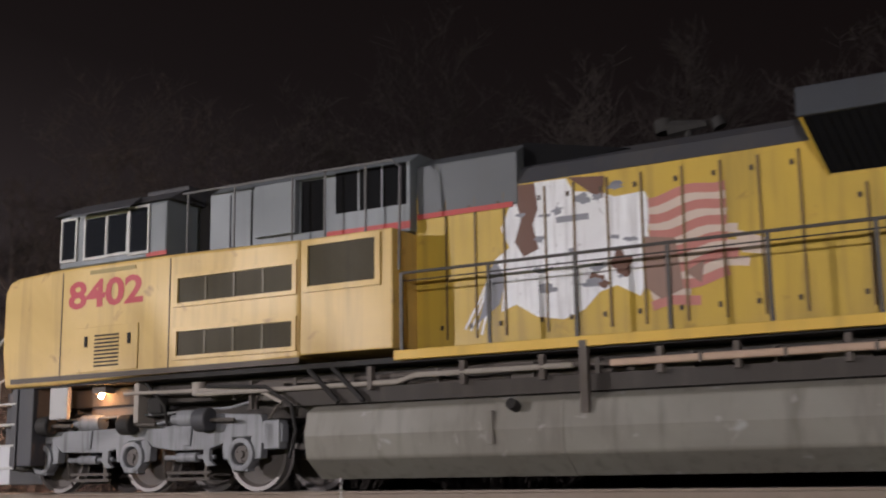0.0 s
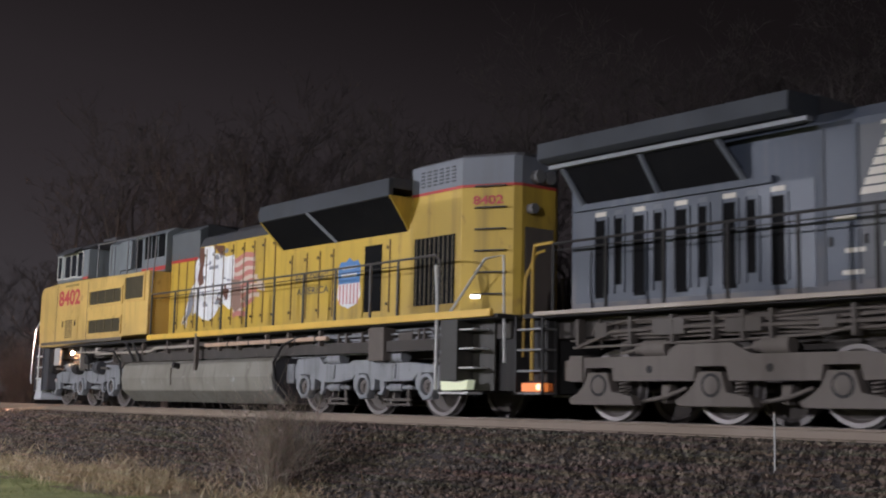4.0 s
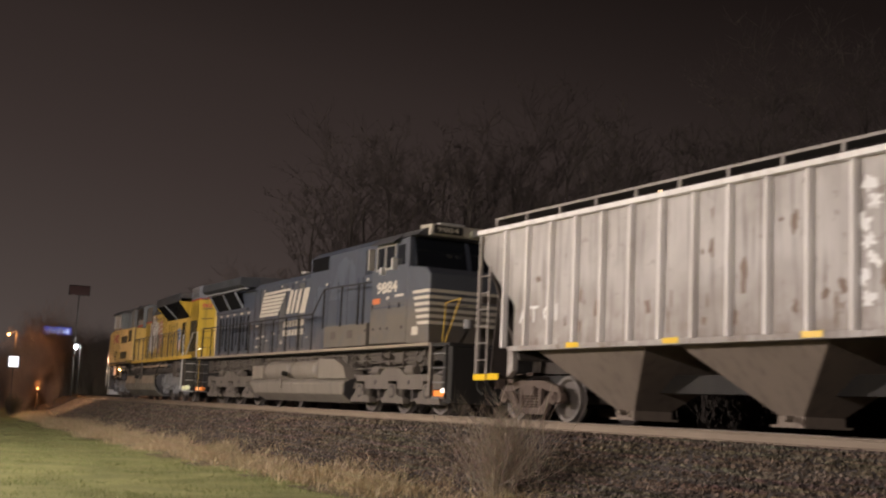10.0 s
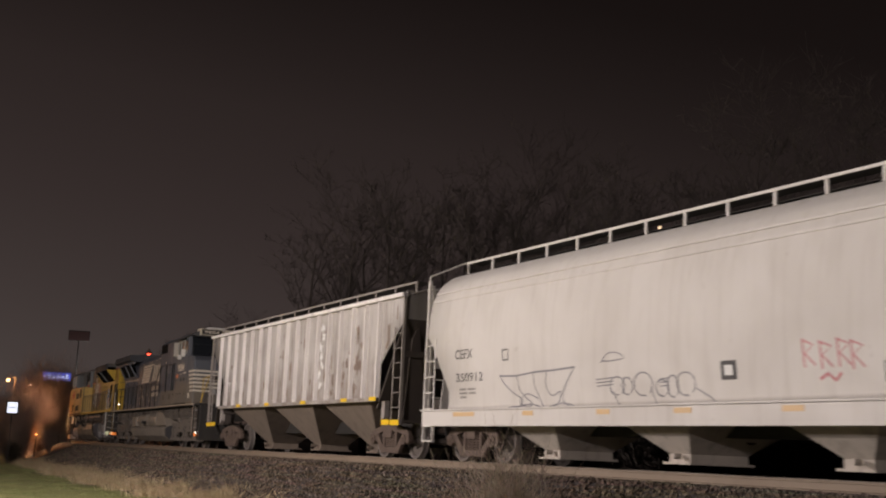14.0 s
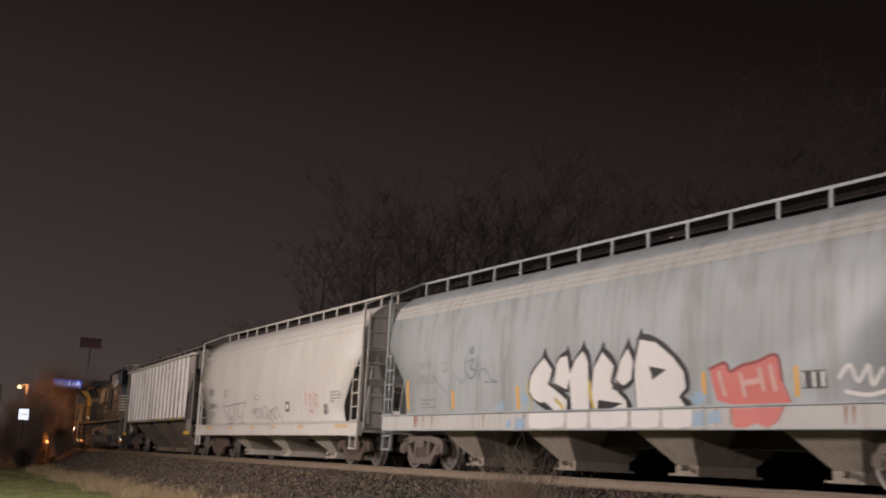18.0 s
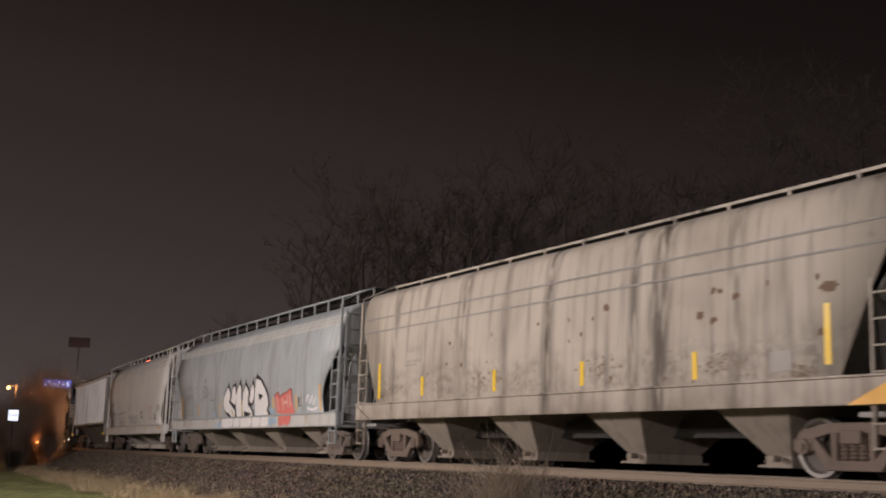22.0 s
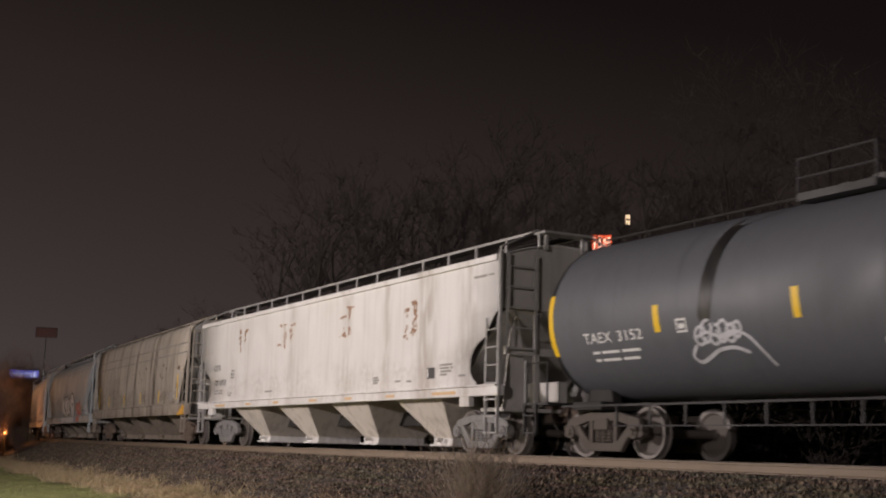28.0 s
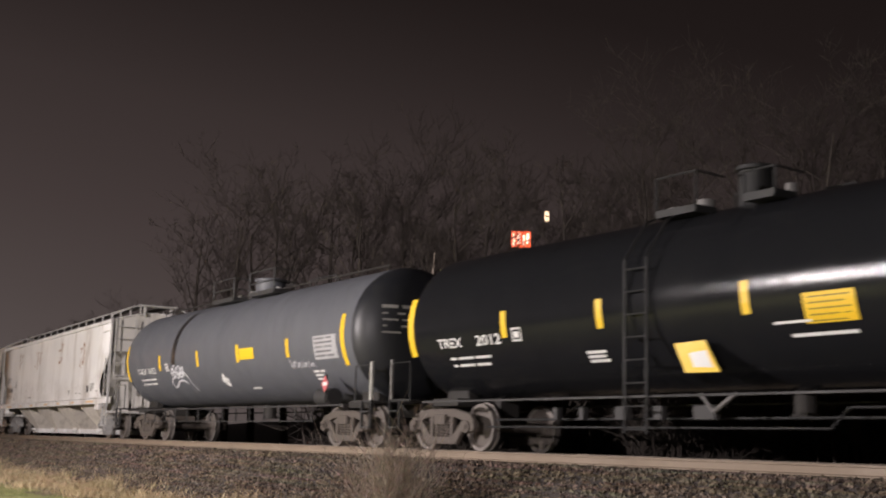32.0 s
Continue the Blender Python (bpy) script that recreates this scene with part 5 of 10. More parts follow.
def cream_hopper():
    body = paint("dirty_white_hopper_paint", (0.645, 0.62, 0.585), 0.55, dirt=(0.36, 0.32, 0.27), amount=0.45, streak=0.25, specks=0.12)
    grey_end = paint("grey_brown_end_paint", (0.56, 0.53, 0.50), 0.65, amount=0.6)
    cut = inset_table(((1.1, 1.05), (1.3, 1.13), (1.5, 1.17), (1.7, 1.06), (2.18, 0.69), (2.56, 0.4), (2.82, 0.10)))

    def extra(car, side):
        def ink(s):
            side.text(s, "CEFX", 78.72, 79.5, 2.22, 2.43, 0.005)
            side.text(s, "350912", 78.78, 79.95, 1.72, 1.91, 0.005)
            side.rect(s, 80.76, 81.0, 2.10, 2.13, 0, 1), side.rect(s, 80.76, 81.0, 2.31, 2.34, 0, 1), side.rect(s, 80.76, 80.79, 2.10, 2.34, 0, 1), side.rect(s, 80.97, 81.0, 2.10, 2.34, 0, 1)
        marks("lettering", side, ink, INK, car, "black stencilled marks")
        def small(s):
            data_lines(side, s, 78.9, 1.58, ([0.3, 0.35], [0.35, 0.3], [0.3]), 0)
            data_lines(side, s, 91.35, 1.98, ([0.5, 0.15], [0.4, 0.4], [0.5, 0.2], [0.3]), 0)
        marks("small_print", side, small, INK_FAINT, car)
        def frame_box(s):
            side.rect(s, 87.50, 87.86, 1.48, 1.78), side.rect(s, 90.78, 91.18, 1.36, 1.63)
        marks("placard", side, frame_box, INK, car, "small black-edged placards")
        def inner(s):
            side.rect(s, 87.58, 87.78, 1.55, 1.71, extra=0.004), side.rect(s, 90.81, 90.87, 1.38, 1.61, extra=0.004), side.rect(s, 91.02, 91.06, 1.38, 1.61, extra=0.004), side.rect(s, 91.11, 91.15, 1.38, 1.61, extra=0.004)
        marks("placard_face", side, inner, WHITE, car)
        def spray(s):
            # flat-topped scrawl with long drips and knots
            side.band(s, [(80.66, 1.79), (81.3, 1.77), (82.0, 1.82), (82.7, 1.83), (83.42, 1.86)], 0.035)
            side.stroke(s, [(80.66, 1.79), (80.85, 1.62), (81.2, 1.42), (81.5, 1.30), (81.4, 1.17), (81.05, 1.15), (80.85, 1.12)], 0.026)
            side.stroke(s, [(81.35, 1.75), (81.42, 1.5), (81.62, 1.34), (81.85, 1.22), (81.7, 1.14), (81.4, 1.25), (81.7, 1.4), (82.1, 1.3)], 0.024)
            side.stroke(s, [(81.95, 1.80), (82.0, 1.55), (82.15, 1.30), (82.3, 1.05), (82.2, 0.98)], 0.024)
            side.stroke(s, [(82.45, 1.80), (82.4, 1.55), (82.6, 1.35), (82.9, 1.42), (82.8, 1.2), (82.55, 1.12)], 0.024)
            side.stroke(s, [(83.40, 1.85), (83.1, 1.55), (82.95, 1.30), (83.15, 1.12), (83.3, 1.02)], 0.028)
            side.stroke(s, [(81.2, 1.12), (81.8, 1.2), (82.3, 1.12), (82.9, 1.2), (83.3, 1.15)], 0.022)
            # a row of tall loops on a sweeping underline
            for c, w, h, z in ((84.72, 0.22, 0.16, 1.47), (85.02, 0.16, 0.15, 1.46), (85.48, 0.26, 0.20, 1.48), (86.0, 0.17, 0.14, 1.40), (86.28, 0.15, 0.18, 1.42), (86.62, 0.24, 0.19, 1.45)):
                side.stroke(s, [(c + w * math.cos(a), z + h * math.sin(a)) for a in np.linspace(-0.9, 4.9, 12)], 0.024)
            side.stroke(s, [(84.6, 1.38), (84.75, 1.15), (85.1, 1.0)], 0.022)
            side.stroke(s, [(85.7, 1.38), (85.8, 1.15), (85.95, 1.0)], 0.022)
            side.stroke(s, [(86.85, 1.38), (87.2, 1.22), (87.3, 1.12), (87.05, 1.06)], 0.022)
            side.band(s, [(84.4, 1.02), (85.2, 1.06), (86.2, 1.05), (87.0, 1.0)], 0.022, extra=0.05)
            side.stroke(s, [(84.25, 1.90), (84.45, 2.05), (84.75, 2.06), (84.95, 1.96), (84.6, 1.92), (84.3, 1.93)], 0.02)
            for i in range(3):
                side.band(s, [(84.1, 1.60 - 0.06 * i), (84.62, 1.62 - 0.06 * i)], 0.02)
                side.band(s, [(85.95, 1.55 - 0.06 * i), (86.2, 1.56 - 0.06 * i)], 0.02)
        marks("graffiti", side, spray, paint("grey_spray_paint", (0.22, 0.22, 0.24), 0.6, grain=0), car, "thin grey spray-painted scrawl")
        def red(s):
            for i, (u, z) in enumerate(((89.28, 1.80), (89.62, 1.76), (89.95, 1.78), (90.2, 1.74))):
                side.band(s, [(u, z + 0.22), (u + 0.04, z - 0.2)], 0.032)
                side.band(s, [(u, z + 0.2), (u + 0.22, z + 0.12), (u + 0.05, z), (u + 0.25, z - 0.18)], 0.03)
            side.band(s, [(89.6, 1.42), (89.75, 1.5), (89.9, 1.4), (90.0, 1.5)], 0.05)
        marks("graffiti", side, red, paint("pink_spray_paint", (0.60, 0.24, 0.26), 0.6, grain=0), car, "faded pink spray-painted scrawl")
        tape = [(78.75, 79.7), (81.65, 82.05), (84.2, 84.6), (86.4, 86.85), (88.9, 89.35), (91.95, 92.85)]
        faded_tape = paint("faded_amber_tape", (0.66, 0.46, 0.24), 0.5, dirt=(0.5, 0.45, 0.4), amount=0.6, streak=0.4, scale=2.0, grain=0)
        for a, b in tape:
            part("reflector", Shape().box(side.uc - b, side.uc - a, 1.612, 1.618, 0.97, 1.06), faded_tape, car)
        part("rain_bead", Shape().box(-8.0, 8.0, 1.475, 1.51, 3.60, 3.635).box(-8.0, 8.0, 1.40, 1.445, 3.80, 3.83), body, car)

    return smooth_hopper("hopper_car", "dirty white covered hopper with thin graffiti", 85.37, 8.13, (78.75, 92.13), body, BARREL, cut, (0.76, 1.10), ((79.55, 83.05), (83.62, 87.12), (87.7, 91.2)), 4.69, 0.58, 15, grey_end, TRUCK_RUST, "rust", extra, bay_mt=paint("pale_bay_paint", (0.50, 0.45, 0.39), 0.7, amount=0.6, streak=0.5))


def silver_hopper():
    body = paint("silver_blue_hopper_paint", (0.405, 0.44, 0.458), 0.52, metal=0.1, dirt=(0.20, 0.19, 0.175), amount=0.7, streak=0.6, specks=0.15, runs_at=((-6.2, 0.3, 0.4), (-3.1, 0.35, 0.45), (0.3, 0.3, 0.4), (2.9, 0.4, 0.5), (5.4, 0.3, 0.4)))
    band_mt = paint("white_eave_paint", (0.52, 0.52, 0.50), 0.5, dirt=(0.2, 0.13, 0.08), amount=0.4, streak=0.4)
    dark_end = paint("grey_end_paint", (0.44, 0.45, 0.455), 0.6, amount=0.7)

    cut = inset_table(((1.2, 1.15), (1.34, 1.2), (1.72, 1.22), (2.0, 1.12), (2.14, 1.04), (2.45, 0.70), (2.69, 0.48), (2.96, 0.13)))

    def extra(car, side):
        def eave(s):
            for z in (3.66, 3.77, 3.88):
                side.rect(s, 95.2, 112.8, z, z + 0.09, 0, 2)
        marks("eave_stripe", side, eave, band_mt, car, "dirty white stripe along the eave")
        part("sill_face", Shape().box(-8.9, 8.9, 1.612, 1.618, 0.90, 1.22), band_mt, car, "dirty white side sill")
        def ink(s):
            side.text(s, "AEFX", 97.02, 97.62, 2.36, 2.50)
            side.text(s, "9055", 97.05, 97.8, 1.96, 2.19)
            for a, b, c, d in ((98.2, 98.45, 2.22, 2.25), (98.2, 98.45, 2.42, 2.45), (98.2, 98.23, 2.22, 2.45), (98.42, 98.45, 2.22, 2.45)):
                side.rect(s, a, b, c, d, 0, 1)
            data_lines(side, s, 97.1, 1.62, ([0.4, 0.3], [0.5], [0.3, 0.4]))
        marks("lettering", side, ink, INK_FAINT, car, "faded grey stencilled marks")
        out_mt = paint("black_outline_spray", (0.012, 0.012, 0.016), 0.5, grain=0)
        fill_mt = paint("white_fill_spray", (0.75, 0.73, 0.72), 0.5, amount=0.1, streak=0.05, grain=0)
        FAT = (
            [(102.62, 2.30), (102.35, 2.16), (102.10, 1.96), (102.04, 1.68), (102.18, 1.52), (102.5, 1.40), (102.8, 1.26), (103.34, 1.24), (103.40, 1.46), (103.1, 1.62), (102.74, 1.78), (102.84, 1.92), (102.9, 2.06)],
            [(102.98, 1.80), (103.06, 2.14), (103.2, 2.28), (103.44, 2.30), (103.54, 1.9), (103.42, 1.66)],
            [(103.54, 1.24), (103.52, 1.95), (103.74, 2.22), (103.98, 2.36), (104.16, 2.14), (104.14, 1.24)],
            [(104.34, 1.24), (104.24, 1.55), (104.34, 2.02), (104.62, 2.30), (104.98, 2.04), (104.86, 1.76), (105.02, 1.60), (105.3, 1.40), (105.3, 1.24)],
            [(105.04, 1.80), (105.18, 2.12), (105.4, 2.32), (105.56, 2.1), (105.5, 1.78), (105.25, 1.66)],
            [(105.62, 1.24), (105.60, 2.0), (105.76, 2.46), (106.22, 2.38), (106.68, 2.10), (106.96, 1.84), (107.0, 1.58), (106.80, 1.44), (106.98, 1.24)],
        )

        def outline(s):
            for i, path in enumerate(FAT):
                side.stroke(s, [(u + 0.03, z + 0.01) for u, z in path] + [(path[0][0] + 0.05, path[0][1] + 0.01)], 0.12, extra=0.002 + 0.0005 * i)
                u, z = max(path, key=lambda q: q[1])
                side.area(s, [(u - 0.14, z - 0.02), (u + 0.14, z - 0.02), (u + 0.06, z + 0.12), (u + 0.02, z + 0.22), (u - 0.03, z + 0.12)], extra=0.0015)
            side.area(s, [(102.3, 1.42), (102.62, 1.44), (102.95, 1.26), (102.7, 1.24)], extra=0.014)
        marks("graffiti", side, outline, out_mt, car, "black outlines of large graffiti letters")
        for i, path in enumerate(FAT):
            marks("graffiti", side, lambda s: side.area(s, path, extra=0.008 + 0.0006 * i), fill_mt, car, "bulging white graffiti letter", whole=True)
        def hollows(s):
            side.area(s, [(106.02, 1.98), (106.5, 1.90), (106.12, 1.74)], extra=0.014)
            side.area(s, [(102.92, 1.76), (103.36, 1.62), (103.2, 1.58)], extra=0.014)
            side.area(s, [(104.95, 1.74), (105.4, 1.66), (105.2, 1.56), (104.9, 1.62)], extra=0.014)
            side.area(s, [(104.45, 1.44), (105.2, 1.36), (104.9, 1.28), (104.4, 1.28)], extra=0.014)
        marks("graffiti", side, hollows, out_mt, car, "black hollows of the graffiti letters")
        def low_fill(s):
            for u, w in ((102.12, 1.34), (103.5, 0.72), (104.28, 1.2), (105.54, 0.85), (106.44, 0.8)):
                s.add([(side.uc - u - w * k, 1.626, z) for k, z in ((0.06, 0.93), (0.45, 0.91), (0.94, 0.94), (1.0, 1.08), (0.97, 1.215), (0.03, 1.215), (0.0, 1.08))], [tuple(range(7))])
        marks("graffiti", side, low_fill, fill_mt, car, "white graffiti letters that run over the sill")
        red = paint("coral_spray", (0.66, 0.18, 0.155), 0.5, amount=0.2, streak=0.05, grain=0)
        TAG = [(107.62, 1.86), (107.98, 1.94), (108.1, 1.80), (108.38, 1.88), (108.72, 1.92), (109.15, 2.0), (109.25, 1.62), (109.42, 1.28), (109.0, 1.26), (108.5, 1.26), (108.1, 1.28), (107.75, 1.36), (107.68, 1.6)]
        marks("graffiti", side, lambda s: side.area(s, TAG, extra=0.004), red, car, "coral red graffiti letters", whole=True)
        marks("graffiti", side, lambda s: s.add([(side.uc - u, 1.626, z) for u, z in ((108.2, 1.215), (109.36, 1.215), (109.22, 1.0), (109.0, 0.91), (108.75, 0.98), (108.5, 0.91), (108.25, 0.92))], [tuple(range(7))]), red, car, "coral red graffiti over the sill")
        def pale_strokes(s):
            for path in ([(107.85, 1.78), (107.95, 1.45)], [(108.35, 1.74), (108.42, 1.42)], [(108.78, 1.80), (108.85, 1.5)], [(109.02, 1.84), (109.1, 1.5)], [(108.4, 1.6), (108.8, 1.64)]):
                side.stroke(s, path, 0.09, extra=0.009)
        marks("graffiti", side, pale_strokes, paint("pale_pink_spray", (0.72, 0.42, 0.38), 0.5, grain=0), car, "pale strokes on the red letters")
        marks("graffiti", side, lambda s: side.stroke(s, TAG[:7], 0.05, extra=0.0075), paint("dark_red_spray", (0.32, 0.06, 0.06), 0.5, grain=0), car, "dark red outline")
        def blue_bits(s):
            for u, w, z0, z1 in ((101.25, 0.2, 0.93, 1.1), (101.6, 0.38, 0.90, 1.15), (107.25, 0.3, 0.93, 1.2), (107.6, 0.35, 0.98, 1.2)):
                s.add([(side.uc - u, 1.624, z0), (side.uc - u - w, 1.624, z0 + 0.02), (side.uc - u - 0.9 * w, 1.624, z1), (side.uc - u - 0.1 * w, 1.624, z1 - 0.03)], [(0, 1, 2, 3)])
            side.blob(s, 107.3, 1.40, 0.22, 0.12, 0.4, seed=8), side.blob(s, 101.85, 1.52, 0.16, 0.1, 0.4, seed=9), side.blob(s, 100.9, 1.40, 0.12, 0.1, 0.4, seed=10)
        marks("graffiti", side, blue_bits, paint("pale_blue_spray", (0.32, 0.46, 0.60), 0.5, grain=0), car, "pale blue spray patches")
        def accents(s):
            side.stroke(s, [(104.2, 1.75), (104.22, 1.5), (104.28, 1.28)], 0.09, extra=0.014)
            side.stroke(s, [(103.0, 1.48), (103.2, 1.36), (103.25, 1.28)], 0.07, extra=0.015)
            side.stroke(s, [(102.0, 1.9), (101.96, 1.65), (102.1, 1.46), (102.0, 1.3)], 0.035, extra=0.001)
        marks("graffiti", side, accents, paint("yellow_spray", (0.66, 0.50, 0.10), 0.5, grain=0), car, "thin yellow spray accents")
        def scrawl(s):
            side.band(s, [(97.76, 2.14), (98.1, 1.9), (98.46, 1.73), (98.74, 2.2), (99.0, 2.0), (99.2, 1.92), (99.4, 2.1)], 0.025)
            side.stroke(s, [(99.5, 2.62), (99.6, 2.70), (99.66, 2.60), (99.55, 2.58)], 0.07)
            side.stroke(s, [(99.35, 2.48), (99.32, 2.2), (99.6, 2.02), (99.85, 2.2), (99.82, 2.46)], 0.05)
            side.stroke(s, [(99.45, 2.4), (99.7, 2.42), (99.55, 2.25), (99.75, 2.2)], 0.05, extra=0.002)
            side.stroke(s, [(99.9, 2.0), (100.05, 2.2), (100.3, 2.14), (100.45, 1.98), (100.75, 1.9), (100.2, 1.92)], 0.03)
        marks("graffiti", side, scrawl, paint("dull_blue_spray", (0.22, 0.245, 0.29), 0.5, grain=0), car, "thin blue-grey scrawl")
        def white_tag(s):
            side.stroke(s, [(110.4, 1.62), (110.6, 1.78), (110.75, 1.55), (110.95, 1.76), (111.0, 1.5), (111.2, 1.7)], 0.07)
            side.stroke(s, [(110.5, 1.42), (110.9, 1.36), (111.3, 1.42)], 0.06)
        marks("graffiti", side, white_tag, fill_mt, car, "small white scrawl")
        def yellow(s):
            for u, z0, z1 in ((96.36, 1.38, 2.1), (98.68, 1.36, 1.78), (101.52, 1.32, 1.78), (107.40, 1.40, 1.82), (109.50, 1.37, 1.82), (111.50, 1.32, 2.05)):
                side.rect(s, u, u + 0.10, z0, z1, 0, 3)
        marks("reflector", side, yellow, ORANGE_TAPE, car, "upright yellow reflector strips")
        def plate(s):
            side.rect(s, 109.66, 110.14, 1.48, 1.74, 0, 2, extra=0.003)
        marks("placard", side, plate, INK, car)
        marks("placard_face", side, lambda s: (side.rect(s, 109.68, 109.72, 1.50, 1.72, 0, 1, extra=0.006), side.rect(s, 109.88, 109.94, 1.50, 1.72, 0, 1, extra=0.006), side.rect(s, 110.05, 110.12, 1.50, 1.72, 0, 1, extra=0.006)), WHITE, car)
        def rust(s):
            rnd = random.Random(9)
            for i in range(22):
                u = rnd.uniform(95.5, 112.5)
                side.band(s, [(u, 3.82), (u + 0.02, 3.82 - rnd.uniform(0.1, 0.35))], 0.035)
                x = side.uc - rnd.uniform(95.5, 112.5)
                s.add([(x - 0.01, 1.622, 0.95), (x + 0.012, 1.622, 0.95), (x + 0.035, 1.622, 1.215), (x - 0.03, 1.622, 1.215)], [(0, 1, 2, 3)])
        marks("rust_streak", side, rust, paint("orange_rust", (0.36, 0.21, 0.13), 0.8, grain=0), car)

    return smooth_hopper("hopper_car", "silver-grey covered hopper with large white graffiti letters", 104.0, 8.93, (96.35, 111.7), body, BARREL, cut, (0.88, 1.24), ((96.7, 100.0), (100.45, 103.75), (104.25, 107.55), (108.0, 111.3)), 4.74, 0.60, 16, dark_end, paint("grey_rust_truck_steel", (0.155, 0.125, 0.105), 0.7, amount=0.6), "silver", extra, bay_mt=paint("tan_bay_paint", (0.32, 0.275, 0.225), 0.7, amount=0.6, streak=0.5), fill=0.52, bottom=0.55)


TAN_SHAPE = [(1.52, 1.12), (1.57, 1.5), (1.58, 2.4), (1.55, 3.2), (1.49, 3.80), (1.43, 4.14), (1.25, 4.29), (0.6, 4.42), (0.0, 4.46)]


def tan_hopper():
    body = paint("grimy_tan_hopper_paint", (0.465, 0.415, 0.355), 0.62, low=0.75, lowz=(1.55, 1.02), lowdust=(0.15, 0.11, 0.08), dirt=(0.07, 0.055, 0.042), amount=0.7, streak=0.62, specks=0.4, speck=(0.16, 0.10, 0.07), scale=0.8, runs_at=((-0.15, 0.26, 1.0), (-2.95, 0.24, 0.85), (-3.7, 0.45, 1.0), (3.3, 0.34, 0.7), (1.5, 0.2, 0.5), (6.8, 0.3, 0.6), (-5.6, 0.26, 0.6), (5.2, 0.22, 0.5)), smear=(1.38, 2.3, 0.45))
    dark_end = paint("grimy_dark_end", (0.30, 0.29, 0.275), 0.7, amount=0.7)

    def cut(z, e):
        return 0.10 if z > 3.4 else 0.10 + (3.4 - z) * 0.51

    def extra(car, side):
        seam = Shape()
        for z in (3.22, 3.56):
            side.rect(seam, 114.5, 131.8, z, z + 0.035, 0, 1, extra=0.015)
        part("side_seam", seam, dark_end, car, "dark lap seams along the side", fix=False)
        def rusty(s):
            rnd = random.Random(13)
            for i in range(26):
                side.blob(s, rnd.uniform(115, 131.3), rnd.uniform(1.3, 3.3), rnd.uniform(0.02, 0.07), rnd.uniform(0.02, 0.06), 0.35, 14, seed=i)
            side.blob(s, 130.7, 2.72, 0.18, 0.08, 0.3, 20, seed=77)
            for u, z in ((125.24, 2.92), (127.89, 2.55), (128.22, 2.44), (128.74, 2.78)):
                side.blob(s, u, z, 0.09, 0.07, 0.4, 14, seed=int(u))
        marks("rust_patch", side, rusty, paint("brown_rust", (0.17, 0.11, 0.075), 0.8, grain=0), car)
        def yellow(s):
            for u, z in ((115.48, 1.54), (117.86, 1.54), (121.2, 1.53), (124.44, 1.53), (127.68, 1.51), (130.6, 1.60)):
                side.rect(s, u, u + 0.13, z, z + (0.88 if u > 130 or u < 116 else 0.45), 0, 2, extra=0.004)
        marks("reflector", side, yellow, REFLECT, car, "upright yellow reflector strips")
        def smudges(s):
            rnd = random.Random(51)
            for u, z, w, h in ((121.0, 1.80, 0.6, 0.2), (125.1, 1.80, 0.75, 0.26), (124.95, 1.30, 0.35, 0.12), (128.4, 1.72, 0.85, 0.28), (128.2, 1.24, 0.35, 0.12), (130.2, 1.5, 0.3, 0.2)):
                for i in range(46):
                    side.blob(s, u + rnd.gauss(0, 0.5 * w), z + rnd.gauss(0, 0.5 * h), rnd.uniform(0.01, 0.06), rnd.uniform(0.008, 0.03), 0.5, 8, seed=i, extra=0.0005)
        marks("soot_stain", side, smudges, paint("dark_grime_smudge", (0.24, 0.185, 0.14), 0.8, grain=0), car)
        marks("placard", side, lambda s: side.rect(s, 129.5, 129.95, 1.55, 1.85, 0, 1, extra=0.003), paint("dull_placard", (0.36, 0.34, 0.32), 0.5, grain=0), car)
        marks("placard_print", side, lambda s: data_lines(side, s, 129.56, 1.80, ([0.1, 0.15], [0.3], [0.15, 0.1])), INK, car)
        marks("lettering", side, lambda s: (side.text(s, "NAHX", 117.05, 117.8, 2.58, 2.74), data_lines(side, s, 117.0, 2.4, ([0.3, 0.5], [0.6]))), INK_FAINT, car, "nearly erased stencilled marks")
        for e in (1, -1):
            a, b = sorted((e * 8.80, e * 7.95))
            part("jacking_pad", Shape().prism([(a, 1.02), (b, 1.02), ((a + b) / 2 + e * 0.4, 1.36)], 1.60, 1.66), ORANGE_TAPE if e < 0 else body, car, "orange-painted corner bracket" if e < 0 else "")

    return smooth_hopper("hopper_car", "grimy tan covered hopper with soot streaks and yellow reflector strips", 123.12, 8.86, (115.75, 130.62), body, TAN_SHAPE, cut, (1.02, 1.40), ((115.95, 119.15), (119.65, 122.85), (123.35, 126.55), (127.05, 130.25)), 4.60, 0.62, 13, dark_end, paint("ochre_rust_truck_steel", (0.155, 0.115, 0.09), 0.72, amount=0.6), "tan", extra, foot=2.0, bay_mt=paint("tan_bay_steel", (0.28, 0.235, 0.19), 0.75, amount=0.7, streak=0.6))


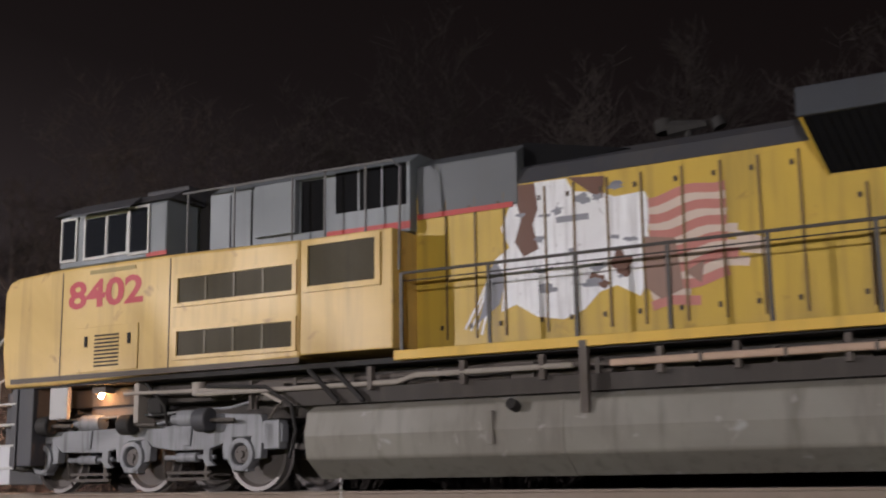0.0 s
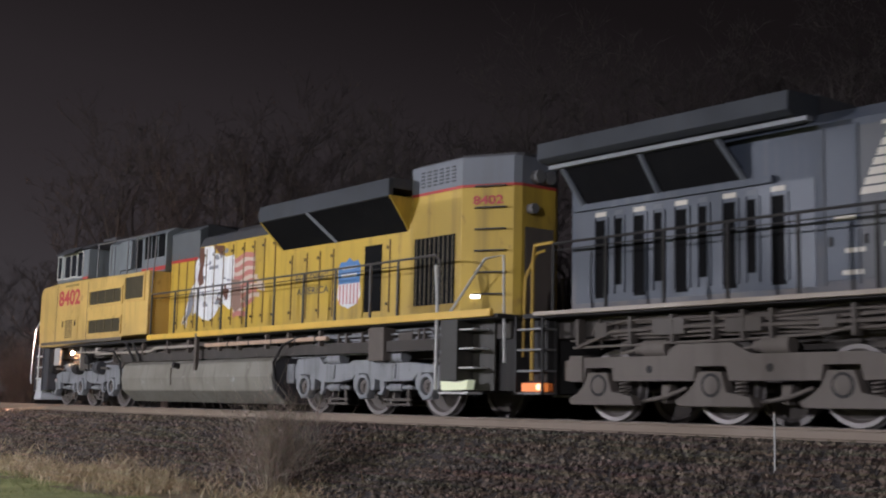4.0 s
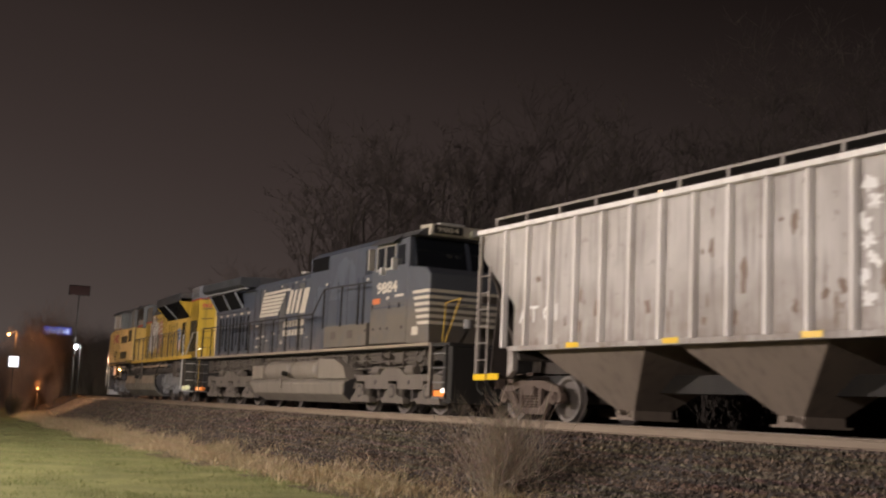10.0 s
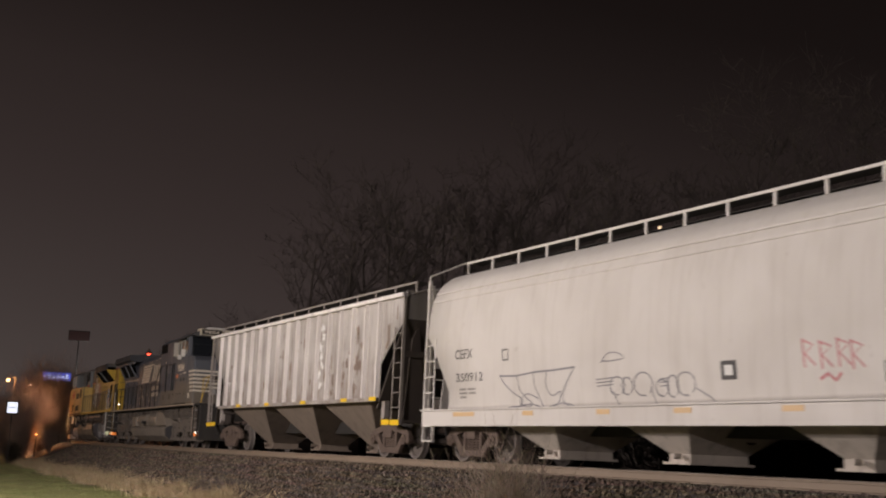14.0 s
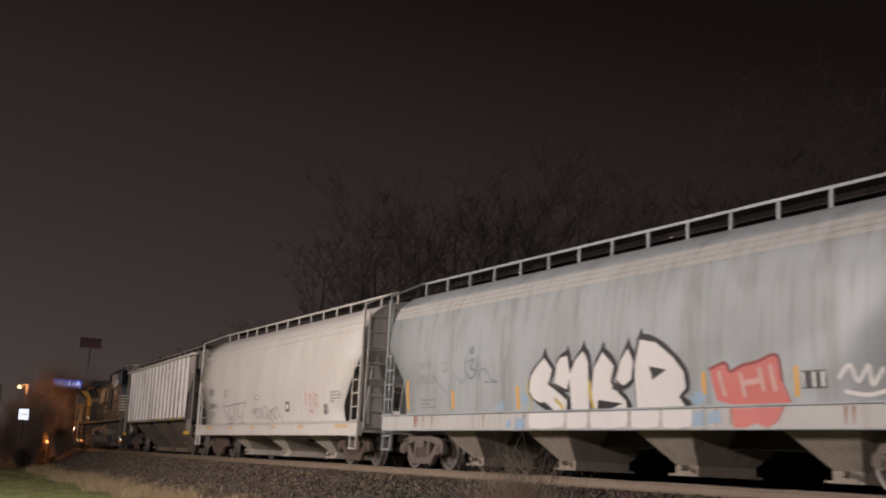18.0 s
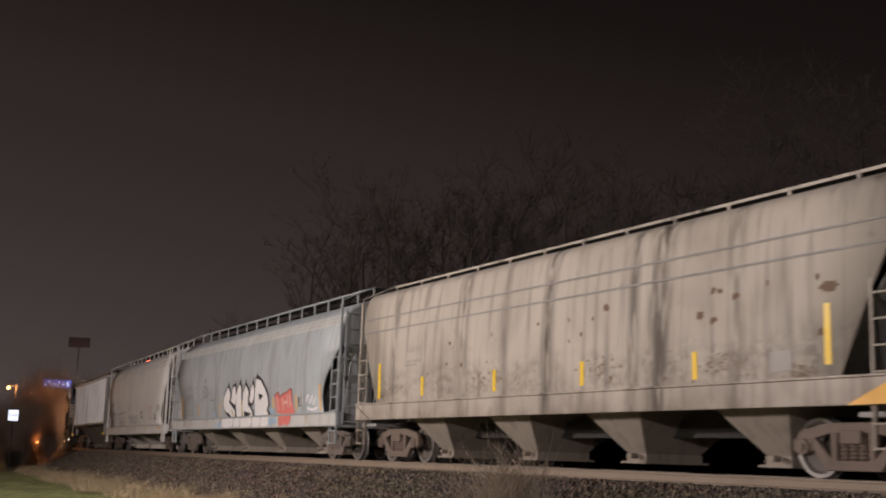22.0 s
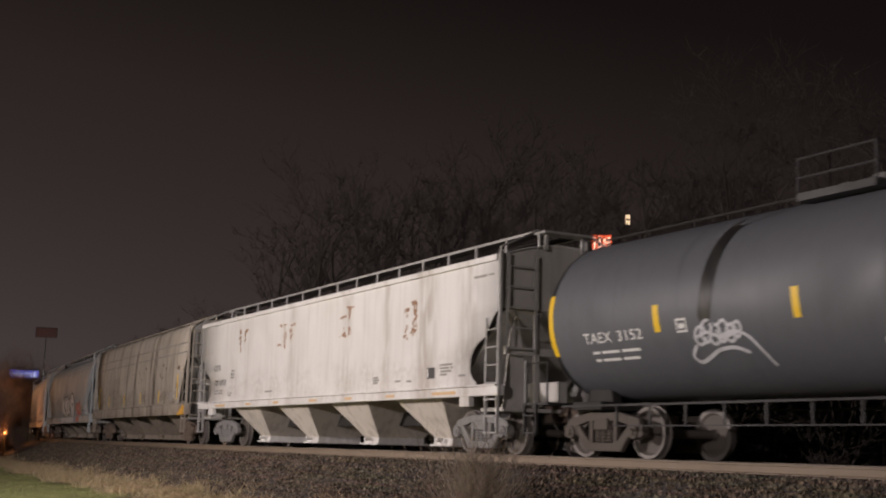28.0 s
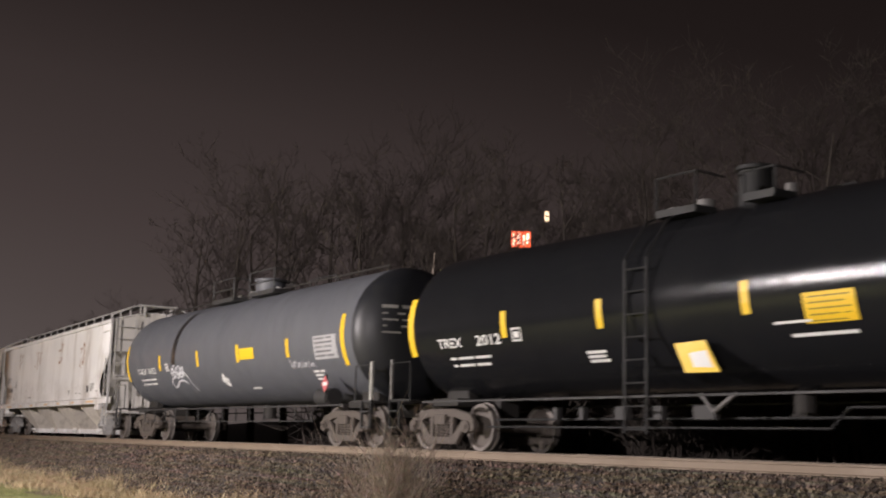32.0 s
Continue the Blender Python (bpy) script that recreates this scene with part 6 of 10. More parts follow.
def white_hopper():
    body = paint("chalky_white_hopper_paint", (0.75, 0.74, 0.725), 0.55, dirt=(0.30, 0.245, 0.195), amount=0.35, streak=0.22, specks=0.08, smear=(1.1, 2.3, 0.25), runs_at=((5.2, 0.25, 0.25), (1.5, 0.35, 0.35), (-2.3, 0.4, 0.35), (-4.6, 0.3, 0.4), (-6.6, 0.7, 0.6), (-8.5, 0.6, 0.45)))
    grey = paint("pale_grey_frame_paint", (0.42, 0.41, 0.40), 0.6, amount=0.6, streak=0.4)
    dark_end = paint("grey_brown_end_sheet", (0.52, 0.50, 0.47), 0.65, amount=0.5)
    flat = [(1.55, 1.15), (1.56, 1.8), (1.56, 2.6), (1.56, 3.4), (1.56, 3.98), (1.45, 4.06), (0.9, 4.22), (0.4, 4.32), (0.0, 4.34)]

    cut = inset_table(((1.3, 0.85), (1.45, 0.95), (1.52, 1.08), (1.62, 1.18), (1.9, 1.20), (2.13, 1.08), (2.28, 0.84), (2.36, 0.62), (2.46, 0.53), (2.73, 0.33), (2.92, 0.06)))

    def extra(car, side):
        def ink(s):
            side.text(s, "CITX", 134.95, 135.65, 2.38, 2.57, 0.005)
            side.text(s, "701850", 135.05, 136.22, 1.91, 2.09, 0.005)
            side.rect(s, 136.70, 136.97, 2.10, 2.13, 0, 1), side.rect(s, 136.70, 136.97, 2.32, 2.35, 0, 1), side.rect(s, 136.70, 136.73, 2.1, 2.35, 0, 1), side.rect(s, 136.94, 136.97, 2.1, 2.35, 0, 1), side.rect(s, 136.79, 136.88, 2.18, 2.27, 0, 1)
        marks("lettering", side, ink, INK, car, "black stencilled marks")
        def small(s):
            data_lines(side, s, 135.1, 1.76, ([0.1, 0.2, 0.4], [0.3, 0.4]))
            data_lines(side, s, 136.45, 1.66, ([0.15, 0.15], [0.3]), gap=0.07)
            data_lines(side, s, 139.8, 1.62, ([0.6],))
            data_lines(side, s, 147.2, 1.74, ([0.3], [0.35], [0.3]), gap=0.06)
            data_lines(side, s, 150.6, 1.90, ([0.55], [0.4, 0.1], [0.5], [0.3]), gap=0.07)
            data_lines(side, s, 151.42, 1.64, ([0.3],))
            data_lines(side, s, 148.4, 1.62, ([0.3],)), data_lines(side, s, 149.0, 1.60, ([0.25],))
            data_lines(side, s, 152.0, 3.66, ([0.55, 0.2],))
        marks("small_print", side, small, INK_FAINT, car)
        marks("placard", side, lambda s: side.rect(s, 150.0, 150.36, 1.60, 1.84), INK, car)
        marks("placard_face", side, lambda s: side.rect(s, 150.02, 150.06, 1.63, 1.82, extra=0.004), WHITE, car)
        def rust(s):
            rnd = random.Random(31)
            # what is left of two letters in each of four groups: (u, top, bottom, how much)
            stems = ((137.42, 3.58, 2.92, 1.0), (137.86, 3.54, 3.2, 0.8), (141.25, 3.5, 2.82, 0.9), (141.72, 3.44, 2.9, 0.5), (145.72, 3.55, 3.3, 0.8), (145.4, 3.05, 2.86, 0.8), (145.72, 3.06, 2.88, 0.9), (148.92, 3.3, 2.5, 0.35), (149.34, 3.4, 2.6, 0.9))
            for u, z1, z0, k in stems:
                for i in range(int(26 * k * (z1 - z0)) + 3):
                    side.blob(s, u + rnd.gauss(0, 0.045), rnd.uniform(z0, z1), rnd.uniform(0.015, 0.05), rnd.uniform(0.02, 0.08), 0.6, 10, seed=i)
            for u0, u1, z in ((137.86, 138.12, 3.53), (140.82, 141.28, 3.46), (141.72, 142.0, 3.42), (145.15, 145.6, 3.34), (145.55, 145.9, 3.58), (148.86, 149.1, 3.22), (149.2, 149.42, 3.36), (145.1, 145.5, 2.86), (140.7, 140.95, 2.9), (149.15, 149.36, 2.72)):
                for i in range(8):
                    side.blob(s, rnd.uniform(u0, u1), z + rnd.gauss(0, 0.02), rnd.uniform(0.03, 0.08), rnd.uniform(0.012, 0.03), 0.6, 10, seed=i + 3)
        marks("rust_patch", side, rust, paint("peeling_rust", (0.38, 0.23, 0.15), 0.8, grain=0, amount=0.6), car, "peeling rusty marks of old letters")
        worn_tape = paint("worn_amber_tape", (0.66, 0.44, 0.22), 0.5, dirt=(0.55, 0.5, 0.44), amount=0.7, streak=0.5, scale=2.0, grain=0)
        for a, b in ((135.4, 136.35), (138.3, 138.75), (140.65, 141.05), (143.35, 143.85), (145.7, 146.1), (148.05, 148.5), (150.35, 151.4)):
            part("reflector", Shape().box(side.uc - b, side.uc - a, 1.612, 1.618, 1.225, 1.29), worn_tape, car)
        for sg in (1, -1):
            a, b = sorted((sg * 1.50, sg * 1.63))
            part("top_chord", Shape().box(-9.7, 9.7, a, b, 3.90, 4.02), body, car, bevel=0.012)
            for e in (1, -1):
                a, b = sorted((sg * 1.46, sg * 1.60))
                part("jacking_pad", Shape().box(*sorted((e * (9.78 - 1.55), e * (9.78 - 1.15))), a, b, 0.96, 1.20), body, car, "white jacking pad under the sill", bevel=0.02)
        for e in (1, -1):
            part("crossover_step", Shape().box(*sorted((e * 9.55, e * 9.95)), -0.62, 0.62, 4.53, 4.58), grey, car, "small end step at the roof", bevel=0.01)
            for y in (-0.5, 0.42):
                part("step_bracket", Shape().box(*sorted((e * 9.72, e * 9.78)), y, y + 0.08, 4.2, 4.53), grey, car)

    return smooth_hopper("hopper_car", "chalky white covered hopper with peeling rusty marks", 143.3, 9.78, (135.1, 151.6), body, flat, cut, (1.17, 1.36), ((135.95, 139.25), (139.75, 143.05), (143.65, 146.95), (147.5, 150.8)), 4.62, 0.60, 16, dark_end, paint("pale_grey_truck_steel", (0.24, 0.235, 0.23), 0.7, amount=0.7), "white", extra, bay_mt=paint("dusty_cream_bay_paint", (0.70, 0.645, 0.57), 0.7, amount=0.5, streak=0.55, dirt=(0.20, 0.16, 0.12)), gate=body, ladder_mt=grey, fill=0.74, knee=2.95, bottom=0.80, bay_top=1.42, end_ladder=(0.74, 1.42, 2.05))


# ---- tank cars ----
TANK_RAIL = paint("dark_grey_rail_steel", (0.034, 0.033, 0.033), 0.6, dirt=(0.03, 0.028, 0.026), amount=0.4)
DARK_TANK_RAIL = paint("black_tank_rail_paint", (0.007, 0.007, 0.007), 0.65, dirt=(0.013, 0.012, 0.012), amount=0.4)


def tank_car(label, uc, half, trucks, r, zc, body, decorate, dome_u, truck_mt, key, sill_z, decks, grab=True, head_mt=None, dome=(0.42, 0.42)):
    car = thing("tank_car", label, "tank car")
    n = 40
    rail_mt = TANK_RAIL if key == "tank" else DARK_TANK_RAIL
    rows = []
    depth = 0.72
    for i in range(9):
        a = i / 8 * math.pi / 2
        rows.append((half - depth + depth * math.cos(a), r * math.sin(a) ** 0.8 if i else 0.001))
    for j in range(1, 12):
        rows.append((half - depth - (2 * half - 2 * depth) * j / 12, r))
    for i in range(9):
        a = (8 - i) / 8 * math.pi / 2
        rows.append((-half + depth - depth * math.cos(a), r * math.sin(a) ** 0.8 if i < 8 else 0.001))
    s = Shape().grid([[(x, q * math.cos(math.tau * k / n), zc + q * math.sin(math.tau * k / n)) for k in range(n)] for x, q in rows], closed=True)
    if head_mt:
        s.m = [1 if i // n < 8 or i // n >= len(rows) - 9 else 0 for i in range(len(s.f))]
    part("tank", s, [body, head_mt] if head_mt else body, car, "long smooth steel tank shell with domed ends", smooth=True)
    for x in (-half * 0.5, 0.0, half * 0.5):
        w = Shape().grid([[(x + dx, (r + 0.006) * math.cos(math.tau * k / n), zc + (r + 0.006) * math.sin(math.tau * k / n)) for k in range(n)] for dx in (-0.02, 0.02)], closed=True)
        part("weld_seam", w, body, car, smooth=True)

    def out(z):
        return math.sqrt(max(0.0004, r * r - (z - zc) ** 2))

    side = Side(uc, out)
    # walkway along the sill, with hangers
    for sg in (1, -1):
        a, b = sorted((sg * 1.42, sg * 1.50))
        part("side_rail", Shape().box(-half + 1.0, half - 1.0, a, b, sill_z - 0.015, sill_z + 0.02), TANK_RAIL, car)
    if key == "tank":
        for i in range(14):
            x = -half + 2.6 + i * (2 * half - 5.2) / 13
            part("rail_hanger", Shape().box(x - 0.02, x + 0.02, 1.45, 1.48, sill_z - 0.34, sill_z - 0.02), rail_mt, car)
        part("lower_rail", Shape().box(-half + 2.5, half - 2.5, 1.45, 1.475, sill_z - 0.36, sill_z - 0.34), rail_mt, car)
    else:
        part("brake_rod", Shape().tube([(-half + 2.7, 0.9, 0.62), (half - 2.7, 0.9, 0.60)], 0.022, 6), rail_mt, car, smooth=True)
        part("brake_pipe", Shape().tube([(-half + 2.4, 1.1, 0.74), (-2.0, 1.15, 0.74), (-1.7, 1.15, 0.46), (half - 2.7, 1.1, 0.46)], 0.020, 6), rail_mt, car, smooth=True)
        for x, w in ((4.15, 0.12), (3.45, 0.12), (2.45, 0.3), (1.6, 0.2), (0.6, 0.45)):
            part("pipe_bracket", Shape().box(x - w / 2, x + w / 2, 1.08, 1.20, 0.58, 0.80), TANK_RAIL, car, bevel=0.012)
    for e in (1, -1):
        x = e * (half - 1.15)
        b = Shape().box(x - 0.45, x + 0.45, -1.05, 1.05, 0.86, 1.02)
        b.prism([(x - 0.4, 1.0), (x + 0.4, 1.0), (x + 0.3, 1.45), (x - 0.3, 1.45)], 0.52, 0.74)
        b.prism([(x - 0.4, 1.0), (x + 0.4, 1.0), (x + 0.3, 1.45), (x - 0.3, 1.45)], -0.74, -0.52)
        part("saddle", b, DARK, car, bevel=0.02)
        a, c = sorted((e * (half - 1.9), e * (half + 0.28)))
        part("stub_sill", Shape().box(a, c, -0.22, 0.22, 0.68, 1.02), DARK, car)
        a, c = sorted((e * (half - 0.55), e * (half + 0.25)))
        part("end_platform", Shape().box(a, c, -1.5, 1.5, 0.96, 1.0), rail_mt, car)
        for sg in (1, -1):
            part("end_rail", Shape().tube([(e * (half - 0.5), sg * 1.48, 1.0), (e * (half - 0.5), sg * 1.48, 1.75), (e * (half + 0.22), sg * 1.48, 1.75), (e * (half + 0.22), sg * 1.48, 1.0)], 0.02, 6), rail_mt, car)
            part("grab_post", Shape().box(e * (half + 0.22) - 0.03, e * (half + 0.22) + 0.03, sg * 1.485 - 0.025, sg * 1.485 + 0.025, 1.0, 1.82), RAILING if e > 0 else RAIL_WHITE, car)
            end_steps(car, min(e * (half - 0.15), e * (half + 0.24)), max(e * (half - 0.15), e * (half + 0.24)), sg * 1.49, 0.4, 1.0, rail_mt)
        coupler(car, e * (half + 0.0), e, 0.85, TRUCK_RUST)
        air_hose(car, e * (half + 0.3), e, DARK)
    # top: manway, valves, platform and rails
    x = uc - dome_u
    top = zc + r
    part("manway", Shape().cyl((x, 0, top - 0.1), (x, 0, top + dome[1]), dome[0], 20).cyl((x, 0, top + dome[1]), (x, 0, top + dome[1] + 0.08), dome[0] + 0.04, 20), body if key == "tank" else rail_mt, car, smooth=True, bevel=0.015)
    for vx, vy, vh, vr in ((1.1, 0.0, 0.26, 0.16), (1.6, 0.2, 0.18, 0.10), (-0.8, 0.1, 0.22, 0.09)):
        part("valve", Shape().cyl((x + vx, vy, top - 0.05), (x + vx, vy, top + vh), vr, 12), RAILING, car, smooth=True)
    for u0, u1, zr in decks:
        for sg in (1, -1):
            a, b = sorted((sg * 0.45, sg * 0.95))
            part("top_platform", Shape().box(uc - u1, uc - u0, a, b, top - 0.14, top - 0.02), rail_mt, car, "small top platform")
            for z in zr:
                part("platform_rail", Shape().tube([(uc - u0, sg * 0.92, z), (uc - u1, sg * 0.92, z)] + ([(uc - u1, sg * 0.3, z - 0.02)] if sg > 0 else []), 0.020, 6), rail_mt, car, smooth=True)
            for u in (u0, u1):
                part("rail_post", Shape().cyl((uc - u, sg * 0.92, top - 0.1), (uc - u, sg * 0.92, zr[-1]), 0.02, 6), rail_mt, car)
    if grab:
        for sg in (1, -1):
            part("top_rail", Shape().tube([(-half + 1.0, sg * 0.42, top + 0.06), (half - 0.9, sg * 0.42, top + 0.06)], 0.022, 6), DARK, car, "thin dark rail along the top")
            for i in range(13):
                px = -half + 1.1 + i * (2 * half - 2.1) / 12
                part("rail_foot", Shape().cyl((px, sg * 0.42, top - 0.12), (px, sg * 0.42, top + 0.06), 0.018, 6), DARK, car)
    b = Shape().cyl((-0.3, 0.0, zc - r + 0.05), (-0.3, 0.0, zc - r - 0.28), 0.16, 12)
    b.cyl((-0.3, 0.0, zc - r - 0.28), (-0.3, 0.0, zc - r - 0.36), 0.2, 12)
    part("bottom_outlet", b, DARK, car)
    part("brake_cylinder", Shape().cyl((-half + 1.9, 1.25, 1.12), (-half + 2.6, 1.25, 1.12), 0.20, 14), rail_mt, car, smooth=True)
    for u in trucks:
        freight_truck(car, uc - u, truck_mt, key)
    decorate(car, side)
    return car, uc, trucks


def grey_tank():
    body = paint("slate_grey_tank_paint", (0.106, 0.111, 0.125), 0.50, dirt=(0.07, 0.07, 0.072), amount=0.35, streak=0.3)

    def deco(car, side):
        def yl(s):
            side.rect(s, 154.72, 154.86, 1.85, 2.98, 0, 6), side.rect(s, 169.72, 169.90, 1.80, 2.95, 0, 6)
            for u in (157.75, 160.88, 166.85):
                side.rect(s, u, u + 0.15, 2.10, 2.55, 0, 3)
            side.rect(s, 163.75, 163.93, 2.10, 2.57, 0, 3), side.rect(s, 163.97, 164.9, 2.16, 2.45, 0, 3)
        marks("reflector", side, yl, REFLECT, car, "yellow reflector strips and label")
        def wh(s):
            side.text(s, "TAEX", 155.75, 156.55, 2.02, 2.20, 0.004)
            side.text(s, "3152", 156.72, 157.40, 2.02, 2.20, 0.004)
            data_lines(side, s, 155.9, 1.88, ([0.2, 0.5, 0.5], [0.15, 0.5, 0.45]), gap=0.13)
            side.rect(s, 158.3, 158.33, 2.06, 2.28, 0, 1), side.rect(s, 158.52, 158.55, 2.06, 2.28, 0, 1), side.rect(s, 158.3, 158.55, 2.25, 2.28, 0, 1), side.rect(s, 158.3, 158.55, 2.06, 2.09, 0, 1), side.rect(s, 158.36, 158.49, 2.12, 2.2, 0, 1)
            side.rect(s, 164.0, 164.5, 1.42, 1.46, 0, 1)
            side.blob(s, 162.55, 1.68, 0.18, 0.14, 0.4, seed=2)
            data_lines(side, s, 168.0, 1.75, ([0.3, 0.2], [0.4], [0.3]))
        marks("lettering", side, wh, WHITE, car, "white stencilled marks")
        def tag(s):
            for i, (c, w, h, z) in enumerate(((158.82, 0.13, 0.14, 1.98), (158.98, 0.12, 0.17, 2.04), (159.16, 0.12, 0.15, 1.98), (159.34, 0.12, 0.16, 2.02), (159.52, 0.11, 0.13, 1.98), (159.66, 0.09, 0.12, 2.02))):
                side.stroke(s, [(c + w * math.cos(a) + 0.3 * h * math.sin(a), z + h * math.sin(a)) for a in np.linspace(0.4 + 0.9 * i, 6.0 + 0.9 * i, 9)], 0.05, extra=0.001 * i)
            side.stroke(s, [(158.7, 1.95), (159.0, 2.02), (159.3, 1.92), (159.6, 1.98)], 0.05, extra=0.008)
            side.stroke(s, [(159.3, 1.95), (159.6, 2.0), (159.85, 1.92), (160.02, 1.72), (160.15, 1.48)], 0.05, extra=0.009)
            side.stroke(s, [(158.65, 1.82), (158.5, 1.68), (158.6, 1.58), (158.85, 1.64), (159.15, 1.74), (159.5, 1.76), (159.75, 1.68)], 0.055, extra=0.010)
            for i, c in enumerate((166.95, 167.25, 167.6, 167.95)):
                side.stroke(s, [(c, 2.05 - 0.03 * i), (c + 0.08, 1.85), (c + 0.2, 1.98 - 0.02 * i), (c + 0.24, 1.84)], 0.03, extra=0.001 * i)
        marks("graffiti", side, tag, paint("white_spray", (0.62, 0.63, 0.66), 0.5, grain=0), car, "white spray-painted scribble")
        def soot(s):
            side.stroke(s, [(159.0, 2.3), (159.08, 2.7), (159.12, 3.1), (159.16, 3.5), (159.3, 3.84), (159.9, 4.02)], 0.30)
        marks("tar_stain", side, soot, paint("black_tar", (0.012, 0.012, 0.013), 0.3, grain=0), car, "black spill running down from the dome")
        def pl(s):
            side.rect(s, 168.35, 169.5, 1.98, 2.52, 0, 4)
        marks("placard", side, pl, paint("grey_label_paint", (0.42, 0.42, 0.43), 0.5, grain=0), car, "pale grey label panel with fine print")
        marks("placard_print", side, lambda s: data_lines(side, s, 168.42, 2.48, ([0.5, 0.3], [0.9], [0.4, 0.4], [0.8], [0.5, 0.35]), gap=0.1), paint("label_print", (0.16, 0.16, 0.17), 0.5, grain=0), car)
        hx = side.uc - 169.02
        plate = part("hazard_placard", Shape().prism([(hx - 0.17, 1.40), (hx, 1.21), (hx + 0.17, 1.40), (hx, 1.59)], 1.485, 1.495), paint("red_placard", (0.60, 0.13, 0.14), 0.4, grain=0), car, "red and white hazard diamond")
        part("hazard_band", Shape().box(hx - 0.10, hx + 0.10, 1.495, 1.499, 1.36, 1.44), WHITE, plate)
        part("placard_bracket", Shape().box(hx - 0.02, hx + 0.02, 1.44, 1.484, 0.98, 1.62), TANK_RAIL, car)

        def head_print(s):
            for i, ws in enumerate(([0.34, 0.30], [0.5], [0.34, 0.2], [0.55], [0.4])):
                y, z = 1.05, 3.05 - 0.14 * i
                for w in ws:
                    quad = []
                    for yy, zz in ((y, z), (y - w, z), (y - w, z + (0.075 if i == 0 else 0.04)), (y, z + (0.075 if i == 0 else 0.04))):
                        q = math.hypot(yy, zz - 2.56) / 1.52
                        quad.append((-(8.42 - 0.72 + 0.72 * math.sqrt(max(0.0, 1 - q ** 2.5)) + 0.012), yy, zz))
                    s.add(quad, [(0, 1, 2, 3)])
                    y -= w + 0.1
        marks("small_print", side, head_print, INK_FAINT, car, "white print on the tank's domed end")

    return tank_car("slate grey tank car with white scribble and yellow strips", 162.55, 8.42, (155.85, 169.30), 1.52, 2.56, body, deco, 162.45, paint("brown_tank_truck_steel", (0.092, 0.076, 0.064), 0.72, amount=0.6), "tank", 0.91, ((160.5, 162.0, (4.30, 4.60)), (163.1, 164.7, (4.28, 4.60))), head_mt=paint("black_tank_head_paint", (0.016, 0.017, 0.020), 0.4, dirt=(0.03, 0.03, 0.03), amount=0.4))


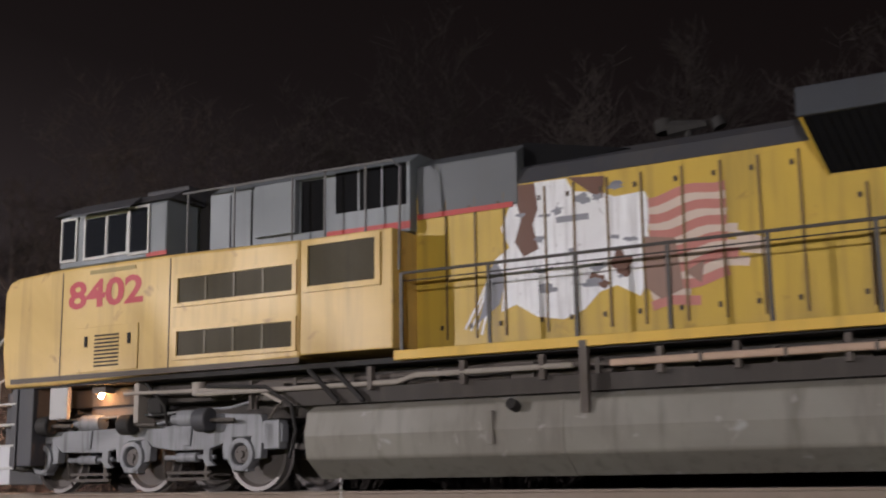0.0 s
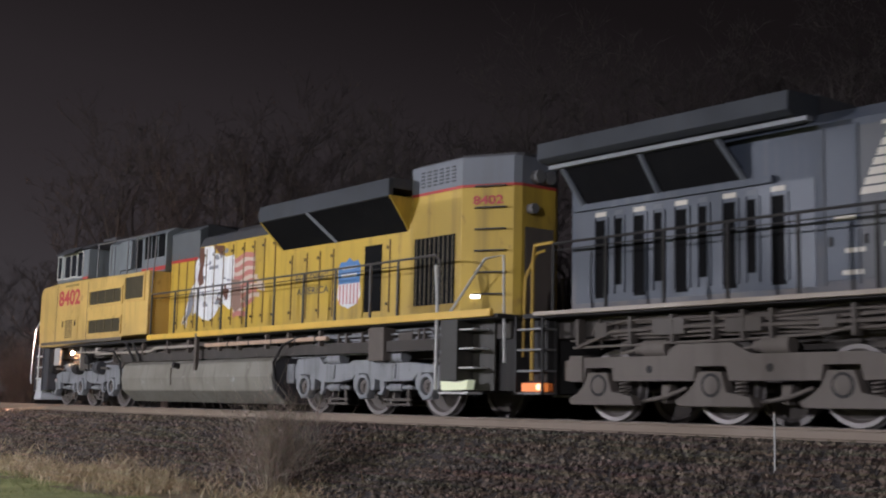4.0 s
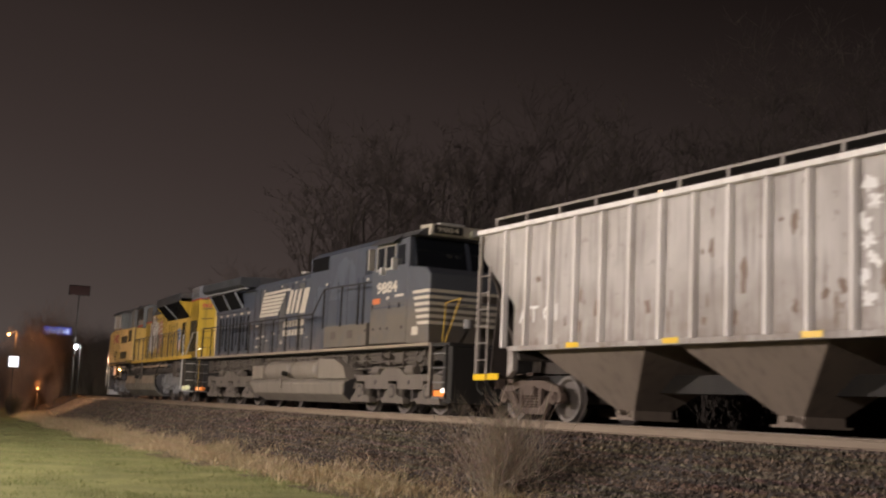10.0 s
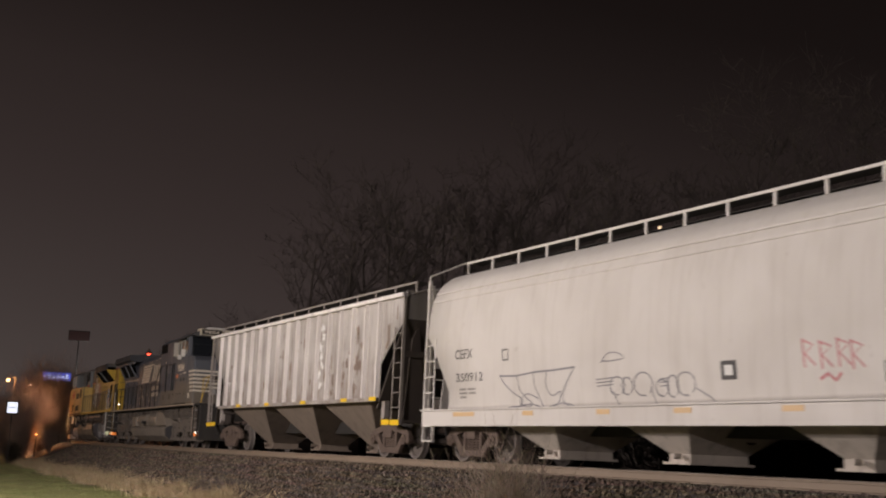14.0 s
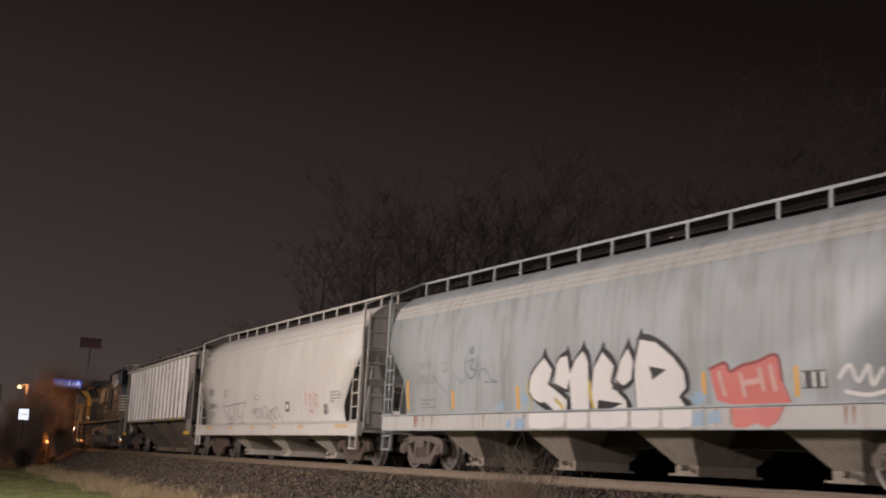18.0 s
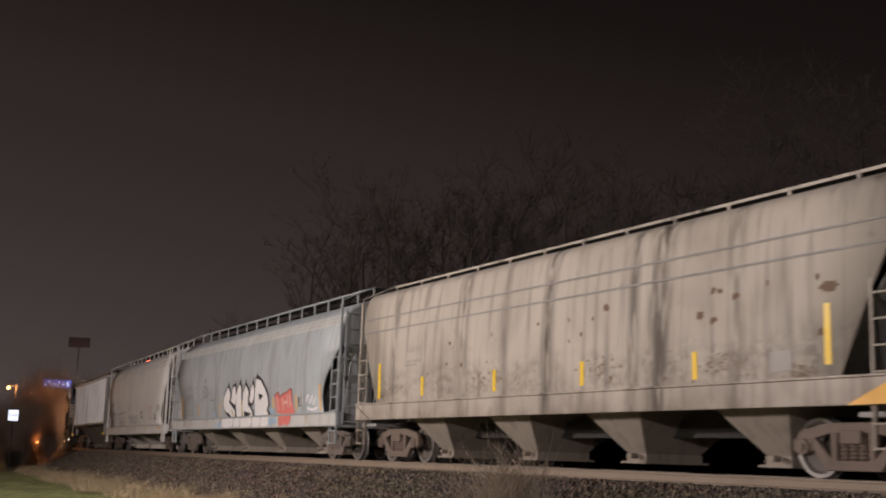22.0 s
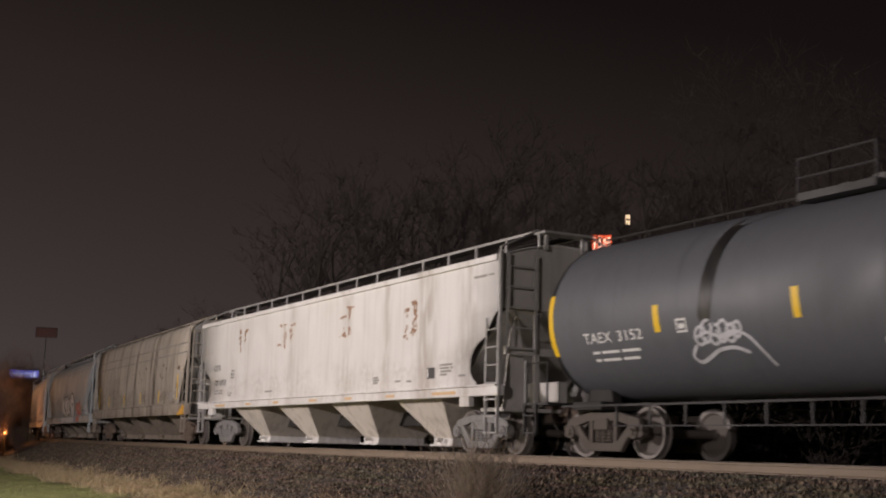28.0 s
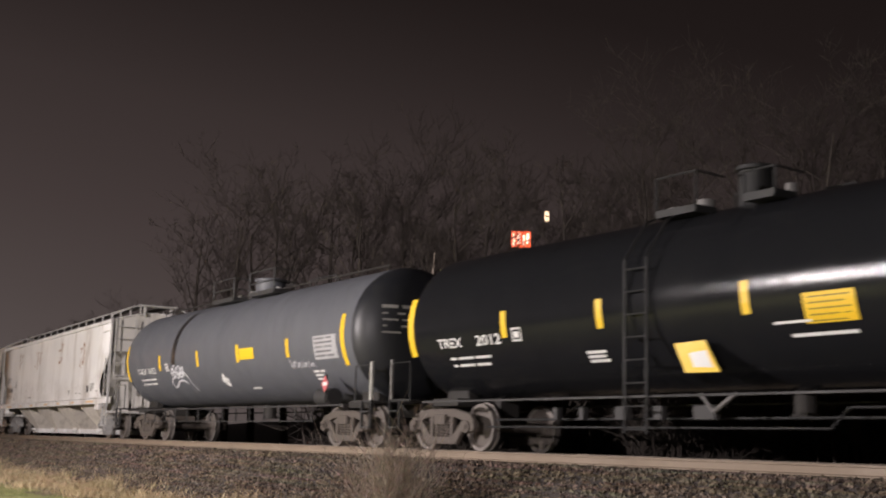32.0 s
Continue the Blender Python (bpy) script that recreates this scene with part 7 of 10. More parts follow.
def black_tank():
    body = paint("gloss_black_tank_paint", (0.012, 0.0125, 0.014), 0.16, dirt=(0.02, 0.02, 0.02), amount=0.35, streak=0.12, uneven=0.05)
    body.node_tree.nodes["Principled BSDF"].inputs["Specular IOR Level"].default_value = 0.14

    def deco(car, side):
        def yl(s):
            side.rect(s, 172.62, 172.82, 1.85, 3.02, 0, 6)
            for u in (175.80, 178.45, 181.62):
                side.rect(s, u, u + 0.16, 2.06, 2.54, 0, 3)
            side.rect(s, 182.72, 183.58, 1.86, 2.27, 0, 4)
        marks("reflector", side, yl, REFLECT, car, "yellow reflector strips and labels")
        marks("label_print", side, lambda s: data_lines(side, s, 182.80, 2.22, ([0.7], [0.6], [0.7], [0.5, 0.1], [0.6]), gap=0.08, high=0.02), paint("label_grey", (0.3, 0.22, 0.02), 0.5, grain=0), car)
        def wh(s):
            side.text(s, "TREX", 173.66, 174.48, 1.96, 2.14, 0.012)
            side.text(s, "2012", 174.95, 175.74, 1.96, 2.15, 0.012)
            data_lines(side, s, 173.95, 1.78, ([0.2, 0.5, 0.5], [0.15, 0.5, 0.45]), gap=0.13)
            data_lines(side, s, 178.0, 1.72, ([0.5], [0.45], [0.5]), gap=0.07)
            side.rect(s, 182.15, 182.8, 1.885, 1.92, 0, 1), side.rect(s, 182.4, 183.5, 1.70, 1.745, 0, 1)
            side.rect(s, 176.1, 176.13, 1.98, 2.22, 0, 1), side.rect(s, 176.35, 176.38, 1.98, 2.22, 0, 1), side.rect(s, 176.1, 176.38, 2.19, 2.22, 0, 1), side.rect(s, 176.1, 176.38, 1.98, 2.01, 0, 1), side.rect(s, 176.17, 176.31, 2.04, 2.15, 0, 1)
        marks("lettering", side, wh, WHITE, car, "white stencilled marks")
        hx = side.uc - 180.78
        plate = part("hazard_placard", Shape().prism([(hx + 0.54, 1.72), (hx - 0.10, 1.74), (hx - 0.41, 1.26), (hx + 0.30, 1.27)], 1.44, 1.452), REFLECT, car, "yellow hazard plate with a white middle")
        part("hazard_band", Shape().prism([(hx + 0.22, 1.56), (hx - 0.13, 1.59), (hx - 0.27, 1.33), (hx + 0.12, 1.35)], 1.452, 1.457), WHITE, plate)
        part("placard_bracket", Shape().box(hx - 0.03, hx + 0.03, 1.2, 1.44, 1.50, 1.56), DARK_TANK_RAIL, car)
        ladder(car, side.uc - 179.75, side.uc - 179.25, 1.56, 0.36, 3.1, DARK_TANK_RAIL)
        part("ladder_top", Shape().tube([(side.uc - 179.75, 1.56, 3.1), (side.uc - 179.75, 1.1, 3.75), (side.uc - 179.75, 0.6, 4.0)], 0.02, 6).tube([(side.uc - 179.25, 1.56, 3.1), (side.uc - 179.25, 1.1, 3.75), (side.uc - 179.25, 0.6, 4.0)], 0.02, 6), DARK_TANK_RAIL, car)
        part("valve_bracket", Shape().tube([(side.uc - 180.8, 1.46, 0.95), (side.uc - 181.1, 1.5, 0.68), (side.uc - 181.5, 1.46, 0.95)], 0.03, 6), RAILING, car)

    return tank_car("glossy black tank car with yellow reflector strips", 181.2, 8.98, (173.33, 189.07), 1.50, 2.48, body, deco, 180.6, paint("grey_brown_tank_truck", (0.098, 0.081, 0.070), 0.7, amount=0.6), "black", 0.93, ((179.3, 180.2, (4.50,)), (181.2, 181.8, (4.30,))), False, dome=(0.28, 0.56))

# ---- locomotives ----
# grimy steel whose dark colour also holds the shade under the walkway
SHADED_GRIME = paint("shaded_grimy_underframe", (0.052, 0.045, 0.038), 0.8, dirt=(0.10, 0.085, 0.07), amount=0.6, streak=0.4)
RIG = paint("grimy_brake_gear", (0.10, 0.085, 0.07), 0.7, dirt=(0.04, 0.033, 0.027), amount=0.6)


def coil_mesh(mt, sg, high):
    """A coil spring standing on z = 0, on one side of the truck."""
    c = Shape()
    c.tube([(0.075 * math.cos(a), sg * 1.09 + 0.075 * math.sin(a), high * a / (8 * math.pi)) for a in np.linspace(0, 8 * math.pi, 49)], 0.017, 5)
    return c.mesh("coil_spring", mt, smooth=True)


def engine_truck(car, xs, mt, key, style):
    """A three-axle truck under an engine: frame > journals, springs, brake gear, wheels, axles. xs: the axles' places."""
    mid = xs[1]
    lo, hi = min(xs), max(xs)
    inner = hi if abs(hi) < abs(lo) else lo
    way = 1 if inner == lo else -1
    s = Shape()
    s.box(mid - 0.45, mid + 0.45, -0.8, 0.8, 0.72, 1.0)
    for sg in (1, -1):
        a, b = sorted((sg * 1.02, sg * 1.17))
        if style == "cast":
            top = [(-0.72, 0.67), (-0.72, 0.93), (-0.38, 0.95), (-0.34, 1.07), (0.50, 1.11), (0.66, 0.98), (1.55, 0.96), (1.72, 1.02), (2.30, 1.02), (2.48, 0.96), (3.65, 0.95), (4.2, 0.90), (4.68, 0.84), (4.68, 0.66)]
            low = [(4.34, 0.68), (4.2, 0.76), (3.8, 0.76), (3.62, 0.62), (2.72, 0.60), (2.30, 0.68), (2.18, 0.76), (1.82, 0.76), (1.70, 0.66), (1.3, 0.60), (0.62, 0.60), (0.34, 0.68), (0.2, 0.76), (-0.2, 0.76), (-0.34, 0.66)]
            s.prism([(inner + way * q, z) for q, z in top + low], a, b)
            for q in (-0.52, 1.02, 3.05):
                s.prism([(inner + way * (q - 0.10), 0.94), (inner + way * (q + 0.10), 0.94), (inner + way * (q + 0.07), 0.66), (inner + way * (q - 0.07), 0.66)], sg * 1.165, sg * 1.20)
        else:
            f = hi + 0.72
            top = [(0.0, 0.60), (0.0, 0.90), (0.25, 0.95), (1.9, 0.95), (2.25, 1.11), (3.15, 1.11), (3.5, 0.95), (5.2, 0.95), (5.5, 0.90), (5.5, 0.60)]
            low = []
            for x in sorted(xs):
                low += [(f - x + 0.30, 0.59), (f - x + 0.26, 0.79), (f - x - 0.26, 0.79), (f - x - 0.30, 0.59)]
            s.prism([(f - q, z) for q, z in top + low], a, b)
            for hx in ((lo + mid) / 2 + 0.05, (mid + hi) / 2 + 0.05):
                s.cyl((hx, b - 0.01 if sg > 0 else a + 0.01, 0.76), (hx, b + 0.006 if sg > 0 else a - 0.006, 0.76), 0.06, 12, m=1)
    t = part("truck", s, [mt, DARK], car, "three-axle engine truck", bevel=0.02)
    for x in xs:
        wheel_pair(t, x, 0.533, 0.533)
        for sg in (1, -1):
            a, b = sorted((sg * 1.0, sg * 1.19))
            j = Shape()
            if style == "cast":
                j.spin([(0.155, sg * 1.02), (0.235, sg * 1.02), (0.245, sg * 1.10), (0.235, sg * 1.21), (0.17, sg * 1.22), (0.155, sg * 1.20), (0.155, sg * 1.02)], (x, 0.52), 14)
                for q in (-1, 1):
                    j.prism([(x + q * 0.20, 0.44), (x + q * 0.34, 0.46), (x + q * 0.36, 0.66), (x + q * 0.28, 0.78), (x + q * 0.16, 0.76)], a + 0.02, b - 0.02)
                j.prism([(x + 0.16 * way, 0.30), (x - 0.14 * way, 0.28), (x - 0.12 * way, 0.36), (x + 0.16 * way, 0.37)], a + 0.03, b)
                cap = Shape().spin([(0.0, sg * 1.20), (0.05, sg * 1.20), (0.06, sg * 1.17), (0.125, sg * 1.165), (0.14, sg * 1.10)], (x, 0.52), 14)
                for k in range(3):
                    q = k * math.tau / 3 + 0.4
                    cap.cyl((x + 0.09 * math.cos(q), sg * 1.16, 0.52 + 0.09 * math.sin(q)), (x + 0.09 * math.cos(q), sg * 1.185, 0.52 + 0.09 * math.sin(q)), 0.018, 6)
            else:
                j.prism([(x - d, z) for d, z in ((-0.20, 0.72), (0.18, 0.72), (0.28, 0.44), (0.66, 0.37), (0.72, 0.24), (-0.55, 0.24), (-0.62, 0.31), (-0.42, 0.42), (-0.30, 0.52))], a, b)
                cap = Shape().spin([(0.0, sg * 1.21), (0.11, sg * 1.21), (0.125, sg * 1.20), (0.125, sg * 1.18)], (x - 0.02, 0.53), 16)
                part("journal_ring", Shape().spin([(0.125, sg * 1.188), (0.125, sg * 1.196), (0.165, sg * 1.196), (0.165, sg * 1.188)], (x - 0.02, 0.53), 16), DARK, t, smooth=True)
            part("journal_box", j, mt, t, bevel=0.012)
            part("bearing_cap", cap, WHEEL if style == "cast" else mt, t, smooth=True)
            for dx, z, h in (((-0.72, 0.96, 0.30),) if style == "cast" and x != xs[-1] else ((0.46, 0.385, 0.215),) if style != "cast" else ()):
                part("coil_spring", shared(("coil", key, sg, h), lambda: coil_mesh(DARK if style == "cast" else mt, sg, h)), None, t).location = (x + (dx if style == "cast" else -dx), 0, z)
    for k, x in enumerate((xs[0] + xs[1], xs[1] + xs[2])):
        x /= 2
        for sg in (1, -1):
            part("brake_cylinder", Shape().cyl((x - 0.28, sg * 1.12, 1.06), (x + 0.16, sg * 1.12, 1.06), 0.125, 14).cyl((x + 0.16, sg * 1.12, 1.06), (x + 0.30, sg * 1.12, 1.05), 0.08, 12).cyl((x + 0.3, sg * 1.12, 1.05), (x + 0.62, sg * 1.12, 1.0), 0.025, 8), mt, t, smooth=True, bevel=0.01)
            if style == "cast":
                part("brake_hanger", Shape().prism([(x - 0.34 * way, 0.64), (x - 0.46 * way, 0.64), (x - 0.46 * way, 0.44), (x - 0.56 * way, 0.38), (x - 0.40 * way, 0.36), (x - 0.32 * way, 0.48)], sg * 1.10, sg * 1.17), mt, t, bevel=0.01)
                part("brake_rod", Shape().cyl((x - 0.5, sg * 1.1, 0.50), (x + 0.45, sg * 1.1, 0.50), 0.035, 8).cyl((x - 0.18, sg * 1.1, 0.50), (x + 0.2, sg * 1.1, 0.50), 0.07, 10), mt, t, smooth=True)
                for z in (0.19, 0.28):
                    part("brake_rigging", Shape().box(x - 0.42, x + 0.42, sg * 1.08 - 0.03, sg * 1.08 + 0.03, z - 0.022, z + 0.022), RIG, t, bevel=0.006)
                part("rigging_link", Shape().box(x - 0.36, x - 0.30, sg * 1.08 - 0.02, sg * 1.08 + 0.02, 0.18, 0.56), RIG, t)
                part("sand_pipe", Shape().tube([(x - 0.3, sg * 1.05, 1.1), (x + 0.5, sg * 1.1, 0.62), (x + 0.56, sg * 1.0, 0.3), (x + 0.62, sg * 0.85, 0.12)], 0.018, 6), RIG, t)
            else:
                part("brake_shoe", Shape().prism([(x - 0.10, 0.56), (x + 0.06, 0.56), (x + 0.10, 0.30), (x - 0.02, 0.28)], sg * 0.70, sg * 0.88), mt, t, bevel=0.01)
                part("brake_rod", Shape().tube([(x - 0.45, sg * 0.95, 0.50), (x - 0.1, sg * 0.96, 0.38), (x + 0.5, sg * 0.96, 0.28)], 0.03, 6), mt, t)
    for sg in (1, -1):
        e = hi + 0.45 if style != "cast" else inner - way * 0.55
        part("end_bracket", Shape().box(e - 0.14, e + 0.14, min(sg * 1.0, sg * 1.2), max(sg * 1.0, sg * 1.2), 0.58, 0.98), mt, t, bevel=0.02)
        part("air_line", Shape().tube([(hi + 0.5, sg * 1.19, 1.10), (mid + 0.6, sg * 1.19, 1.13), (mid - 0.5, sg * 1.19, 1.14), (lo + 0.2, sg * 1.19, 1.18), (lo - 0.4, sg * 1.15, 1.30)], 0.02, 6), mt, t, smooth=True)
    return t


def fuel_tank(car, x0, x1, mt, low=0.16, top=1.12, slope=(0.0, 0.0)):
    """A long tank; slope: how far each end draws in below its top, metre for metre."""
    prof = [(1.30, top), (1.46, top - 0.08), (1.52, 0.72), (1.46, 0.42), (1.12, low), (-1.12, low), (-1.46, 0.42), (-1.52, 0.72), (-1.46, top - 0.08), (-1.30, top)]
    def drawn_in(s):
        s.v = [(x + (slope[0] if x < (x0 + x1) / 2 else -slope[1]) * max(0.0, top - z), y, z) for x, y, z in s.v]
        return s

    t = part("fuel_tank", drawn_in(Shape().prism(prof, x0, x1, "x")), mt, car, "long grey fuel tank with sloping underside", bevel=0.03)
    xm = (x0 + x1) / 2
    band = [(y * 1.006, z if z > low else z - 0.006) for y, z in prof]
    part("tank_seam", Shape().prism(band, xm - 0.03, xm + 0.03, "x"), mt, t)
    part("filler_neck", Shape().cyl((xm + 0.6, 1.46, 0.98), (xm + 0.6, 1.62, 1.02), 0.07, 10), DARK, t)
    # dark end plates: soot, with the truck's shade painted in
    for e, x in ((-1, x0), (1, x1)):
        part("tank_end", drawn_in(Shape().prism([(y * 0.97, 0.02 + z * 0.97) for y, z in prof], *sorted((x + e * 0.004, x + e * 0.02)), "x")), SOOT, t, "blackened tank end, soot and truck shade in one colour")
    part("sight_glass", Shape().box(xm + 0.9, xm + 1.0, 1.5, 1.535, 0.55, 0.95), mt, t)
    return t


def piping(car, x0, x1, mt, seed, sg=1):
    """Conduits, brackets and pipes along the underframe."""
    rnd = random.Random(seed)
    for i in range(7):
        z = 1.22 + 0.05 * i
        y = sg * (1.12 + 0.05 * (i % 3))
        a, b = x0 + rnd.uniform(0, 1.2), x1 - rnd.uniform(0, 1.2)
        pts = [(a, y, z - 0.25), (a + 0.2, y, z)]
        x = a + 0.2
        while x < b - 0.8:
            x += rnd.uniform(0.7, 2.0)
            pts.append((min(x, b), y, z + rnd.choice((0, 0, 0.03, -0.04))))
        pts.append((b, y, z - rnd.uniform(0.0, 0.3)))
        part("conduit", Shape().tube(pts, rnd.choice((0.018, 0.024, 0.03)), 6), mt, car)
    for i in range(9):
        x = x0 + (x1 - x0) * (i + 0.5) / 9 + rnd.uniform(-0.3, 0.3)
        part("pipe_bracket", Shape().box(x - 0.025, x + 0.025, sg * 1.2 - 0.1, sg * 1.2 + 0.06, 1.14, 1.54), RIG, car)
    for i in range(5):
        x = x0 + (x1 - x0) * (i + 0.6) / 5.2
        w = rnd.uniform(0.12, 0.3)
        part("valve_box", Shape().box(x - w, x + w, sg * 1.05, sg * 1.25, 1.24, 1.24 + rnd.uniform(0.12, 0.26)) if sg > 0 else Shape().box(x - w, x + w, -1.25, -1.05, 1.24, 1.45), RIG, car, bevel=0.015)


def handrail(car, uc, us, y, base, top, mt, ends=()):
    for sg in (1, -1):
        for u in us:
            part("rail_stanchion", Shape().box(uc - u - 0.022, uc - u + 0.022, sg * y - 0.018, sg * y + 0.018, base, top), mt, car)
        part("handrail", Shape().tube([(uc - us[0], sg * y, top), (uc - us[-1], sg * y, top)] + [(uc - a, sg * y, b) for a, b in ends], 0.021, 8), mt, car, smooth=True)
        part("mid_rail", Shape().tube([(uc - us[0], sg * (y - 0.03), top - 0.10), (uc - us[-1], sg * (y - 0.03), top - 0.10)], 0.010, 6), DARK, car)


def stepwell(car, xa, xb, y, mt, tread, lit=None, lit_label=""):
    """Corner steps: side plates and four treads."""
    a, b = min(xa, xb), max(xa, xb)
    for sg in (1, -1):
        s = Shape()
        for x in (a, b):
            s.box(x - 0.02, x + 0.02, sg * y - 0.02 if sg > 0 else sg * y - 0.02, sg * y + 0.02, 0.38, 1.62)
        s.box(a, b, min(sg * (y - 0.34), sg * (y - 0.30)), max(sg * (y - 0.34), sg * (y - 0.30)), 0.38, 1.6)
        part("step_well", s, mt, car)
        for z in (0.40, 0.75, 1.08, 1.40):
            part("step_tread", Shape().box(a, b, min(sg * (y - 0.3), sg * y), max(sg * (y - 0.3), sg * y), z - 0.015, z + 0.015), tread, car)
        # the step block itself glows, in place of lamp light falling on it
        if lit and sg > 0:
            part("glowing_step", Shape().box(a + 0.05, b - 0.12, y - 0.28, y - 0.02, 0.43, 0.56), lit, car, lit_label)


def yellow_engine():
    uc = 25.9
    X = lambda u: uc - u
    car = thing("locomotive", "yellow and grey diesel locomotive with an eagle and flag mural", "locomotive")
    B, W, H = 1.53, 1.15, 0.98
    part("frame", Shape().box(X(36.9), X(16.6), -1.08, 1.08, 1.30, 1.60).box(X(35.0), X(17.0), -0.75, 0.75, 1.02, 1.4), SHADED_GRIME, car, "grimy steel underframe, darkened for the shade under the walkway", bevel=0.02)
    part("walkway", Shape().box(X(37.0), X(16.7), -1.45, 1.45, 1.62, 1.69), DARK, car)
    for sg in (1, -1):
        a, b = sorted((sg * 1.46, sg * 1.535))
        part("walkway_edge", Shape().box(X(36.9), X(23.85), a, b, 1.645, 1.77), paint_cache("bright_edge_yellow", (0.70, 0.44, 0.06)), car, "yellow reflective walkway edge", bevel=0.008)
        a, b = sorted((sg * 1.28, sg * 1.34))
        part("sill_plate", Shape().box(X(35.4), X(21.9), a, b, 1.14, 1.34), SHADED_GRIME, car)
        # gear under the cab
        part("jacking_post", Shape().box(X(17.76), X(17.36), sg * 1.36 - 0.04, sg * 1.36 + 0.04, 1.12, 1.62), paint_cache("pale_jack_post", (0.40, 0.39, 0.37)), car, "pale upright jacking post", bevel=0.02)
        part("lamp_recess", Shape().box(X(19.15), X(17.9), sg * 1.0 - 0.03, sg * 1.0 + 0.03, 1.15, 1.62), FRAME_DUST, car, "dusty plate lit by the truck lamp", bevel=0.01)
        part("lamp_recess", Shape().box(X(19.2), X(19.1), sg * 1.0, sg * 1.34, 1.02, 1.62) if sg > 0 else Shape().box(X(19.2), X(19.1), -1.34, -1.0, 1.02, 1.62), paint_cache("pale_dust_pipe", (0.34, 0.30, 0.25)), car, bevel=0.01)
        for u, z, r in ((17.2, 1.04, 0.15), (18.95, 1.0, 0.15), (20.45, 1.02, 0.17)):
            part("air_drum", Shape().cyl((X(u) - 0.12, sg * 1.28, z), (X(u) + 0.14, sg * 1.28, z), r, 16), DARK if u < 20 else SOOT, car, "dark round brake drum", smooth=True, bevel=0.025)
            part("drum_rod", Shape().cyl((X(u) + 0.12, sg * 1.28, z), (X(u) - 0.55, sg * 1.28, z - 0.02), 0.03, 8), RIG, car, smooth=True)
        part("valve", Shape().box(X(19.62), X(19.32), sg * 1.22 - 0.08, sg * 1.22 + 0.08, 1.14, 1.38), DARK, car, bevel=0.04)
        part("valve", Shape().cyl((X(20.35), sg * 1.30, 1.36), (X(20.35), sg * 1.30, 1.56), 0.10, 12), paint_cache("pale_dust_pipe", (0.34, 0.30, 0.25)), car, smooth=True, bevel=0.02)
        part("conduit", Shape().tube([(X(18.9), sg * 1.34, 1.46), (X(20.0), sg * 1.36, 1.44), (X(21.4), sg * 1.36, 1.43), (X(21.9), sg * 1.34, 1.2)], 0.028, 7), paint_cache("pale_dust_pipe", (0.34, 0.30, 0.25)), car, smooth=True)
        part("conduit", Shape().tube([(X(19.3), sg * 1.30, 1.60), (X(19.7), sg * 1.32, 1.25), (X(19.75), sg * 1.3, 0.95)], 0.022, 7), DARK, car, smooth=True)
        part("cable_duct", Shape().box(X(31.9), X(26.8), sg * 1.42 - 0.05, sg * 1.42 + 0.05, 1.40, 1.485), paint_cache("rusty_tan_pipe", (0.46, 0.32, 0.22)), car, "long rusty tan cable duct", bevel=0.02)
        for u in (27.9, 28.85, 29.8, 30.75, 31.5):
            part("duct_clamp", Shape().box(X(u) - 0.02, X(u) + 0.02, sg * 1.42 - 0.06, sg * 1.42 + 0.06, 1.385, 1.50), FRAME_DUST, car)
        part("brake_pipe", Shape().tube([(X(26.3), sg * 1.40, 1.45), (X(24.1), sg * 1.40, 1.45), (X(23.8), sg * 1.38, 1.38), (X(20.4), sg * 1.38, 1.38)], 0.035, 8), paint_cache("pale_dust_pipe", (0.34, 0.30, 0.25)), car, "thick dusty pipe", smooth=True)
        part("side_duct", Shape().box(X(26.6), X(23.2), sg * 1.16 - 0.05, sg * 1.16 + 0.05, 1.14, 1.26), paint_cache("pale_dust_pipe", (0.34, 0.30, 0.25)), car, bevel=0.02)
        for u in (23.4, 24.8, 25.9, 27.4, 28.3, 29.5, 30.4, 31.6):
            part("hanger", Shape().box(X(u) - 0.035, X(u) + 0.035, sg * 1.40 - 0.06, sg * 1.40 + 0.03, 1.30, 1.60), FRAME_DUST, car)
        part("cable_loop", Shape().tube([(X(30.9), sg * 1.44, 1.50), (X(30.3), sg * 1.48, 1.36), (X(29.98), sg * 1.5, 1.0), (X(30.05), sg * 1.48, 0.62), (X(30.4), sg * 1.40, 0.34)], 0.028, 8), DARK, car, "black cable loop by the tank", smooth=True)
        part("cable_loop", Shape().tube([(X(20.6), sg * 1.42, 1.48), (X(21.7), sg * 1.46, 1.42), (X(22.15), sg * 1.46, 1.15), (X(22.2), sg * 1.42, 0.8), (X(22.05), sg * 1.36, 0.45)], 0.026, 8), DARK, car, "black cable loop by the tank", smooth=True)
    # nose and flush lower body
    nose = [(X(16.45), 1.64), (X(16.36), 2.2), (X(16.36), 3.18), (X(16.46), 3.34), (X(16.66), 3.40), (X(17.55), 3.45), (X(19.86), 3.45), (X(22.33), 3.40), (X(22.33), 1.76), (X(17.5), 1.64)]
    part("nose", Shape().prism(nose, -B, B), YELLOW, car, "flush yellow nose and cab base", bevel=0.05)
    part("battery_box", Shape().box(X(23.86), X(22.36), -B - 0.03, B + 0.03, 1.80, 3.38), YELLOW, car, "yellow equipment box", bevel=0.02)
    part("nose_top", Shape().prism([(X(16.7), 3.40), (X(17.58), 3.44), (X(17.58), 3.62), (X(17.2), 3.52)], -1.0, 1.0), SOOT, car)
    side = Side(uc, lambda z: B)
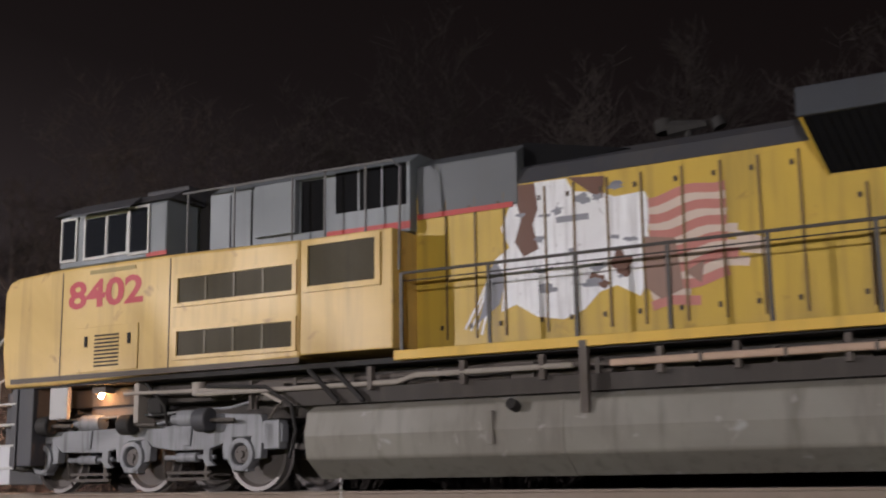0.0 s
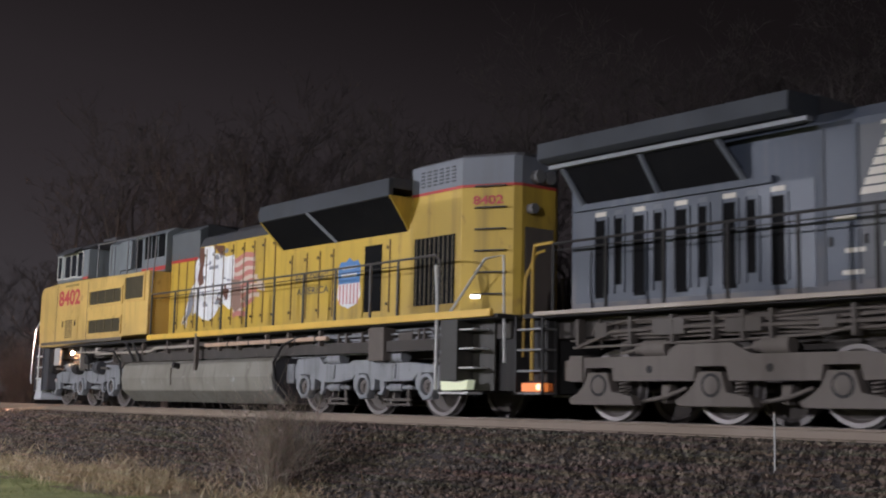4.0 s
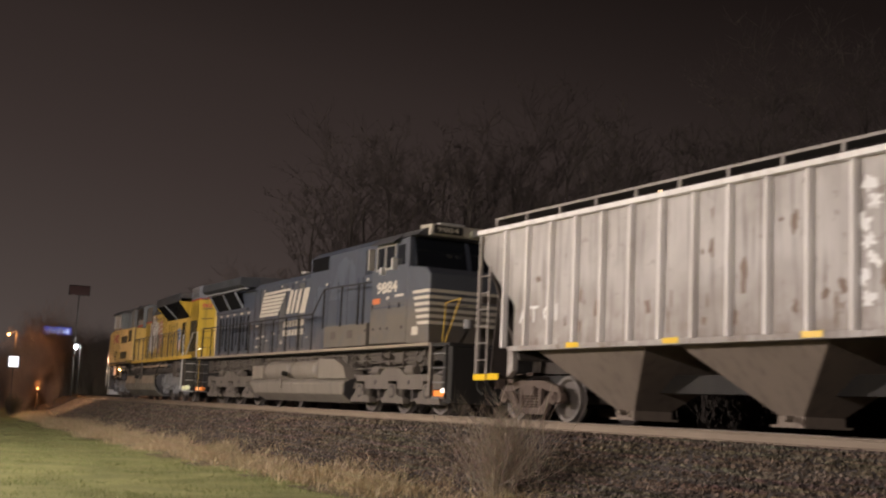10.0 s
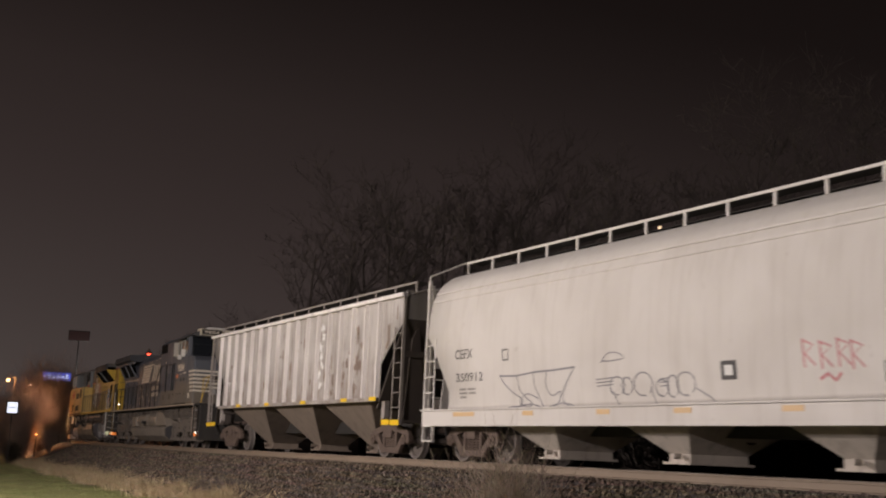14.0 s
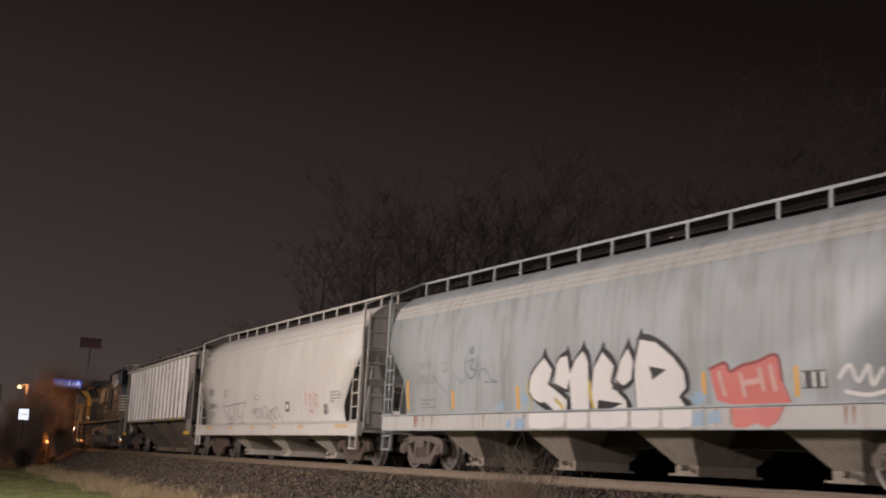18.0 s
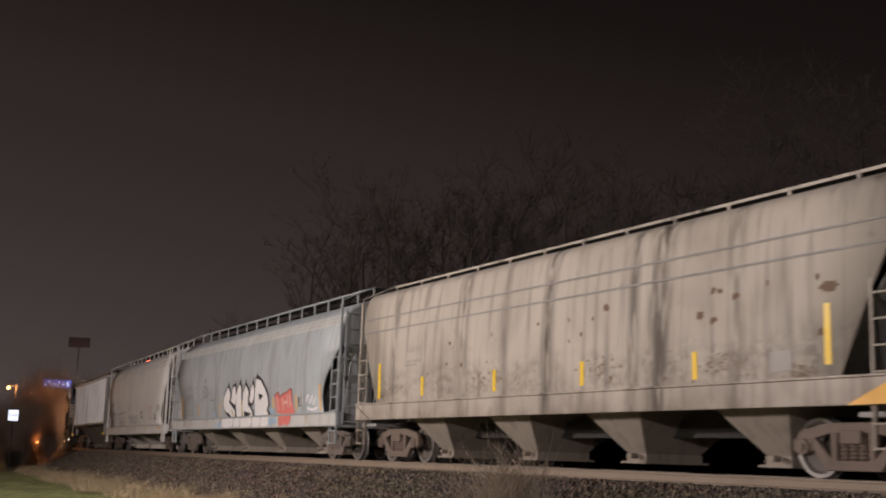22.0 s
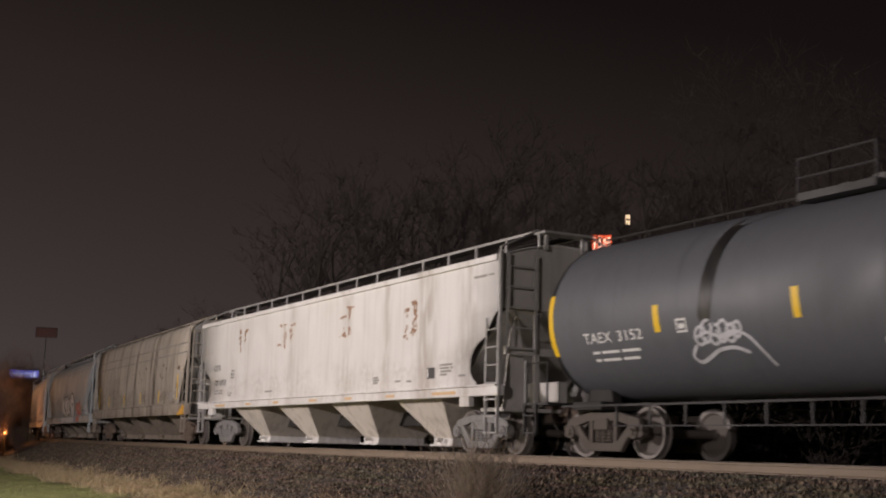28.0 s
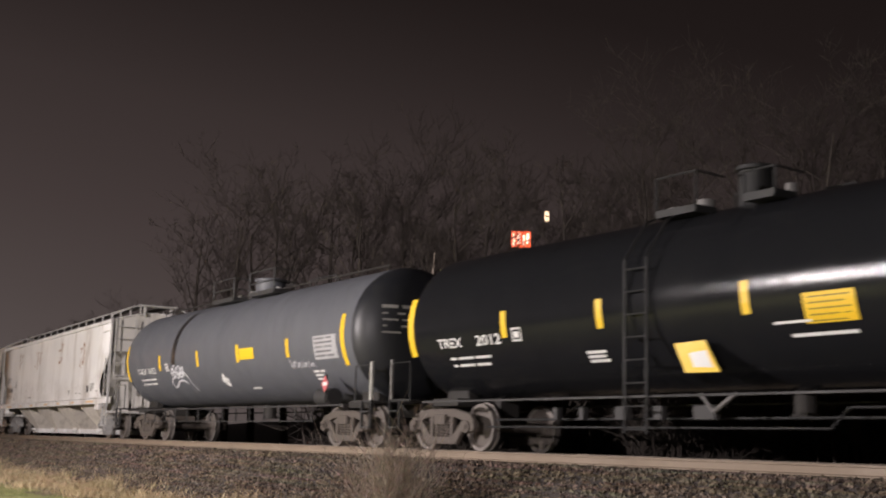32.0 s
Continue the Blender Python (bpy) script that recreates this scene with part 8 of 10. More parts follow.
    for sg in (1, -1):
        y = sg * (B + 0.004)
        for (u0, u1, z0, z1) in ((20.12, 22.22, 2.70, 3.06), (20.12, 22.22, 1.93, 2.28)):
            g = part("side_grille", Shape().box(X(u1), X(u0), min(y, y - sg * 0.02), max(y, y - sg * 0.02), z0, z1), OLIVE_MESH, car, "dirty olive slatted side grille")
            for i in range(3):
                x = X(u0 + (u1 - u0) * (i + 1) / 4)
                part("grille_bar", Shape().box(x - 0.02, x + 0.02, y - 0.012, y + 0.012, z0, z1), paint_cache("olive_grille", (0.10, 0.08, 0.035)), g)
            f = Shape()
            for a, b, c, d in ((u0 - 0.07, u1 + 0.07, z1, z1 + 0.06), (u0 - 0.07, u1 + 0.07, z0 - 0.06, z0), (u0 - 0.07, u0, z0, z1), (u1, u1 + 0.07, z0, z1)):
                f.box(X(b), X(a), min(y, y + sg * 0.03), max(y, y + sg * 0.03), c, d)
            part("frame", f, YELLOW, g)
        yb = sg * (B + 0.034)
        w = part("box_grille", Shape().box(X(23.60), X(22.50), min(yb, yb - sg * 0.03), max(yb, yb - sg * 0.03), 2.72, 3.28), OLIVE_MESH, car, "dark mesh window of the equipment box")
        f = Shape()
        for a, b, c, d in ((22.42, 23.68, 3.28, 3.34), (22.42, 23.68, 2.64, 2.72), (22.42, 22.50, 2.72, 3.28), (23.60, 23.68, 2.72, 3.28)):
            f.box(X(b), X(a), min(yb, yb + sg * 0.025), max(yb, yb + sg * 0.025), c, d)
        part("frame", f, YELLOW, w)
        lp = part("louvre_panel", Shape().box(X(19.35), X(18.05), min(y, y + sg * 0.018), max(y, y + sg * 0.018), 1.80, 2.48), YELLOW, car, bevel=0.006)
        for i in range(9):
            z = 1.87 + 0.057 * i
            part("louvre_slat", Shape().box(X(18.97), X(18.46), y + sg * 0.018 - 0.004, y + sg * 0.018 + 0.008, z, z + 0.026), DARK, lp)
        for u in (18.28, 19.18):
            part("latch", Shape().box(X(u) - 0.025, X(u) + 0.025, y + sg * 0.018 - 0.004, y + sg * 0.018 + 0.02, 2.18, 2.34), DARK, lp)
        for u in (17.7, 19.95):
            part("panel_joint", Shape().box(X(u) - 0.008, X(u) + 0.008, y - 0.003, y + 0.004, 1.70, 3.38), FRAME_DUST, car)
        part("rust_edge", Shape().box(X(22.33), X(16.6), y - 0.004, y + 0.006, 1.70, 1.78), FRAME_DUST, car)
        part("class_plate", Shape().box(X(19.25), X(18.3), y - 0.003, y + 0.012, 3.30, 3.36), paint_cache("dull_gold", (0.30, 0.22, 0.05)), car)
    # cab
    cab = [(-B, 3.45), (B, 3.45), (B, 4.26), (1.22, 4.44), (0.7, 4.58), (0, 4.62), (-0.7, 4.58), (-1.22, 4.44), (-B, 4.26)]
    part("cab", Shape().prism(cab, X(19.84), X(17.60), "x"), GREY_HOOD, car, "grey cab with four side windows", bevel=0.02)
    part("cab_roof", Shape().prism([(y * 1.03, z + 0.03) for y, z in cab[2:]], X(19.95), X(17.45), "x"), SOOT, car, bevel=0.01)
    part("windshield", Shape().box(X(17.60) - 0.01, X(17.60) + 0.02, -1.2, 1.2, 3.62, 4.2), GLASS, car)
    for sg in (1, -1):
        y = sg * B
        part("visor", Shape().prism([(y - sg * 0.02, 4.40), (y + sg * 0.22, 4.22), (y + sg * 0.22, 4.20), (y - sg * 0.02, 4.36)], X(19.30), X(18.05), "x"), SOOT, car, "dark sun visor")
        for u0, u1, z0, z1 in ((17.66, 17.95, 3.58, 4.20), (18.17, 18.60, 3.57, 4.18), (18.65, 19.05, 3.58, 4.18), (19.12, 19.48, 3.55, 4.22)):
            w = part("window", Shape().box(X(u1), X(u0), min(y, y + sg * 0.012), max(y, y + sg * 0.012), z0, z1), GLASS, car)
            f = Shape()
            for a, b, c, d in ((u0 - 0.035, u1 + 0.035, z1, z1 + 0.035), (u0 - 0.035, u1 + 0.035, z0 - 0.04, z0), (u0 - 0.035, u0, z0, z1), (u1, u1 + 0.035, z0, z1)):
                f.box(X(b), X(a), min(y, y + sg * 0.03), max(y, y + sg * 0.03), c, d)
            part("frame", f, RAIL_WHITE, w)
        part("red_stripe", Shape().box(X(19.86), X(19.45), y - 0.004, y + 0.006, 3.455, 3.52), RED_LINE, car)
    part("roof_unit", Shape().box(X(19.4), X(18.5), -0.6, 0.6, 4.6, 4.76).box(X(18.3), X(17.9), -0.35, 0.25, 4.6, 4.72), SOOT, car, "low roof cooling unit", bevel=0.03)
    # grey machinery bay behind the cab
    bay = [(-W, 3.40), (W, 3.40), (W, 4.36), (0.9, 4.52), (-0.9, 4.52), (-W, 4.36)]
    part("electrical_bay", Shape().prism(bay, X(23.88), X(20.35), "x"), GREY_HOOD, car, "grey electrical cabinet behind the cab", bevel=0.015)
    part("cab_recess", Shape().prism([(-0.8, 3.4), (0.8, 3.4), (0.8, 4.45), (-0.8, 4.45)], X(20.36), X(19.84), "x"), DARK, car)
    for sg in (1, -1):
        y = sg * W
        part("bay_door", Shape().box(X(22.02), X(21.28), min(y, y + sg * 0.10), max(y, y + sg * 0.10), 3.58, 4.34), GREY_HOOD, car, "swung-out grey hatch", bevel=0.008)
        part("bay_gap", Shape().box(X(22.48), X(22.06), y - 0.003, y + 0.006, 3.58, 4.32), NEAR_BLACK, car)
        w = part("bay_grille", Shape().box(X(23.82), X(22.66), y - 0.003, y + 0.010, 3.78, 4.36), NEAR_BLACK, car, "dark louvred air intake")
        for u in (23.05, 23.44):
            part("grille_bar", Shape().box(X(u) - 0.015, X(u) + 0.015, y + sg * 0.005 - 0.008, y + sg * 0.005 + 0.012, 3.78, 4.36), GREY_HOOD, w)
        part("red_stripe", Shape().box(X(23.88), X(22.5), y - 0.004, y + 0.008, 3.44, 3.54), RED_LINE, car)
        part("side_rail", Shape().tube([(X(20.0), sg * 1.36, 4.38), (X(22.3), sg * 1.38, 4.36), (X(23.75), sg * 1.40, 4.34), (X(23.9), sg * 1.42, 4.22), (X(23.92), sg * 1.5, 2.82)], 0.018, 6), RAILING, car, smooth=True)
        for u in (20.1, 21.0, 22.05, 22.62, 23.3):
            part("rail_stanchion", Shape().cyl((X(u), sg * 1.36, 3.42), (X(u), sg * 1.36, 4.37), 0.016, 6), RAILING, car)
        for u in (20.75, 21.15):
            part("panel_joint", Shape().box(X(u) - 0.012, X(u) + 0.012, y - 0.003, y + 0.012, 3.5, 4.3), SOOT, car)
    # long hood
    hood = [(-H, 1.70), (H, 1.70), (H, 3.86), (0.86, 4.06), (0.62, 4.20), (-0.62, 4.20), (-0.86, 4.06), (-H, 3.86)]
    part("hood", Shape().prism(hood, X(35.42), X(23.86), "x"), YELLOW_HOOD, car, "yellow engine hood", bevel=0.015)
    part("hood_roof", Shape().prism([(H + 0.015, 3.86), (0.88, 4.08), (0.64, 4.23), (-0.64, 4.23), (-0.88, 4.08), (-H - 0.015, 3.86)], X(29.2), X(25.3), "x"), SOOT, car, "sooty grey hood roof")
    blk = [(-H - 0.02, 3.60), (H + 0.02, 3.60), (H + 0.02, 4.30), (0.7, 4.46), (-0.7, 4.46), (-H - 0.02, 4.30)]
    part("silencer_housing", Shape().prism(blk, X(25.42), X(23.9), "x"), paint_cache("dull_housing_grey", (0.105, 0.112, 0.115)), car, "grey exhaust housing", bevel=0.015)
    part("silencer_slope", Shape().prism([(X(25.42), 4.46), (X(25.42), 4.1), (X(26.9), 4.16)], -0.8, 0.8), NEAR_BLACK, car, "sooty black exhaust ramp")
    hs = Side(uc, lambda z: H)
    for sg in (1, -1):
        y = sg * H
        part("red_stripe", Shape().box(X(25.35), X(23.9), y - 0.004 + sg * 0.02, y + 0.006 + sg * 0.02, 3.57, 3.64), RED_LINE, car)
        for u in (24.34, 24.78, 25.21, 25.80, 26.20, 26.65, 27.10, 27.62, 28.09, 28.54, 29.01, 29.73, 30.33, 30.83, 31.34, 33.3):
            top = 3.78 if u < 29.1 else 3.3
            part("door_seam", Shape().box(X(u) - 0.014, X(u) + 0.014, min(y, y + sg * 0.02), max(y, y + sg * 0.02), 1.92, top), paint_cache("seam_brown", (0.17, 0.105, 0.03)), car)
            for z in (2.08, top - 0.14):
                part("door_latch", Shape().box(X(u) + 0.06, X(u) + 0.10, min(y, y + sg * 0.022), max(y, y + sg * 0.022), z - 0.03, z + 0.03), paint_cache("dark_latch_brown", (0.07, 0.045, 0.02)), car)
    # mural: eagle, flag and shield on the near hood
    def white_bird(s):
        hs.poly(s, [(25.66, 3.85), (26.10, 3.84), (26.20, 3.66), (26.58, 3.60), (26.75, 3.52), (27.14, 3.54), (27.24, 3.3), (27.16, 3.06), (27.22, 2.7), (27.04, 2.26), (26.74, 2.42), (26.51, 2.36), (26.3, 2.16), (26.02, 2.06), (25.66, 2.12), (25.36, 2.30), (25.14, 2.22), (25.2, 2.62), (25.06, 2.9), (25.28, 3.04), (25.16, 3.3), (25.3, 3.58)], extra=0.0022)
        hs.poly(s, [(23.98, 3.64), (24.25, 3.60), (24.14, 3.84)], extra=0.001)
        for i in range(4):
            hs.band(s, [(24.85 - 0.08 * i, 1.95 + 0.03 * i), (24.98 - 0.05 * i, 2.4), (25.08, 2.9)], 0.03, extra=0.0034)
    marks("mural", hs, white_bird, MURAL_WHITE, car, "white bird of the mural")
    def brown_bits(s):
        hs.poly(s, [(25.32, 3.84), (25.66, 3.84), (25.70, 3.5), (25.62, 3.3), (25.70, 2.98), (25.48, 2.90), (25.36, 3.1), (25.46, 3.4)], extra=0.0042)
        hs.poly(s, [(26.12, 3.85), (26.62, 3.80), (26.60, 3.52), (26.44, 3.60), (26.3, 3.72)], extra=0.0042)
        hs.blob(s, 26.8, 2.7, 0.12, 0.16, 0.4, seed=2, extra=0.0042), hs.blob(s, 26.5, 2.5, 0.12, 0.1, 0.4, seed=4, extra=0.0042)
    marks("mural", hs, brown_bits, BROWN_ART, car, "brown patches of the mural")
    def faded(s):
        hs.poly(s, [(27.10, 2.98), (27.5, 2.92), (27.58, 2.3), (27.3, 2.2), (27.1, 2.36)], extra=0.0062)
        hs.poly(s, [(27.6, 2.5), (27.85, 2.62), (27.8, 2.35)], extra=0.0062)
    marks("mural", hs, faded, paint_cache("faded_brown_art", (0.27, 0.165, 0.12)), car, "faded brown patches of the mural")
    def greys(s):
        hs.poly(s, [(24.80, 2.10), (25.12, 2.32), (25.22, 2.62), (25.08, 2.9), (24.94, 2.72), (24.9, 2.4)], extra=0.005)
        rnd = random.Random(3)
        for i in range(20):
            hs.blob(s, rnd.uniform(25.3, 27.0), rnd.uniform(2.4, 3.7), rnd.uniform(0.03, 0.12), rnd.uniform(0.02, 0.06), 0.5, 12, seed=i, extra=0.0056)
        hs.rect(s, 25.95, 26.4, 3.28, 3.36, 0, 1, extra=0.0056)
    marks("mural", hs, greys, paint_cache("mural_grey", (0.24, 0.24, 0.26)), car, "grey peeling patches of the mural")
    def reds(s):
        for i in range(7):
            a = 2.12 + 0.215 * i
            hs.band(s, [(27.18 + 0.12 * j, a + 0.035 * math.sin(0.9 * j + 0.7 * i) + 0.012 * j) for j in range((6, 9, 10, 9, 9, 9, 9)[i])], 0.115, extra=0.005)
    marks("mural", hs, reds, SALMON_ART, car, "faded red flag stripes of the mural")
    def pale(s):
        for i in range(6):
            a = 2.23 + 0.215 * i
            hs.band(s, [(27.18 + 0.12 * j, a + 0.035 * math.sin(0.9 * j + 0.7 * i + 0.35) + 0.012 * j) for j in range((5, 11, 11, 10, 9, 9)[i])], 0.11, extra=0.0042)
        hs.poly(s, [(28.2, 2.95), (28.58, 2.8), (28.62, 2.6), (28.3, 2.66)], extra=0.0034)
    marks("mural", hs, pale, paint_cache("mural_pale", (0.62, 0.50, 0.40)), car, "faded pale flag stripes of the mural")
    marks("slogan", hs, lambda s: (hs.text(s, "BUILDING", 29.9, 31.15, 2.69, 2.84, 0.014, extra=0.003), hs.text(s, "AMERICA", 29.95, 31.2, 2.42, 2.57, 0.014, extra=0.003)), paint_cache("slogan_grey", (0.085, 0.08, 0.06)), car, "faded grey slogan")
    c, r = 31.93, 0.40
    marks("shield", hs, lambda s: hs.poly(s, [(c - r, 2.88), (c - 0.30, 3.0), (c - 0.15, 2.98), (c, 3.06), (c + 0.15, 2.98), (c + 0.30, 3.0), (c + r, 2.88), (c + r * 0.93, 2.55), (c - r * 0.93, 2.55)], extra=0.003), BLUE, car, "blue head of the shield")
    marks("shield", hs, lambda s: [hs.rect(s, c - 0.26, c + 0.26, 2.84, 2.90, 0, 1, extra=0.006), hs.rect(s, c - 0.28, c + 0.28, 2.68, 2.74, 0, 1, extra=0.006)], WHITE, car, "pale bars on the shield")
    def shield_low(s):
        hs.poly(s, [(c - r * 0.93, 2.55), (c + r * 0.93, 2.55), (c + r * 1.04, 2.3), (c + r * 0.72, 2.14), (c, 2.05), (c - r * 0.72, 2.14), (c - r * 1.04, 2.3)], extra=0.003)
    marks("shield", hs, shield_low, WHITE, car, "white field of the shield")
    for i in range(6):
        u = c - 0.34 + 0.125 * i
        marks("shield_stripe", hs, lambda s: hs.rect(s, u, u + 0.055, 2.14, 2.54, 0, 1, extra=0.006), paint_cache("shield_pink", (0.58, 0.22, 0.20)), car)
    num = lambda s: side.text(s, "8402", 17.84, 19.42, 2.78, 3.22, 0.03)
    marks("number", side, num, RED_NUM, car, "red road number")
    # radiator wings
    for sg in (1, -1):
        m = Shape()
        m.add([(X(29.32), sg * H, 3.44), (X(33.84), sg * H, 3.40), (X(33.92), sg * 1.48, 4.02), (X(29.16), sg * 1.48, 4.02)], [(0, 1, 2, 3)])
        m.add([(X(29.32), sg * (H - 0.1), 3.44), (X(33.84), sg * (H - 0.1), 3.40), (X(33.92), sg * 1.38, 4.02), (X(29.16), sg * 1.38, 4.02)], [(0, 1, 2, 3)])
        g = part("radiator_intake", m, NEAR_BLACK, car, "dark slanted radiator mesh")
        rb = Shape()
        for i in range(1, 46):
            u0, u1 = 29.32 + 4.52 * i / 46, 29.16 + 4.76 * i / 46
            rb.cyl((X(u0), sg * (H + 0.008), 3.44), (X(u1), sg * 1.488, 4.02), 0.008, 3, caps=False)
        part("mesh_rod", rb, NEAR_BLACK, g)
        a, b = Vector((X(31.45), sg * (H + 0.02), 3.42)), Vector((X(31.05), sg * 1.50, 4.02))
        part("intake_bar", Shape().cyl(a, b, 0.035, 6), GREY_HOOD, g)
        for u0, u1 in ((29.32, 29.16), (33.84, 33.92)):
            e = Shape().add([(X(u0), sg * H, 3.42), (X(u1), sg * 1.5, 4.02), (X(u1), sg * H, 4.02), (X(u0) - 0.03, sg * H, 3.42), (X(u1) - 0.03, sg * 1.5, 4.02), (X(u1) - 0.03, sg * H, 4.02)], [(0, 1, 2), (5, 4, 3), (0, 3, 4, 1), (1, 4, 5, 2), (2, 5, 3, 0)])
            part("wing_end", e, YELLOW_HOOD, car)
        a, b = sorted((sg * 1.40, sg * 1.51))
        part("radiator_cowl", Shape().box(X(33.94), X(29.14), a, b, 4.0, 4.34), COWL, car, "sooty grey radiator cowl", bevel=0.02)
    part("radiator_top", Shape().box(X(33.94), X(29.14), -1.42, 1.42, 4.16, 4.36), SOOT, car, bevel=0.02)
    for u in (30.0, 31.5, 33.0):
        part("radiator_fan", Shape().cyl((X(u), 0, 4.34), (X(u), 0, 4.46), 0.62, 24).cyl((X(u), 0, 4.46), (X(u), 0, 4.48), 0.2, 12), SOOT, car, "round roof fan", smooth=True, bevel=0.01)
    # rear hood and end
    plan = [(X(33.95), H), (X(35.44), H), (X(36.30), 0.52), (X(36.38), 0.40), (X(36.38), -0.40), (X(36.30), -0.52), (X(35.44), -H), (X(33.95), -H)]
    part("rear_hood", Shape().prism(plan, 1.70, 4.02, "z"), YELLOW_HOOD, car, "yellow rear hood with chamfered corners", bevel=0.012)
    part("rear_hood_top", Shape().prism([(x, y * 1.004) for x, y in plan], 4.06, 4.56, "z"), paint_cache("dull_grey_hood_top", (0.17, 0.18, 0.20)), car, "grey louvred rear hood top", bevel=0.015)
    part("red_stripe", Shape().prism([(x + (0.006 if x > 0 else -0.008), y * 1.01) for x, y in plan], 4.015, 4.065, "z"), RED_LINE, car)
    part("rear_roof", Shape().prism([(x, y * 0.9) for x, y in plan], 4.56, 4.61, "z"), SOOT, car)
    for sg in (1, -1):
        y = sg * (H + 0.005)
        for i in range(6):
            for j in range(5):
                part("louvre_slat", Shape().box(X(34.30 + 0.18 * i) - 0.05, X(34.30 + 0.18 * i) + 0.05, y - 0.004, y + 0.012, 4.16 + 0.065 * j, 4.19 + 0.065 * j), SOOT, car)
        g = part("rear_grille", Shape().box(X(35.27), X(34.08), y - 0.004, y + 0.006, 1.98, 3.22), NEAR_BLACK, car, "dark rear air grille")
        for i in range(9):
            x = X(34.08 + 1.19 * (i + 0.5) / 9)
            part("grille_bar", Shape().box(x - 0.012, x + 0.012, y - 0.006, y + 0.016, 1.98, 3.22), paint_cache("olive_grille", (0.10, 0.08, 0.035)), g)
        # flush plate whose colour is the shade inside the doorway
        part("rear_door", Shape().box(X(33.03), X(32.46), y - 0.004, y + 0.005, 1.95, 3.24), NEAR_BLACK, car, "near-black plate with the shade of an open engine-room doorway")
        # grab irons up the chamfered corner
        d = Vector((X(36.30) - X(35.44), sg * (0.52 - H), 0))
        nrm = Vector((d.y, -d.x, 0)).normalized()
        if nrm.y * sg < 0:
            nrm = -nrm
        for i in range(6):
            z = 2.12 + 0.38 * i
            a = Vector((X(35.44), sg * H, z)) + d * 0.28 + nrm * 0.07
            b = Vector((X(35.44), sg * H, z)) + d * 0.86 + nrm * 0.07
            part("grab_iron", Shape().tube([a - nrm * 0.08, a, b, b - nrm * 0.08], 0.014, 6), SOOT, car)
        p = Vector((X(35.44), sg * H, 2.08)) + d * 0.3 + nrm * 0.02
        if sg > 0:
            part("step_light", Shape().box(-0.08, 0.08, -0.02, 0.03, -0.035, 0.035), WHITE_GLOW, car, "lit white step light").matrix_basis = Matrix.Translation(p) @ Matrix.Rotation(math.atan2(nrm.y, nrm.x) - math.pi / 2, 4, "Z")
            v, f = letters("8402", 0.02)
            q0, q1 = Vector((X(35.44), sg * H, 0)) + d * 0.22 + nrm * 0.012, Vector((X(35.44), sg * H, 0)) + d * 0.80 + nrm * 0.012
            part("number", Shape().add([(*(q0.lerp(q1, a)).to_2d(), 3.70 + 0.16 * b) for a, b in v], f), RED_NUM, car, "small red road number", fix=False)
    for hy, hz, hr in ((0.1, 4.2, 0.12), (-0.15, 4.2, 0.12), (0.22, 3.62, 0.09)):
        part("rear_headlight", Shape().cyl((X(36.37), hy, hz), (X(36.53), hy, hz), hr, 14), RAILING, car, "unlit rear headlight", smooth=True)
    part("end_door", Shape().box(X(36.40), X(36.37), -0.33, 0.33, 1.75, 3.3), FRAME_DUST, car)
    # exhaust horn and antenna cluster
    hx = X(27.5)
    horn = Shape().cyl((hx, 0.3, 4.2), (hx, 0.3, 4.42), 0.05, 8).cyl((hx - 0.25, 0.3, 4.46), (hx + 0.25, 0.3, 4.46), 0.05, 8, 0.12).cyl((hx + 0.3, 0.3, 4.42), (hx + 0.32, 0.3, 4.58), 0.13, 12).cyl((hx - 0.4, 0.25, 4.40), (hx - 0.35, 0.25, 4.52), 0.09, 10)
    part("horn", horn, DARK, car, "dark roof horn cluster", smooth=True)
    fuel_tank(car, X(29.95), X(22.4), TANK_GREY)
    for sg in (1, -1):
        piping(car, X(30.6), X(20.5), FRAME_DUST, 5 + sg, sg)
        piping(car, X(36.0), X(30.2), TRUCK_GREY, 15 + sg, sg)
        part("sand_box", Shape().box(X(33.75), X(33.25), min(sg * 1.05, sg * 1.40), max(sg * 1.05, sg * 1.40), 0.98, 1.60), FRAME_DUST, car, bevel=0.02)
        part("strut", Shape().tube([(X(22.4), sg * 1.42, 1.62), (X(22.9), sg * 1.42, 1.16)], 0.035, 6).tube([(X(22.8), sg * 1.42, 1.62), (X(23.3), sg * 1.42, 1.16)], 0.035, 6), DARK, car)
        part("fuel_post", Shape().box(X(26.55), X(26.45), sg * 1.5 - 0.04, sg * 1.5 + 0.04, 0.88, 1.72), FRAME_DUST, car)
    engine_truck(car, [X(u) for u in (17.0, 18.95, 21.05)], TRUCK_GREY, "front", "cast")
    engine_truck(car, [X(u) for u in (30.72, 32.82, 34.80)], TRUCK_GREY, "rear", "cast")
    us = (23.95, 25.24, 26.42, 27.58, 28.74, 29.89, 31.05, 32.22, 33.41, 34.27)
    handrail(car, uc, us, 1.49, 1.72, 2.77, paint_cache("dark_handrail_paint", (0.075, 0.068, 0.06)), ((35.35, 2.78), (35.48, 2.68), (35.5, 1.9)))
    # front end: plow, steps, pilot rails, lamp
    part("pilot", Shape().box(X(17.05), X(16.55), -1.45, 1.45, 0.42, 1.64), SOOT, car, bevel=0.02)
    part("plow", Shape().prism([(X(16.55), 0.14), (X(15.95), 0.14), (X(16.3), 0.75), (X(16.55), 0.75)], -1.42, 1.42), paint_cache("pale_plow", (0.55, 0.55, 0.55)), car, "pale snow plow", bevel=0.02)
